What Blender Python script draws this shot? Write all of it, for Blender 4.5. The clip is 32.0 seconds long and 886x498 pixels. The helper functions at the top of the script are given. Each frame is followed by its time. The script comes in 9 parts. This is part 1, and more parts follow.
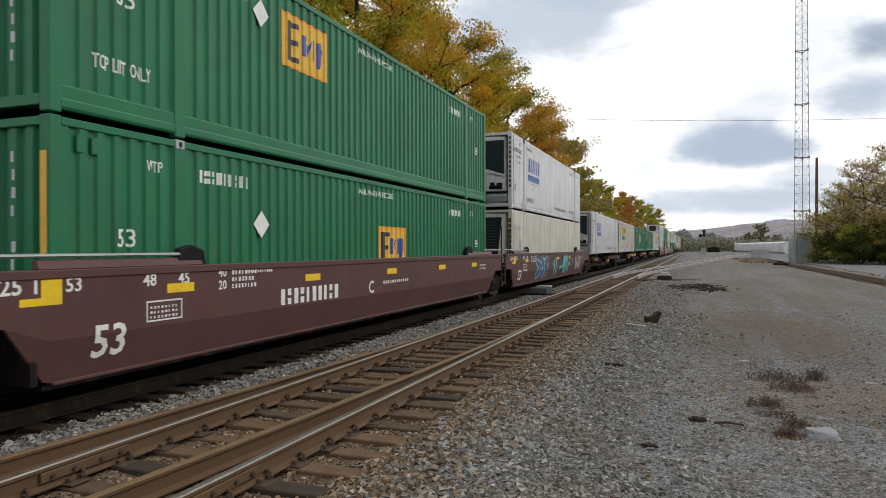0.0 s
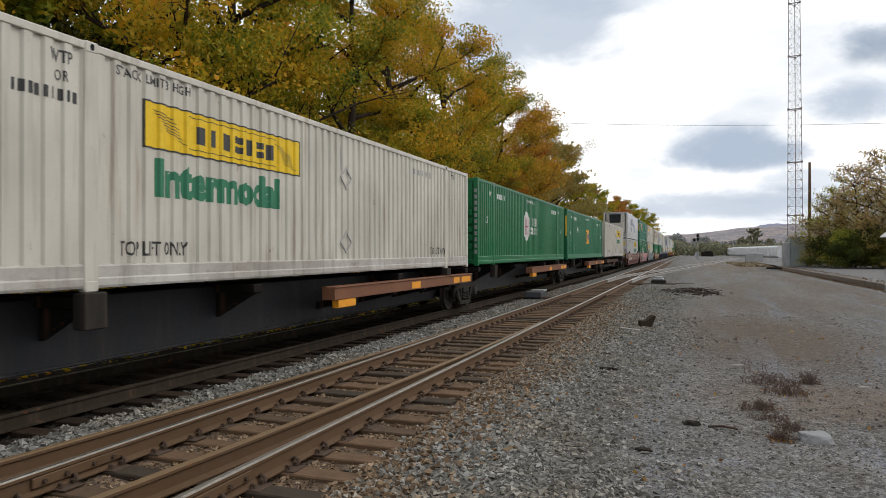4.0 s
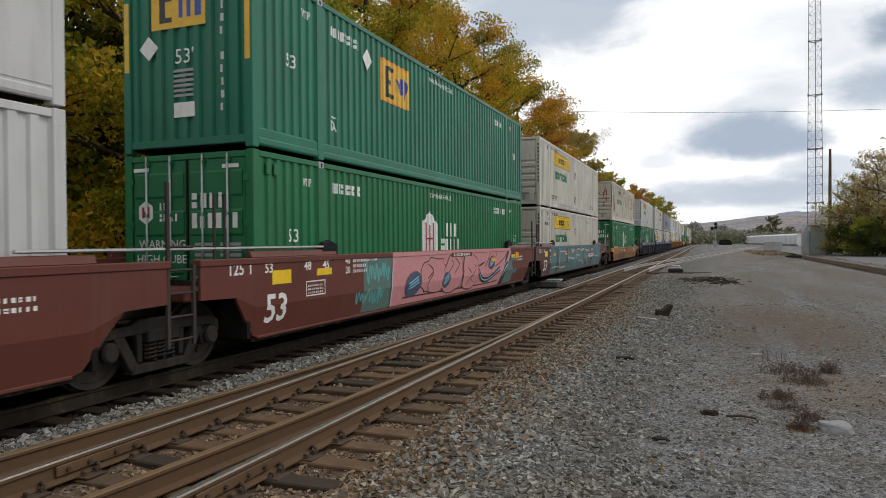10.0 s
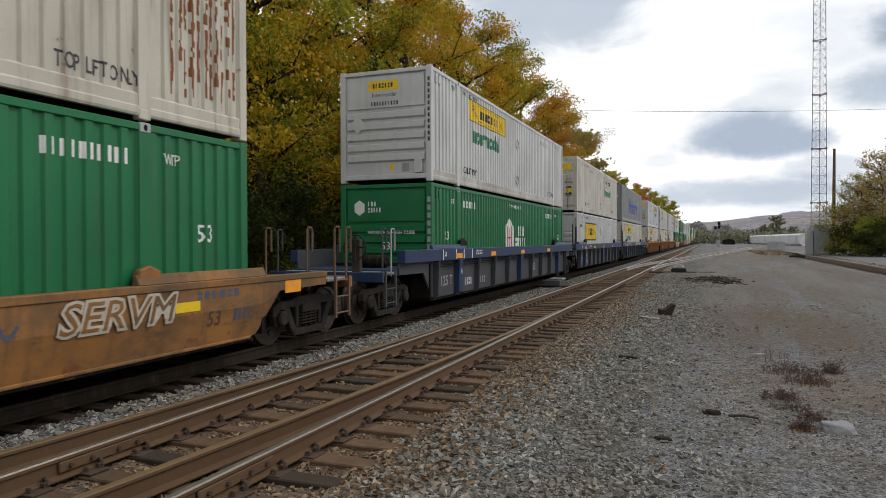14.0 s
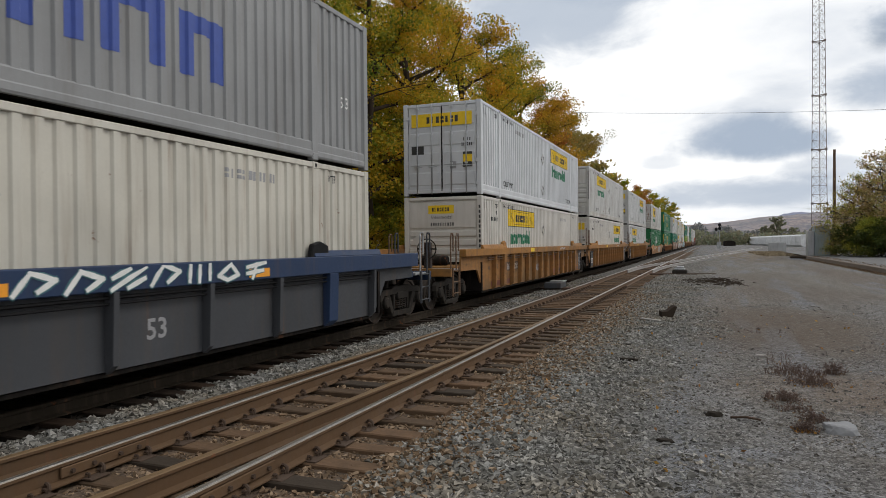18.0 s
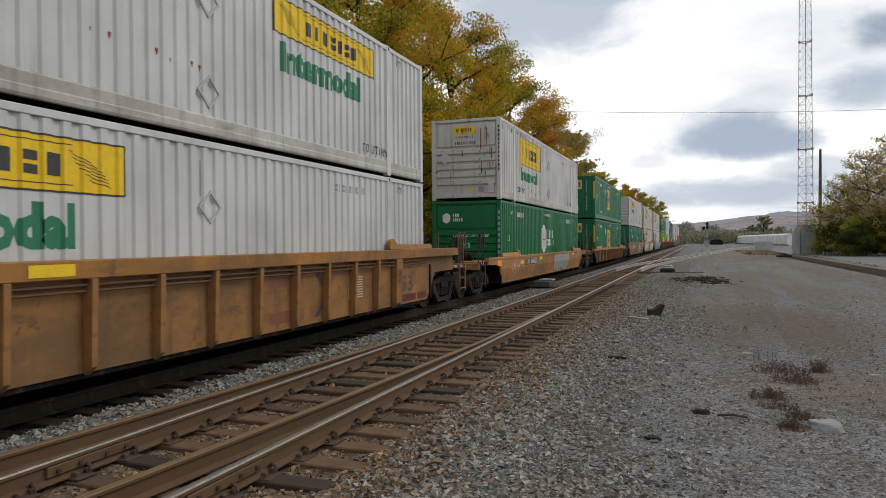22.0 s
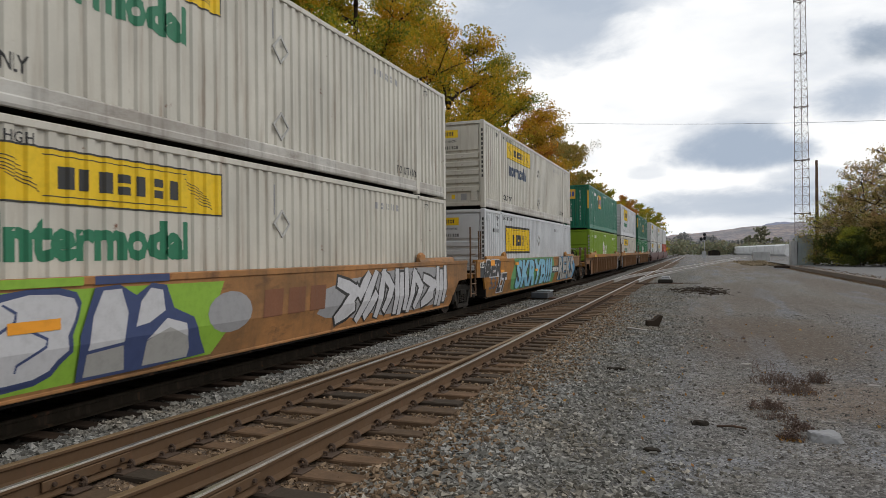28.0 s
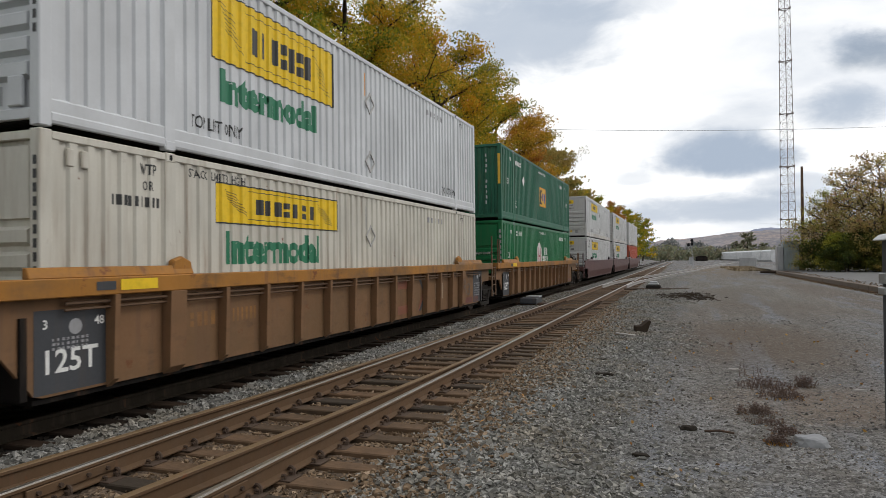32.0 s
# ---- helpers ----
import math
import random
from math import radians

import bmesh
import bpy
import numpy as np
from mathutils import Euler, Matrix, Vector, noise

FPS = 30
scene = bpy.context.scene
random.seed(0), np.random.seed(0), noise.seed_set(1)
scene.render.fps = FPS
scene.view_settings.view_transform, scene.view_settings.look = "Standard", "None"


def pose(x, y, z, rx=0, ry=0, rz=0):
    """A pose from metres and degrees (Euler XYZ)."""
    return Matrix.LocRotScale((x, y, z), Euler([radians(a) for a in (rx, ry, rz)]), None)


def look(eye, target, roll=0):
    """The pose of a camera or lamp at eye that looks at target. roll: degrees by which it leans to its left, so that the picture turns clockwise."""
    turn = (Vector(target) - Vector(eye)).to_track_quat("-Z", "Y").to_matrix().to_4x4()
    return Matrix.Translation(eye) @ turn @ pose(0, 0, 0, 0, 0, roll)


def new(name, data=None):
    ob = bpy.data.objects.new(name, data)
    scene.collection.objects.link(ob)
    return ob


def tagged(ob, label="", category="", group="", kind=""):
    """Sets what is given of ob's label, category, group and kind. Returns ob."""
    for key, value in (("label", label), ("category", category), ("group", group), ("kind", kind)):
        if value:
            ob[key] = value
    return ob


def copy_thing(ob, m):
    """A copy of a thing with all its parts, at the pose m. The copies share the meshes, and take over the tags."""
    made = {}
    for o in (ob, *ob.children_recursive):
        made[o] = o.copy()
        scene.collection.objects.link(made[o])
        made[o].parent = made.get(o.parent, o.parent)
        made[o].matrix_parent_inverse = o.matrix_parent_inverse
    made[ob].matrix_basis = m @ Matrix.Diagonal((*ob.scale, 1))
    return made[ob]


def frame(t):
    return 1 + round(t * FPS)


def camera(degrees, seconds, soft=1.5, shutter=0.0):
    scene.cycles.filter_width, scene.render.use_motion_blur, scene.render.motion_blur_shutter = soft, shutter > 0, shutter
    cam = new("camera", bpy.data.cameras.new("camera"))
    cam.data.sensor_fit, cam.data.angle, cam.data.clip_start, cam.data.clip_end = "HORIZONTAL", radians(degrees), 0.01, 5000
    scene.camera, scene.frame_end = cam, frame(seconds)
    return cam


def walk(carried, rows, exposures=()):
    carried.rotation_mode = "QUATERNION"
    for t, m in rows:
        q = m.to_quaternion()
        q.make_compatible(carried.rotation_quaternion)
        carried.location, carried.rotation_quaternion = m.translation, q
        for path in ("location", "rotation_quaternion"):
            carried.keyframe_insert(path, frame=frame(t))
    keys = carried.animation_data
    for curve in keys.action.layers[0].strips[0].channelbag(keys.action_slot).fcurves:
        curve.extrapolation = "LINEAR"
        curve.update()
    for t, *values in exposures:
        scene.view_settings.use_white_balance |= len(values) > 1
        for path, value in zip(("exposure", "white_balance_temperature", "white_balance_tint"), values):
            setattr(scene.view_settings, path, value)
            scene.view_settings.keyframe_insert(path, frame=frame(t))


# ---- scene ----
EYE_Z = 1.767       # height of the lens above the rail tops


def view(yaw, pitch, roll):
    """Hand-held pose: degrees to the left of the track's line, up, and lean to the left."""
    return pose(0, 0, EYE_Z, 90 + pitch, 0, yaw) @ pose(0, 0, 0, 0, 0, roll)


cam = camera(66.17, 32.0, soft=0.55, shutter=0.05)
walk(cam, [(t, view(a, b, c)) for t, a, b, c in (
    (0, 20.397, -0.075, -0.163), (0.5, 20.516, -0.072, -0.304), (1, 20.516, -0.014, -0.093), (1.5, 20.372, 0.040, 0.026),
    (2, 20.264, 0.122, -0.286), (2.5, 20.291, 0.376, -0.481), (3, 20.226, 0.435, -0.115), (3.5, 20.072, 0.279, -0.091),
    (5.5, 19.661, 0.217, -0.049), (6, 19.884, 0.087, 0.209), (6.5, 20.382, -0.095, 0.124), (7, 20.759, -0.355, -0.022),
    (7.5, 20.767, -0.458, 0.407), (8, 20.799, -0.567, 0.070), (8.5, 21.016, -0.769, -0.132), (9, 21.121, -0.870, -0.230),
    (9.5, 21.097, -0.774, -0.513), (10, 21.255, -0.588, -0.422), (10.5, 21.375, -0.351, -0.520), (11, 21.355, -0.277, -0.679),
    (11.5, 21.210, 0.083, -0.500), (12, 21.182, 0.297, -0.401), (12.5, 21.126, 0.206, -0.312), (13, 21.391, -0.069, 0.174),
    (13.5, 21.403, -0.477, -0.510), (14, 21.487, -0.729, -0.172), (14.5, 21.577, -0.755, -0.353), (16.5, 21.661, -0.575, -0.488),
    (17, 21.609, -0.565, -0.470), (17.5, 21.565, -0.493, -0.516), (18, 21.543, -0.472, -0.508), (18.5, 21.335, -0.372, -0.538),
    (19, 21.194, -0.340, -0.421), (19.5, 21.096, -0.292, -0.524), (20, 20.574, -0.128, -0.872), (20.5, 20.567, -0.092, -0.091),
    (21, 20.598, -0.341, -0.421), (21.5, 20.937, -0.470, 0.018), (22, 20.630, -0.603, -0.438), (22.5, 20.631, -0.568, -0.716),
    (23, 20.644, -0.488, -0.896), (23.5, 20.648, -0.446, -0.924), (24, 20.684, -0.375, -1.121), (24.5, 20.584, -0.304, -1.171),
    (25, 20.622, -0.156, -1.036), (25.5, 20.342, 0.531, -1.141), (27.5, 20.452, 0.424, -0.570), (28, 20.444, 0.357, -0.577),
    (28.5, 20.292, 0.313, -0.628), (29, 20.154, 0.349, -0.748), (29.5, 19.646, 0.440, -0.737), (30, 19.454, 0.537, -0.669),
    (30.5, 19.501, 0.642, -0.564), (31, 19.562, 0.729, -0.489), (31.5, 19.534, 0.801, -0.619), (32, 19.507, 0.832, -0.620),
)], exposures=((0.0, 0.12, 6700, 9), (1.0, 0.13, 6700, 9), (2.0, 0.0, 6700, 9), (3.0, 0.0, 6700, 9), (6.0, 0.42, 6700, 9), (7.0, 0.34, 6700, 9), (8.0, 0.08, 6700, 9), (9.0, 0.0, 6700, 9), (11.0, -0.04, 6700, 9), (13.0, 0.04, 6700, 9), (17.0, -0.08, 6700, 9), (18.0, -0.05, 6700, 9), (19.0, 0.05, 6700, 9), (20.0, -0.03, 6700, 9), (21.0, -0.08, 6700, 9), (22.0, -0.05, 6700, 9), (23.0, 0.14, 6700, 9), (24.0, 0.07, 6700, 9), (25.0, 0.14, 6700, 9), (26.5, 0.04, 6700, 9), (28.0, -0.08, 6700, 9), (29.0, -0.14, 6700, 9), (30.0, -0.06, 6700, 9), (31.0, 0.10, 6700, 9), (32.0, 0.0, 6700, 9)))

# how far the train has come at each time (seconds, metres)
RUN = (
    (0, -0.00), (2, 29.55), (4, 59.16), (6, 88.75), (8, 118.18), (10, 147.65),
    (12, 177.07), (14, 206.38), (16, 235.78), (18, 265.41), (20, 295.31), (22, 325.00),
    (24, 354.26), (26, 383.42), (28, 412.64), (30, 442.21), (32, 471.72),
)

# ---------------------------------------------------------------- sky and light
def make_world():
    w = bpy.data.worlds.new("overcast_sky")
    scene.world = w
    w.use_nodes = True
    nt = w.node_tree
    nt.nodes.clear()
    N, L = nt.nodes.new, nt.links.new

    def math(op, a, b=None, c=None, clamp=False):
        n = N("ShaderNodeMath")
        n.operation, n.use_clamp = op, clamp
        for i, q in enumerate((a, b, c)):
            if q is None:
                continue
            if isinstance(q, (int, float)):
                n.inputs[i].default_value = q
            else:
                L(q, n.inputs[i])
        return n.outputs[0]

    def mix(f, a, b):
        n = N("ShaderNodeMix")
        n.data_type = "RGBA"
        if isinstance(f, (int, float)):
            n.inputs[0].default_value = f
        else:
            L(f, n.inputs[0])
        for i, q in ((6, a), (7, b)):
            if isinstance(q, tuple):
                n.inputs[i].default_value = (*q, 1)
            else:
                L(q, n.inputs[i])
        return n.outputs[2]

    tc = N("ShaderNodeTexCoord")
    sep = N("ShaderNodeSeparateXYZ")
    L(tc.outputs["Generated"], sep.inputs[0])
    x, y, z = sep.outputs
    sky = N("ShaderNodeTexSky")
    sky.sky_type, sky.sun_disc = "NISHITA", False
    sky.sun_elevation, sky.sun_rotation = radians(SUN_ELEVATION), radians(SUN_TURN)
    sky.air_density, sky.dust_density, sky.ozone_density = 1.0, 2.0, 1.0
    blue = N("ShaderNodeVectorMath")
    blue.operation = "SCALE"
    L(sky.outputs[0], blue.inputs[0])
    blue.inputs["Scale"].default_value = 0.075
    # a cloud deck: the direction met with a flat layer
    up = math("ADD", math("MAXIMUM", z, 0.0), 0.16)
    flat = N("ShaderNodeCombineXYZ")
    L(math("DIVIDE", x, up), flat.inputs[0])
    L(math("DIVIDE", y, up), flat.inputs[1])

    def cloud(scale, detail, rough, offset, dist=0.0):
        mp = N("ShaderNodeMapping")
        mp.inputs["Location"].default_value = offset
        L(flat.outputs[0], mp.inputs[0])
        n = N("ShaderNodeTexNoise")
        n.inputs["Scale"].default_value = scale
        n.inputs["Detail"].default_value = detail
        n.inputs["Roughness"].default_value = rough
        n.inputs["Distortion"].default_value = dist
        L(mp.outputs[0], n.inputs["Vector"])
        return n.outputs["Fac"]

    big = cloud(0.55, 6, 0.55, (3.1, 1.7, 0), 0.3)
    fine = cloud(2.1, 8, 0.6, (0.4, 5.2, 0), 0.4)
    body = math("ADD", math("MULTIPLY", big, 0.7), math("MULTIPLY", fine, 0.3))

    def ramp(f, lo, hi):
        n = N("ShaderNodeMapRange")
        n.interpolation_type = "SMOOTHSTEP"
        L(f, n.inputs[0])
        n.inputs[1].default_value, n.inputs[2].default_value = lo, hi
        return n.outputs[0]

    u, v = math("DIVIDE", x, math("MAXIMUM", y, 0.05)), math("DIVIDE", z, math("MAXIMUM", y, 0.05))
    uv = N("ShaderNodeCombineXYZ")
    L(u, uv.inputs[0])
    L(math("MULTIPLY", v, 1.7), uv.inputs[1])
    ragn = N("ShaderNodeTexNoise")
    for key, value in (("Scale", 7.5), ("Detail", 7.0), ("Roughness", 0.6), ("Distortion", 0.3)):
        ragn.inputs[key].default_value = value
    L(uv.outputs[0], ragn.inputs["Vector"])
    rag = math("MULTIPLY", math("SUBTRACT", ragn.outputs["Fac"], 0.5), 3.4)

    def bank(u0, v0, a, b, edge=1.0):
        """One cloud bank by its bearing and height over the horizon, with a ragged edge."""
        p = math("POWER", math("ABSOLUTE", math("DIVIDE", math("SUBTRACT", u, u0), a)), 2.0)
        # flat underneath, heaped above
        rise = math("SUBTRACT", v, v0)
        q = math("POWER", math("DIVIDE", math("ADD", math("MAXIMUM", rise, 0.0), math("MULTIPLY", math("MAXIMUM", math("MULTIPLY", rise, -1.0), 0.0), 1.7)), b), 2.0)
        r = math("ADD", math("ADD", p, q), math("MULTIPLY", rag, edge))
        return ramp(r, 1.5, 0.15)

    white = mix(ramp(body, 0.30, 0.66), (0.72, 0.78, 0.88), CLOUD_WHITE)
    grey = (0.42, 0.505, 0.64)
    col = white
    for u0, v0, a, b, e, depth in BANKS:
        col = mix(math("MULTIPLY", bank(u0, v0, a, b, e), depth), col, grey)
    gap = ramp(body, 0.40, 0.33)
    gap = math("MAXIMUM", gap, math("MULTIPLY", bank(0.225, 0.25, 0.05, 0.035, 0.9), 1.0))
    col = mix(math("MULTIPLY", gap, 0.75), col, blue.outputs[0])
    haze = ramp(z, 0.07, 0.0)
    col = mix(math("MULTIPLY", haze, 0.55), col, (0.86, 0.90, 0.97))
    # brightest ahead, where the sun stands behind thin cloud; the deck is darker overhead and behind
    glow = math("ADD", math("ADD", math("MULTIPLY", x, BRIGHT[0]), math("MULTIPLY", y, BRIGHT[1])), math("MULTIPLY", z, BRIGHT[2]))
    dim = N("ShaderNodeVectorMath")
    dim.operation = "SCALE"
    L(col, dim.inputs[0])
    L(math("ADD", math("MULTIPLY", ramp(glow, -0.25, 0.85), 1.0 - DIM), DIM), dim.inputs["Scale"])
    col = dim.outputs[0]
    bg = N("ShaderNodeBackground")
    bg.inputs["Strength"].default_value = SKY_STRENGTH
    L(col, bg.inputs["Color"])
    out = N("ShaderNodeOutputWorld")
    L(bg.outputs[0], out.inputs[0])


SUN_ELEVATION, SUN_TURN = 46.0, 68.0
BRIGHT, DIM = (0.25, 0.91, 0.33), 0.80
CLOUD_WHITE = (1.22, 1.23, 1.25)
SKY_STRENGTH = 1.0
# bearing (x over y), height (z over y), half sizes, raggedness, depth
BANKS = (
    (0.045, 0.130, 0.092, 0.042, 0.9, 1.0),
    (0.075, 0.180, 0.050, 0.030, 1.2, 0.28),
    (-0.235, 0.32, 0.17, 0.105, 0.8, 0.80),
    (-0.10, 0.36, 0.10, 0.04, 1.0, 0.4),
    (0.195, 0.185, 0.055, 0.040, 0.9, 0.85),
    (0.205, 0.262, 0.045, 0.034, 1.1, 0.65),
    (0.06, 0.060, 0.17, 0.026, 1.0, 0.75),
    (-0.065, 0.108, 0.030, 0.014, 0.9, 0.4),
    (0.14, 0.088, 0.06, 0.018, 1.1, 0.5),
)
make_world()
sun = new("sun", bpy.data.lights.new("sun", "SUN"))
sun.data.energy, sun.data.angle, sun.data.color = 0.9, radians(25), (1.0, 0.95, 0.88)
_e, _a = radians(SUN_ELEVATION), radians(SUN_TURN)
_dir = Vector((math.sin(_a) * math.cos(_e), math.cos(_a) * math.cos(_e), math.sin(_e)))
sun.matrix_world = look(_dir * 50, (0, 0, 0))


# ---------------------------------------------------------------- materials
MATS = {}
GREASY = ("truck_iron", "dark_spine_car_paint", "wheel_steel", "shade_dark_rail_side", "shade_dark_tie_wood", "shade_dark_stone", "ballast_bed", "grimy_brown_beam_paint", "dark_bark", "black_rubber_and_iron", "dark_grille", "dark_grimy_ladder_paint")
DUSTY = ("gravel_ground", "ballast_stone", "stained_ballast_stone", "road_pebble", "weathered_tie_wood", "rusty_rail_side", "rusty_rail_head", "grey_asphalt", "old_concrete", "rusty_iron", "slate_car_paint")


def shader(name, build):
    if name in MATS:
        return MATS[name]
    m = bpy.data.materials.new(name)
    m.use_nodes = True
    nt = m.node_tree
    b = nt.nodes["Principled BSDF"]
    build(nt, b)
    # dust and old grease take the gloss off
    b.inputs["Specular IOR Level"].default_value = 0.0 if name == "gravel_ground" else 0.06 if name in GREASY else 0.2 if name in DUSTY or name.endswith("leaves") or name.endswith("car_paint") else 0.3 if name.endswith("_paint") else 0.5
    MATS[name] = m
    return m


def n_noise(nt, scale, detail=4, rough=0.55, stretch=None, coord="Object"):
    tc = nt.nodes.new("ShaderNodeTexCoord")
    src = tc.outputs[coord]
    if stretch:
        mp = nt.nodes.new("ShaderNodeMapping")
        mp.inputs["Scale"].default_value = stretch
        nt.links.new(src, mp.inputs[0])
        src = mp.outputs[0]
    n = nt.nodes.new("ShaderNodeTexNoise")
    n.inputs["Scale"].default_value = scale
    n.inputs["Detail"].default_value = detail
    n.inputs["Roughness"].default_value = rough
    nt.links.new(src, n.inputs["Vector"])
    return n.outputs["Fac"]


def n_range(nt, f, lo, hi, a=0.0, b=1.0):
    n = nt.nodes.new("ShaderNodeMapRange")
    nt.links.new(f, n.inputs[0])
    for i, v in enumerate((lo, hi, a, b)):
        n.inputs[i + 1].default_value = v
    return n.outputs[0]


def n_mix(nt, f, a, b, blend="MIX"):
    n = nt.nodes.new("ShaderNodeMix")
    n.data_type, n.blend_type = "RGBA", blend
    if isinstance(f, (int, float)):
        n.inputs[0].default_value = f
    else:
        nt.links.new(f, n.inputs[0])
    for i, q in ((6, a), (7, b)):
        if isinstance(q, tuple):
            n.inputs[i].default_value = (*q[:3], 1)
        else:
            nt.links.new(q, n.inputs[i])
    return n.outputs[2]


def n_mul(nt, a, b):
    n = nt.nodes.new("ShaderNodeMath")
    n.operation = "MULTIPLY"
    for i, q in enumerate((a, b)):
        if isinstance(q, (int, float)):
            n.inputs[i].default_value = q
        else:
            nt.links.new(q, n.inputs[i])
    return n.outputs[0]


def n_bump(nt, b, f, strength=0.2, dist=0.01):
    n = nt.nodes.new("ShaderNodeBump")
    n.inputs["Strength"].default_value = strength
    n.inputs["Distance"].default_value = dist
    nt.links.new(f, n.inputs["Height"])
    nt.links.new(n.outputs[0], b.inputs["Normal"])


def scaled(c, k):
    return tuple(min(1.0, q * k) for q in c)


def paint(name, col, rough=0.45, dirt=0.35, rust=0.0, metal=0.0, dirt_col=(0.10, 0.075, 0.055), rust_col=(0.16, 0.055, 0.022), grime=0.0):
    """Weathered paint: faded patches, run-down dirt, rust spots and runs; grime lies in broad dull patches."""
    def build(nt, b):
        fade = n_noise(nt, 0.7, 3)
        fine = n_noise(nt, 22, 5, 0.65)
        runs = n_noise(nt, 5.0, 5, 0.6, (1.0, 1.0, 0.09))
        spots = n_noise(nt, 3.1, 9, 0.7)
        c = n_mix(nt, n_range(nt, fade, 0.3, 0.7), scaled(col, 0.84), scaled(col, 1.1))
        c = n_mix(nt, n_range(nt, fine, 0.3, 0.75, 0, 0.18), c, scaled(col, 0.7))
        c = n_mix(nt, n_mul(nt, n_range(nt, runs, 0.50, 0.78), dirt), c, dirt_col)
        if rust:
            r1 = n_range(nt, spots, 0.70 - 0.22 * rust, 0.76 - 0.20 * rust)
            r2 = n_range(nt, runs, 0.66 - 0.2 * rust, 0.74 - 0.16 * rust, 0, 0.9)
            c = n_mix(nt, r1, c, rust_col)
            c = n_mix(nt, n_mul(nt, r2, min(1.0, rust)), c, scaled(rust_col, 1.3))
        if grime:
            broad = n_noise(nt, 0.9, 8, 0.68, (1.0, 0.55, 1.0))
            scuff = n_noise(nt, 4.5, 7, 0.7, (1.0, 0.35, 1.0))
            c = n_mix(nt, n_range(nt, broad, 0.42, 0.60, 0, grime), c, (0.128, 0.080, 0.042))
            c = n_mix(nt, n_range(nt, scuff, 0.56, 0.70, 0, grime * 0.8), c, (0.070, 0.046, 0.034))
            c = n_mix(nt, n_range(nt, scuff, 0.36, 0.26, 0, grime * 0.55), c, scaled(col, 1.45))
        nt.links.new(c, b.inputs["Base Color"])
        nt.links.new(n_range(nt, fine, 0.2, 0.8, rough - 0.1, rough + 0.18), b.inputs["Roughness"])
        b.inputs["Metallic"].default_value = metal
        n_bump(nt, b, fine, 0.12, 0.004)
    return shader(name, build)


def plain(name, col, rough=0.6, metal=0.0):
    def build(nt, b):
        fine = n_noise(nt, 9, 5, 0.6)
        nt.links.new(n_mix(nt, n_range(nt, fine, 0.3, 0.7), scaled(col, 0.8), scaled(col, 1.15)), b.inputs["Base Color"])
        b.inputs["Roughness"].default_value, b.inputs["Metallic"].default_value = rough, metal
    return shader(name, build)


def decal_paint(name, col):
    """Lettering and stripes: a thin, slightly worn film."""
    def build(nt, b):
        wear = n_noise(nt, 7, 6, 0.7)
        nt.links.new(n_mix(nt, n_range(nt, wear, 0.45, 0.8, 0, 0.5), col, scaled(col, 0.55)), b.inputs["Base Color"])
        b.inputs["Roughness"].default_value = 0.5
    return shader(name, build)


def varied(name, c1, c2, c3, rough=0.85, scale=6.0, bump=0.4, dist=0.02, islands=True, soil=None):
    """Stone, tie and leaf stuff: three tones, picked piece by piece."""
    def build(nt, b):
        if islands:
            pick = nt.nodes.new("ShaderNodeNewGeometry").outputs["Random Per Island"]
        else:
            pick = nt.nodes.new("ShaderNodeObjectInfo").outputs["Random"]
        rampn = nt.nodes.new("ShaderNodeValToRGB")
        rampn.color_ramp.elements[0].color = (*c1, 1)
        rampn.color_ramp.elements[1].color = (*c3, 1)
        rampn.color_ramp.elements.new(0.5).color = (*c2, 1)
        nt.links.new(pick, rampn.inputs[0])
        f = n_noise(nt, scale, 5, 0.6)
        c = n_mix(nt, n_range(nt, f, 0.3, 0.7, 0, 0.5), rampn.outputs[0], scaled(c1, 0.6))
        if soil:
            # rust dust and mud in broad uneven patches
            c = n_mix(nt, n_range(nt, n_noise(nt, 0.75, 5, 0.6), 0.42, 0.62, 0.0, 0.9), c, soil, "MULTIPLY")
        nt.links.new(c, b.inputs["Base Color"])
        b.inputs["Roughness"].default_value = rough
        n_bump(nt, b, f, bump, dist)
    return shader(name, build)


GREEN = paint("green_container_paint", (0.012, 0.155, 0.066), 0.36, 0.25, 0.0)
GREEN_B = paint("deep_green_paint", (0.009, 0.150, 0.054), 0.36, 0.25, 0.0)
GREEN_D = paint("dark_green_paint", (0.012, 0.160, 0.096), 0.36, 0.3, 0.05)
GREEN_F = paint("faded_green_paint", (0.022, 0.125, 0.075), 0.5, 0.4, 0.1)
LIME = paint("lime_green_paint", (0.185, 0.305, 0.016), 0.45, 0.25, 0.0)
WHITE = paint("white_container_paint", (0.545, 0.55, 0.545), 0.30, 0.30, 0.06, 0.0, (0.24, 0.20, 0.155))
WHITE_COOL = paint("clean_cool_white_paint", (0.57, 0.585, 0.605), 0.32, 0.15, 0.0, 0.0, (0.30, 0.28, 0.25))
WHITE_WARM = paint("warm_white_container_paint", (0.60, 0.572, 0.528), 0.32, 0.25, 0.05, 0.0, (0.26, 0.21, 0.16))
CREAM = paint("cream_container_paint", (0.565, 0.540, 0.475), 0.34, 0.55, 0.22, 0.0, (0.26, 0.20, 0.14))
RUSTY = paint("rusty_cream_paint", (0.57, 0.535, 0.455), 0.55, 0.55, 0.28, rust_col=(0.22, 0.080, 0.030))
WHITE_RUST = paint("rust_streaked_white_paint", (0.56, 0.555, 0.535), 0.36, 0.45, 0.36, 0.0, (0.24, 0.20, 0.155))
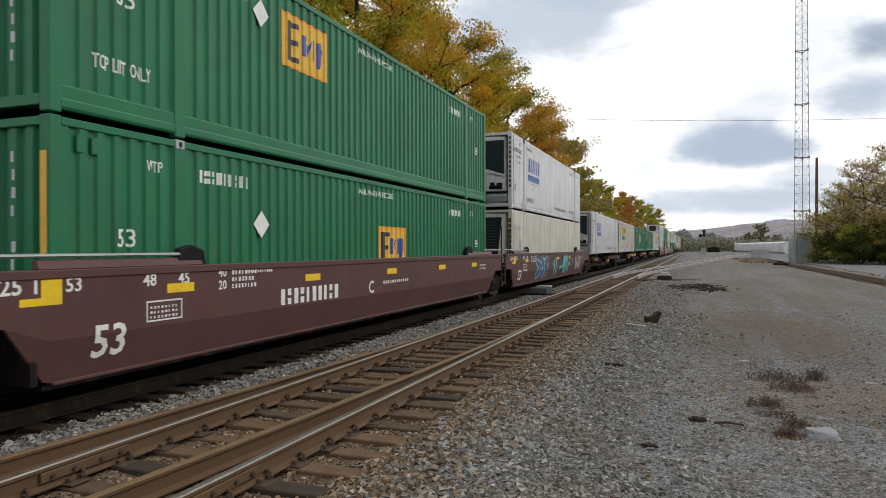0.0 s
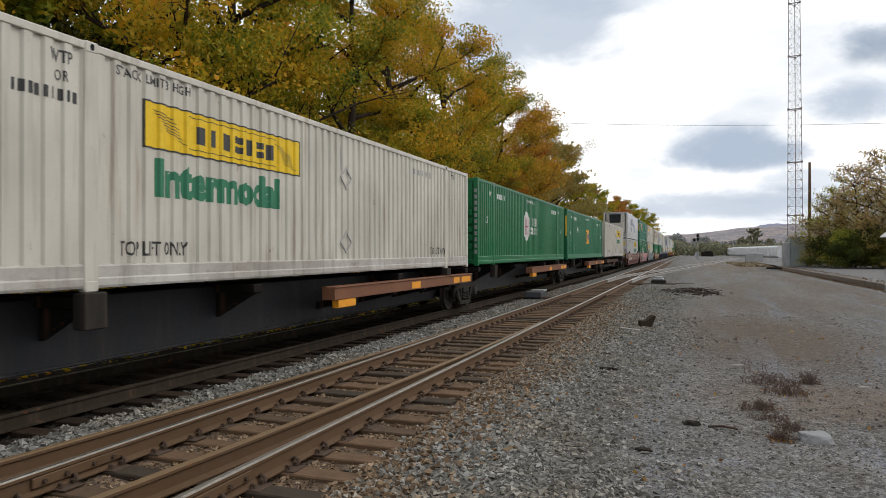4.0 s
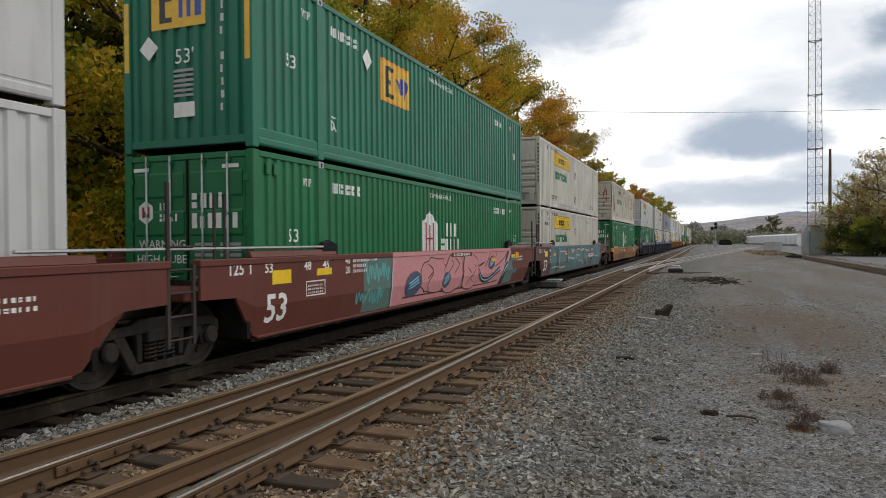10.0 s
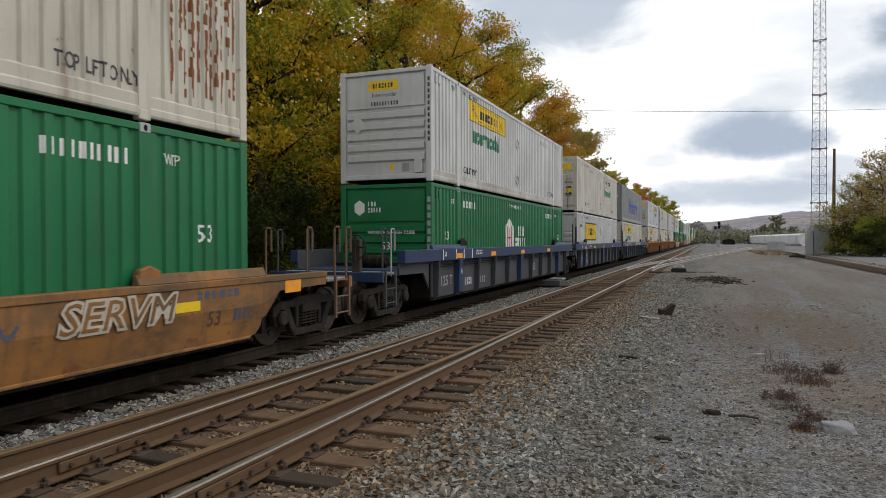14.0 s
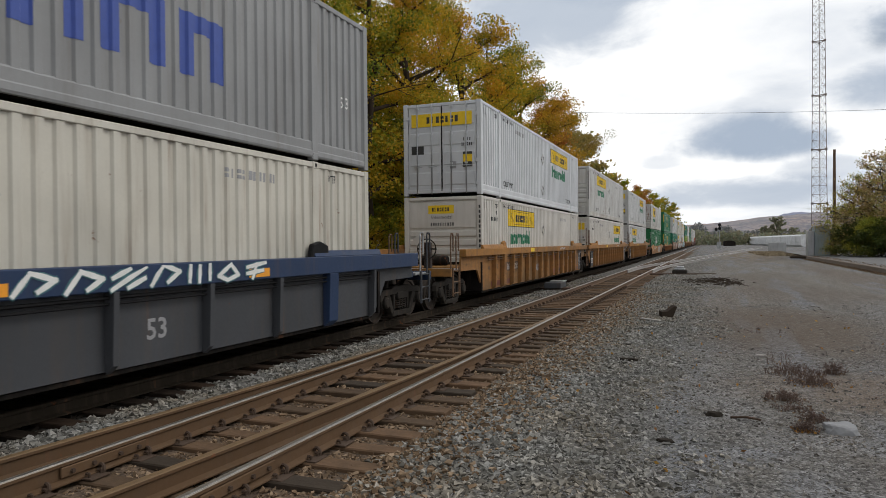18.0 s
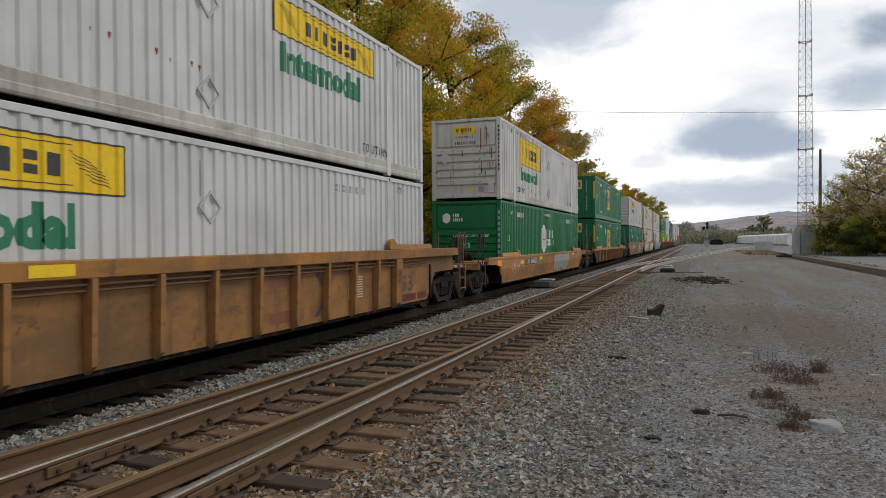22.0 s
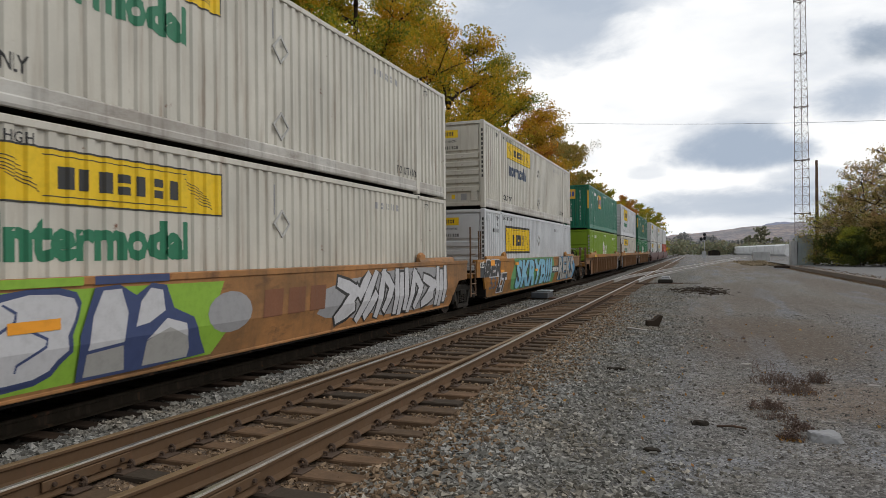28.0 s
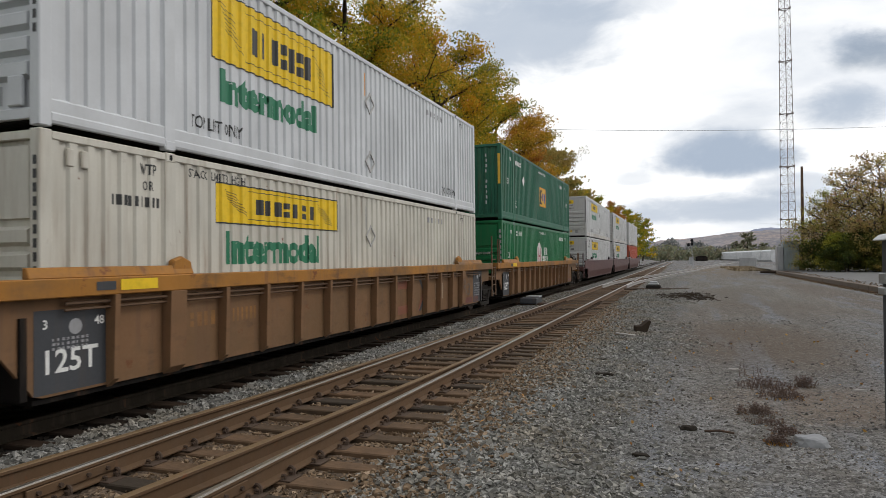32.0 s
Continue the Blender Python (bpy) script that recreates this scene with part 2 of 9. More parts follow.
SILL_DIRTY = paint("grimy_white_sill_paint", (0.54, 0.525, 0.49), 0.5, 0.6, 0.10, 0.0, (0.13, 0.12, 0.105), grime=0.42)
REEFER = paint("reefer_white_paint", (0.54, 0.54, 0.535), 0.27, 0.18, 0.0)
GREY = paint("grey_container_paint", (0.27, 0.275, 0.28), 0.45, 0.3, 0.1)
RED = paint("red_container_paint", (0.42, 0.09, 0.05), 0.45, 0.3, 0.1)
MAROON = paint("maroon_car_paint", (0.100, 0.048, 0.045), 0.42, 0.35, 0.1)
MAROON_B = paint("red_brown_car_paint", (0.128, 0.040, 0.030), 0.42, 0.4, 0.12)
ORANGE = paint("weathered_yellow_car_paint", (0.35, 0.155, 0.032), 0.55, 0.7, 0.42, grime=0.75)
ORANGE_B = paint("orange_car_paint", (0.40, 0.190, 0.072), 0.55, 0.55, 0.25, grime=0.65)
ORANGE_C = paint("faded_rust_orange_car_paint", (0.33, 0.150, 0.048), 0.55, 0.7, 0.45, grime=0.95)
RUST_D = paint("rusty_reddish_car_paint", (0.27, 0.120, 0.052), 0.6, 0.7, 0.4, grime=0.8)
RUST_TAN = paint("rust_tan_car_paint", (0.34, 0.158, 0.042), 0.6, 0.7, 0.35, grime=0.6)
RUST_TAN_D = paint("dull_rust_tan_car_paint", (0.315, 0.152, 0.052), 0.62, 0.65, 0.42, grime=0.8)
RUST_STAIN = paint("rust_stain_paint", (0.235, 0.088, 0.034), 0.8, 0.5, 0.4)
PLACARD = paint("weathered_placard_paint", (0.43, 0.425, 0.41), 0.5, 0.6, 0.3)
FADED_INK = decal_paint("faded_dark_stencil", (0.085, 0.052, 0.032))
SOOT = paint("sooty_rust_car_paint", (0.125, 0.075, 0.046), 0.65, 0.6, 0.3)
DUSTPINK = paint("dusty_pinkish_brown_car_paint", (0.25, 0.142, 0.098), 0.65, 0.5, 0.15, grime=0.5)
TAN = paint("tan_brown_car_paint", (0.26, 0.135, 0.038), 0.58, 0.7, 0.3, grime=0.7)
BLUE = paint("blue_car_paint", (0.025, 0.045, 0.098), 0.45, 0.3, 0.1)
SLATE = paint("slate_car_paint", (0.062, 0.065, 0.072), 0.55, 0.4, 0.15)
SPINE = paint("dark_spine_car_paint", (0.015, 0.013, 0.012), 0.6, 0.5, 0.3)
TAN_C = paint("rusty_brown_car_paint", (0.20, 0.108, 0.055), 0.62, 0.7, 0.35, grime=0.55)
DARKBEAM = paint("grimy_brown_beam_paint", (0.055, 0.034, 0.025), 0.6, 0.5, 0.3)
RUSTBEAM = paint("rust_brown_beam_paint", (0.20, 0.085, 0.045), 0.6, 0.5, 0.4)
SILL_DARK = paint("dark_grime_sill_paint", (0.017, 0.018, 0.021), 0.55, 0.25, 0.0)
STEEL_D = paint("truck_iron", (0.031, 0.028, 0.025), 0.65, 0.5, 0.25)
BLACK = plain("black_rubber_and_iron", (0.016, 0.016, 0.017), 0.55)
WHEEL = paint("wheel_steel", (0.055, 0.046, 0.040), 0.5, 0.4, 0.3, 0.3)
GALV = paint("galvanised_steel", (0.38, 0.39, 0.40), 0.4, 0.25, 0.0, 0.6)
UNIT_WHITE = paint("white_moulded_unit", (0.60, 0.575, 0.52), 0.35, 0.35, 0.1)
POST_GREY = paint("blue_grey_post_paint", (0.36, 0.385, 0.41), 0.4, 0.3, 0.05)
LIFT_BLUE = paint("blue_casting_paint", (0.05, 0.075, 0.20), 0.5, 0.4, 0.1)
# mast brown, lightened to put the haze of distance into it
MASTPAINT = paint("haze_paled_brown_mast_paint", (0.20, 0.165, 0.16), 0.6, 0.3, 0.1)
CHROME = plain("door_bar_steel", (0.42, 0.43, 0.44), 0.35, 0.7)
GRILLE = plain("dark_grille", (0.022, 0.030, 0.034), 0.4)
D_WHITE = decal_paint("white_lettering", (0.74, 0.74, 0.72))
D_BLACK = decal_paint("black_lettering", (0.030, 0.030, 0.030))
D_GREEN = decal_paint("green_lettering", (0.016, 0.170, 0.085))
D_YELLOW = decal_paint("yellow_sign_paint", (0.78, 0.52, 0.02))
D_GOLD = decal_paint("gold_sign_paint", (0.74, 0.45, 0.06))
D_BLUE = decal_paint("blue_lettering", (0.035, 0.075, 0.33))
D_NAVY = decal_paint("navy_lettering", (0.035, 0.045, 0.16))
D_RED = decal_paint("dark_red_logo_paint", (0.33, 0.025, 0.05))
D_ORANGE = decal_paint("orange_reflector", (0.82, 0.33, 0.02))
D_GREY = decal_paint("grey_lettering", (0.30, 0.30, 0.31))
D_PINK = decal_paint("pink_spray_paint", (0.55, 0.24, 0.25))
D_TEAL = decal_paint("teal_spray_paint", (0.10, 0.36, 0.34))
D_SKY = decal_paint("light_blue_spray_paint", (0.20, 0.44, 0.58))
D_LIME = decal_paint("lime_spray_paint", (0.24, 0.42, 0.05))
D_SILVER = decal_paint("silver_spray_paint", (0.52, 0.52, 0.54))
D_NAVYSPRAY = decal_paint("navy_spray_paint", (0.05, 0.07, 0.16))
D_GREENSPRAY = decal_paint("green_spray_paint", (0.10, 0.26, 0.10))
D_TEALBLUE = decal_paint("teal_blue_spray_paint", (0.072, 0.170, 0.190))
D_CONCRETE = decal_paint("warm_grey_spray_paint", (0.33, 0.325, 0.31))
D_GREENTEAL = decal_paint("grey_green_spray_paint", (0.10, 0.165, 0.15))
D_SKYDEEP = decal_paint("deep_sky_spray_paint", (0.06, 0.20, 0.34))
D_CREAMSPRAY = decal_paint("cream_spray_paint", (0.46, 0.42, 0.35))
D_LILAC = decal_paint("lilac_spray_paint", (0.16, 0.14, 0.30))
D_AZURE = decal_paint("azure_spray_paint", (0.035, 0.22, 0.42))
D_SLATE = decal_paint("dark_slate_spray_paint", (0.07, 0.09, 0.14))


# ---------------------------------------------------------------- mesh making
CACHE = {}


class Form:
    """Collects vertices and faces of one mesh."""

    def __init__(self):
        self.v, self.f = [], []

    def box(self, x0, x1, y0, y1, z0, z1):
        n = len(self.v)
        self.v += [(x0, y0, z0), (x1, y0, z0), (x1, y1, z0), (x0, y1, z0), (x0, y0, z1), (x1, y0, z1), (x1, y1, z1), (x0, y1, z1)]
        self.f += [tuple(n + i for i in q) for q in ((0, 3, 2, 1), (4, 5, 6, 7), (0, 1, 5, 4), (1, 2, 6, 5), (2, 3, 7, 6), (3, 0, 4, 7))]
        return self

    def prism(self, pts, a, b, axis=0):
        """A polygon (two axes in order) pushed along the third from a to b."""
        n, k = len(self.v), len(pts)
        for q in (a, b):
            for p in pts:
                c = [p[0], p[1]]
                c.insert(axis, q)
                self.v.append(tuple(c))
        self.f.append(tuple(range(n, n + k)))
        self.f.append(tuple(range(n + 2 * k - 1, n + k - 1, -1)))
        for i in range(k):
            j = (i + 1) % k
            self.f.append((n + i, n + k + i, n + k + j, n + j))
        return self

    def tube(self, path, r, k=8, cap=True):
        """A round bar along points; r a number or one per point."""
        n = len(self.v)
        m = len(path)
        rs = r if isinstance(r, (list, tuple)) else [r] * m
        for i, p in enumerate(path):
            p = Vector(p)
            d = (Vector(path[min(i + 1, m - 1)]) - Vector(path[max(i - 1, 0)])).normalized()
            side = d.cross(Vector((0.31, 0.17, 0.93)))
            if side.length < 0.05:
                side = d.cross(Vector((1, 0, 0)))
            side.normalize()
            other = d.cross(side)
            for j in range(k):
                a = 2 * math.pi * j / k
                self.v.append(tuple(p + rs[i] * (math.cos(a) * side + math.sin(a) * other)))
        for i in range(m - 1):
            for j in range(k):
                a, b = n + i * k + j, n + i * k + (j + 1) % k
                self.f.append((a, b, b + k, a + k))
        if cap:
            self.f.append(tuple(n + j for j in range(k))[::-1])
            self.f.append(tuple(n + (m - 1) * k + j for j in range(k)))
        return self

    def turned(self, profile, axis_y, axis_z, k=24):
        """A round body about a line along x: profile of (x, radius)."""
        n = len(self.v)
        for x, r in profile:
            for j in range(k):
                a = 2 * math.pi * j / k
                self.v.append((x, axis_y + r * math.cos(a), axis_z + r * math.sin(a)))
        m = len(profile)
        for i in range(m - 1):
            for j in range(k):
                a, b = n + i * k + j, n + i * k + (j + 1) % k
                self.f.append((a, a + k, b + k, b))
        self.f.append(tuple(n + j for j in range(k)))
        self.f.append(tuple(n + (m - 1) * k + j for j in range(k))[::-1])
        return self

    def mesh(self, name, bevel=0.0, smooth=False):
        me = bpy.data.meshes.new(name)
        me.from_pydata(self.v, [], self.f)
        bm = bmesh.new()
        bm.from_mesh(me)
        bmesh.ops.recalc_face_normals(bm, faces=bm.faces)
        if bevel:
            e = [e for e in bm.edges if len(e.link_faces) == 2 and e.calc_face_angle() > 0.6]
            bmesh.ops.bevel(bm, geom=e, offset=bevel, segments=1, affect="EDGES", clamp_overlap=True)
        bm.to_mesh(me)
        bm.free()
        if smooth:
            me.shade_smooth()
        me.materials.append(None)
        return me


def cached(key, build):
    if key not in CACHE:
        CACHE[key] = build()
    return CACHE[key]


def part(name, me, material, parent=None, label="", m=None):
    ob = new(name, me)
    if not me.materials:
        me.materials.append(None)
    ob.material_slots[0].link = "OBJECT"
    ob.material_slots[0].material = material
    if parent is not None:
        ob.parent = parent
    if m is not None:
        ob.matrix_basis = m
    if label:
        ob["label"] = label
    return ob


def thing(name, label, category, group="", kind="", m=None):
    ob = new(name)
    ob.empty_display_size = 0.3
    if m is not None:
        ob.matrix_basis = m
    return tagged(ob, label, category, group, kind)


def letters(body, size, bold=0.0):
    """Outline of a word in the built-in font as flat faces; x along, y up."""
    def build():
        c = bpy.data.curves.new("word", "FONT")
        c.body, c.size, c.resolution_u = body, size, 2
        c.offset = bold * size
        ob = bpy.data.objects.new("word", c)
        me = bpy.data.meshes.new_from_object(ob)
        bpy.data.objects.remove(ob)
        v = [(p.co.x, p.co.y) for p in me.vertices]
        f = [tuple(p.vertices) for p in me.polygons]
        bpy.data.meshes.remove(me)
        return v, f
    return cached(("word", body, size, bold), build)


# ---------------------------------------------------------------- containers
LONG, HIGH, HALF = 16.15, 2.896, 1.295
PANELS = ((0.16, 1.88, 7), (2.08, 14.07, 48), (14.27, 15.99, 7))
DEEP = 0.035


def corrugation(y0, y1, n, deep=DEEP):
    """Points (along, inset) of a folded sheet."""
    p, out = (y1 - y0) / n, []
    for i in range(n):
        for a, d in ((0.0, 0.0), (0.40, 0.0), (0.51, deep), (0.89, deep)):
            out.append((y0 + (i + a) * p, d))
    return out + [(y1, 0.0)]


FOLDS = [q for a, b, n in PANELS for q in corrugation(a, b, n)]
FOLD_Y = np.array([q[0] for q in FOLDS])
FOLD_D = np.array([q[1] for q in FOLDS])


def on_folds(y):
    return HALF - 0.022 - float(np.interp(y, FOLD_Y, FOLD_D))


def on_flat(y):
    return HALF - 0.010


def sheet(points, z0, z1, x, sign):
    f = Form()
    for y, d in points:
        f.v += [(sign * (x - d), y, z0), (sign * (x - d), y, z1)]
    for i in range(len(points) - 1):
        q = (2 * i, 2 * i + 2, 2 * i + 3, 2 * i + 1)
        f.f.append(q if sign > 0 else q[::-1])
    return f


def film(key, v, f, place, cuts=()):
    """A painted film: flat outline (a, b) cut at folds and laid on a surface by place(a, b)."""
    def build():
        bm = bmesh.new()
        vs = [bm.verts.new((a, b, 0)) for a, b in v]
        for q in f:
            try:
                bm.faces.new([vs[i] for i in q])
            except ValueError:
                pass
        if len(cuts):
            lo, hi = min(a for a, b in v), max(a for a, b in v)
            for c in cuts:
                if lo < c < hi:
                    bmesh.ops.bisect_plane(bm, geom=bm.verts[:] + bm.edges[:] + bm.faces[:], plane_co=(c, 0, 0), plane_no=(1, 0, 0))
        for q in bm.verts:
            q.co = place(q.co.x, q.co.y)
        me = bpy.data.meshes.new("film")
        bm.to_mesh(me)
        bm.free()
        me.materials.append(None)
        return me
    return cached(key, build)


def rects(items):
    """Flat outlines of rectangles (a0, a1, b0, b1)."""
    v, f = [], []
    for a0, a1, b0, b1 in items:
        n = len(v)
        v += [(a0, b0), (a1, b0), (a1, b1), (a0, b1)]
        f.append((n, n + 1, n + 2, n + 3))
    return v, f


def polys(items):
    v, f = [], []
    for pts in items:
        n = len(v)
        v += list(pts)
        f.append(tuple(range(n, n + len(pts))))
    return v, f


def blocks(n, w, h, seed=0, lean=0.0, gap=0.42):
    """A row of plain blocks, the size of n letters, w long and h high."""
    r = random.Random(seed)
    p, out = w / n, []
    for i in range(n):
        a, b = i * p, (i + 1 - gap * r.uniform(0.75, 1.25)) * p
        s = lean * h
        def bar(u0, u1, v0, v1):
            out.append([(u0 + s * v0, v0 * h), (u1 + s * v0, v0 * h), (u1 + s * v1, v1 * h), (u0 + s * v1, v1 * h)])
        kind = r.choice((0, 0, 1, 2))
        if kind == 0:
            bar(a, b, 0, 1)
        elif kind == 1:
            bar(a, b, 0, 0.40)
            bar(a, b, 0.58, 1)
        else:
            bar(a, a + (b - a) * 0.62, 0, 1)
    return polys(out)


def fitted(vf, wide):
    """Lettering drawn in to a set length."""
    lo, hi = min(p for p, q in vf[0]), max(p for p, q in vf[0])
    return [((p - lo) * wide / (hi - lo), q) for p, q in vf[0]], vf[1]


def moved(vf, a, b):
    return [(p + a, q + b) for p, q in vf[0]], vf[1]


def strokes(ob, faces):
    """A marking of many small strokes stays one part."""
    if len(faces) > 1:
        ob["kind"] = "stuff"
    return ob


class Box:
    """One shipping container as it is being built."""

    def __init__(self, style, body, label, flat=False, post=None):
        self.ob = thing("shipping_container", label, "container", "containers on the train")
        self.body, self.style, self.flat = body, style, flat
        b, o = body, self.ob
        if flat:
            for sign in (1, -1):
                part("side_panel", cached(("flat_side", sign), lambda: Form().box(*sorted((sign * (HALF - 0.05), sign * on_flat(0))), 0.10, LONG - 0.10, 0.2, 2.82).mesh("side_panel")), b, o)
            for y in np.arange(1.22, 15.5, 1.22):
                part("panel_seam", cached("seam", lambda: Form().box(HALF - 0.012, HALF - 0.007, -0.012, 0.012, 0.2, 2.82).mesh("panel_seam")), GALV if style == "bare" else b, o, m=pose(0, float(y), 0))
        else:
            for a, c, n in PANELS:
                for sign in (1, -1):
                    part("side_panel", cached(("side", a, sign), lambda: sheet(corrugation(a, c, n), 0.31, 2.80, HALF - 0.022, sign).mesh("side_panel")), b, o)
        post = post or b
        for sign in (1, -1):
            for y in (0.0, LONG - 0.16):
                part("corner_post", cached(("post", sign, y > 1), lambda: Form().box(*sorted((sign * (HALF - 0.15), sign * HALF)), y, y + 0.16, 0.0, HIGH).mesh("corner_post", 0.012)), b, o)
            for y in (1.88, 14.07):
                me = cached(("load_post", sign, flat), lambda: Form().box(*sorted((sign * (HALF - 0.09), sign * (HALF + (0.001 if flat else -0.004)))), 0, 0.20, 0.02, 2.87).mesh("load_post", 0.008))
                part("load_post", me, post, o, m=pose(0, y, 0))
                for z, nm in ((0.0, "lower_casting"), (HIGH - 0.13, "upper_casting")):
                    part(nm, cached(("casting", sign), lambda: casting(sign)), post if z == 0 else (GALV if style in ("gold", "hexagon") else b), o, m=pose(0, y + 0.01, z))
                if sign > 0:
                    part("casting_hole", cached("casting_hole", lambda: Form().prism([(0.09 + 0.030 * math.cos(q), 0.065 + 0.042 * math.sin(q)) for q in np.linspace(0, 6.283, 11)[:-1]], HALF - 0.01, HALF + 0.006).mesh("casting_hole")), BLACK, o, m=pose(0, y + 0.01, HIGH - 0.13))
            part("bottom_rail", cached(("sill", sign), lambda: Form().prism([(sign * (HALF - 0.09), 0.045), (sign * (HALF - 0.020), 0.045), (sign * (HALF - 0.006), 0.075), (sign * (HALF - 0.006), 0.15), (sign * (HALF - 0.018), 0.17), (sign * (HALF - 0.014), 0.30), (sign * (HALF - 0.03), 0.325), (sign * (HALF - 0.09), 0.325)], 0.16, LONG - 0.16, 1).mesh("bottom_rail")), SILL_DIRTY if b in (WHITE, CREAM, WHITE_RUST, WHITE_WARM) else b, o)
            part("top_rail", cached(("rail", sign), lambda: Form().box(*sorted((sign * (HALF - 0.08), sign * (HALF - 0.008))), 0.16, LONG - 0.16, 2.79, 2.885).mesh("top_rail", 0.01)), b, o)
        part("roof", cached("roof", lambda: Form().box(-HALF + 0.07, HALF - 0.07, 0.06, LONG - 0.06, 2.83, 2.875).mesh("roof")), b, o)
        part("floor", cached("floor_pan", lambda: Form().box(-HALF + 0.07, HALF - 0.07, 0.06, LONG - 0.06, 0.06, 0.14).mesh("floor")), SPINE, o)
        part("rear_wall", cached("rear_wall", lambda: Form().box(-HALF + 0.15, HALF - 0.15, LONG - 0.09, LONG - 0.04, 0.14, 2.83).mesh("rear_wall")), b, o)
        for z0, z1, nm in ((0.075, 0.20, "end_sill"), (2.78, 2.88, "end_header")):
            part(nm, cached(nm, lambda: Form().box(-HALF + 0.15, HALF - 0.15, 0.01, 0.10, z0, z1).mesh(nm, 0.01)), b, o)
        # ladder lugs under the roof edge
        for y in (0.36, 0.56):
            if not flat:
                part("lug", cached("lug", lambda: Form().box(HALF - 0.05, HALF - 0.008, 0, 0.09, 2.52, 2.72).mesh("lug", 0.01)), b, o, m=pose(0, y, 0))

    # --- where films lie
    def place(self, lift=0.004):
        g = on_flat if self.flat else on_folds
        return lambda a, b: Vector((g(a) + lift, a, b))

    def mark(self, key, vf, a, b, mat, name="marking", label="", lift=0.004):
        v, f = moved(vf, a, b)
        me = film(("side", self.flat, key, round(a, 3), round(b, 3), lift), v, f, self.place(lift), () if self.flat else FOLD_Y)
        return strokes(part(name, me, mat, self.ob, label), f)

    def word(self, text, a, b, size, mat, label="", bold=0.012, wide=None):
        vf = letters(text, size, bold)
        return self.mark((text, size, bold, wide), fitted(vf, wide) if wide else vf, a, b, mat, "lettering", label)

    def bars(self, n, a, b, w, h, mat, seed=1):
        return self.mark(("bars", n, w, h, seed), blocks(n, w, h, seed), a, b, mat, "marking")

    def end_mark(self, key, vf, a, b, mat, name="marking", label="", y=0.0, lift=0.004):
        v, f = moved(vf, a, b)
        me = film(("end", key, round(a, 3), round(b, 3), y, lift), v, f, lambda p, q: Vector((p, y - lift, q)))
        return strokes(part(name, me, mat, self.ob, label), f)

    def end_word(self, text, a, b, size, mat, y=0.0):
        return self.end_mark((text, size), letters(text, size), a, b, mat, "lettering", "", y)

    def diamond(self, a, b, r=0.21, mat=None):
        v, f = moved(polys([[(-r, 0), (0, -r * 1.05), (r, 0), (0, r * 1.05)]]), a, b)
        me = film(("plate", r, round(a, 3), round(b, 3)), v, f, lambda p, q: Vector((on_flat(p) + 0.007, p, q)))
        part("placard", me, mat or D_WHITE, self.ob, "diamond placard holder")


    def placard(self, a, b, r=0.24):
        """Riveted diamond frame that bridges the folds."""
        t = 0.028
        f = Form()
        for p, q, u, w in ((r, 0, 0, r), (0, r, -r, 0), (-r, 0, 0, -r), (0, -r, r, 0)):
            k = 1 - 1.6 * t / r
            f.prism([(a + p, b + q), (a + u, b + w), (a + u * k, b + w * k), (a + p * k, b + q * k)], HALF - 0.030, HALF - 0.004)
        frame_ob = part("placard_frame", f.mesh("placard_frame"), PLACARD, self.ob, "weathered diamond placard frame")
        frame_ob["kind"] = "stuff"

    def nicks(self, seed, a0, a1, b0, b1, n):
        """Small rusted scrapes along a side."""
        r = random.Random(seed)
        spots = []
        for i in range(n):
            p = a0 + (a1 - a0) * (i + r.uniform(-0.3, 0.3)) / max(1, n - 1)
            q = b0 + (b1 - b0) * i / max(1, n - 1) + r.uniform(-0.05, 0.05)
            w, h = r.uniform(0.02, 0.06), r.uniform(0.02, 0.05)
            spots += [(p, p + w, q, q + h), (p + 0.3 * w, p + 0.7 * w, q - h * r.uniform(0.3, 1.0), q)]
        self.mark(("nicks", seed), rects(spots), 0, 0, RUST_STAIN, "rust_stain", "small rusted scrapes")

    def rusted(self, seed, a0, a1, b0, b1, n):
        """Ragged rust that has run down the folds."""
        r = random.Random(seed)
        for i in range(n):
            p, q = a0 + (a1 - a0) * (i + 0.5) / n + r.uniform(-0.02, 0.02), b1 - r.uniform(0.0, 0.5)
            stop, spots = b0 + r.uniform(0.0, 0.35), []
            while q > stop:
                h, w = r.uniform(0.03, 0.16), r.uniform(0.015, 0.075)
                x = p + r.uniform(-0.018, 0.018)
                if r.random() < 0.85:
                    spots.append((x - w / 2, x + w / 2, q - h, q))
                q -= h
            self.mark(("rusted", seed, i), rects(spots), 0, 0, RUST_STAIN, "rust_stain", "ragged rust runs down a fold")


def casting(sign):
    f = Form()
    f.box(*sorted((sign * (HALF - 0.12), sign * (HALF + 0.003))), 0, 0.18, 0, 0.13)
    me = f.mesh("casting", 0.012)
    return me


# --- near ends
def end_folded(c):
    """End wall of upright folds."""
    pts = corrugation(-HALF + 0.15, HALF - 0.15, 9, 0.05)
    def build():
        f = Form()
        for x, d in pts:
            f.v += [(x, 0.045 + d, 0.16), (x, 0.045 + d, 2.79)]
        for i in range(len(pts) - 1):
            f.f.append((2 * i, 2 * i + 2, 2 * i + 3, 2 * i + 1))
        return f.mesh("front_wall")
    part("front_wall", cached("end_folded", build), c.body, c.ob)


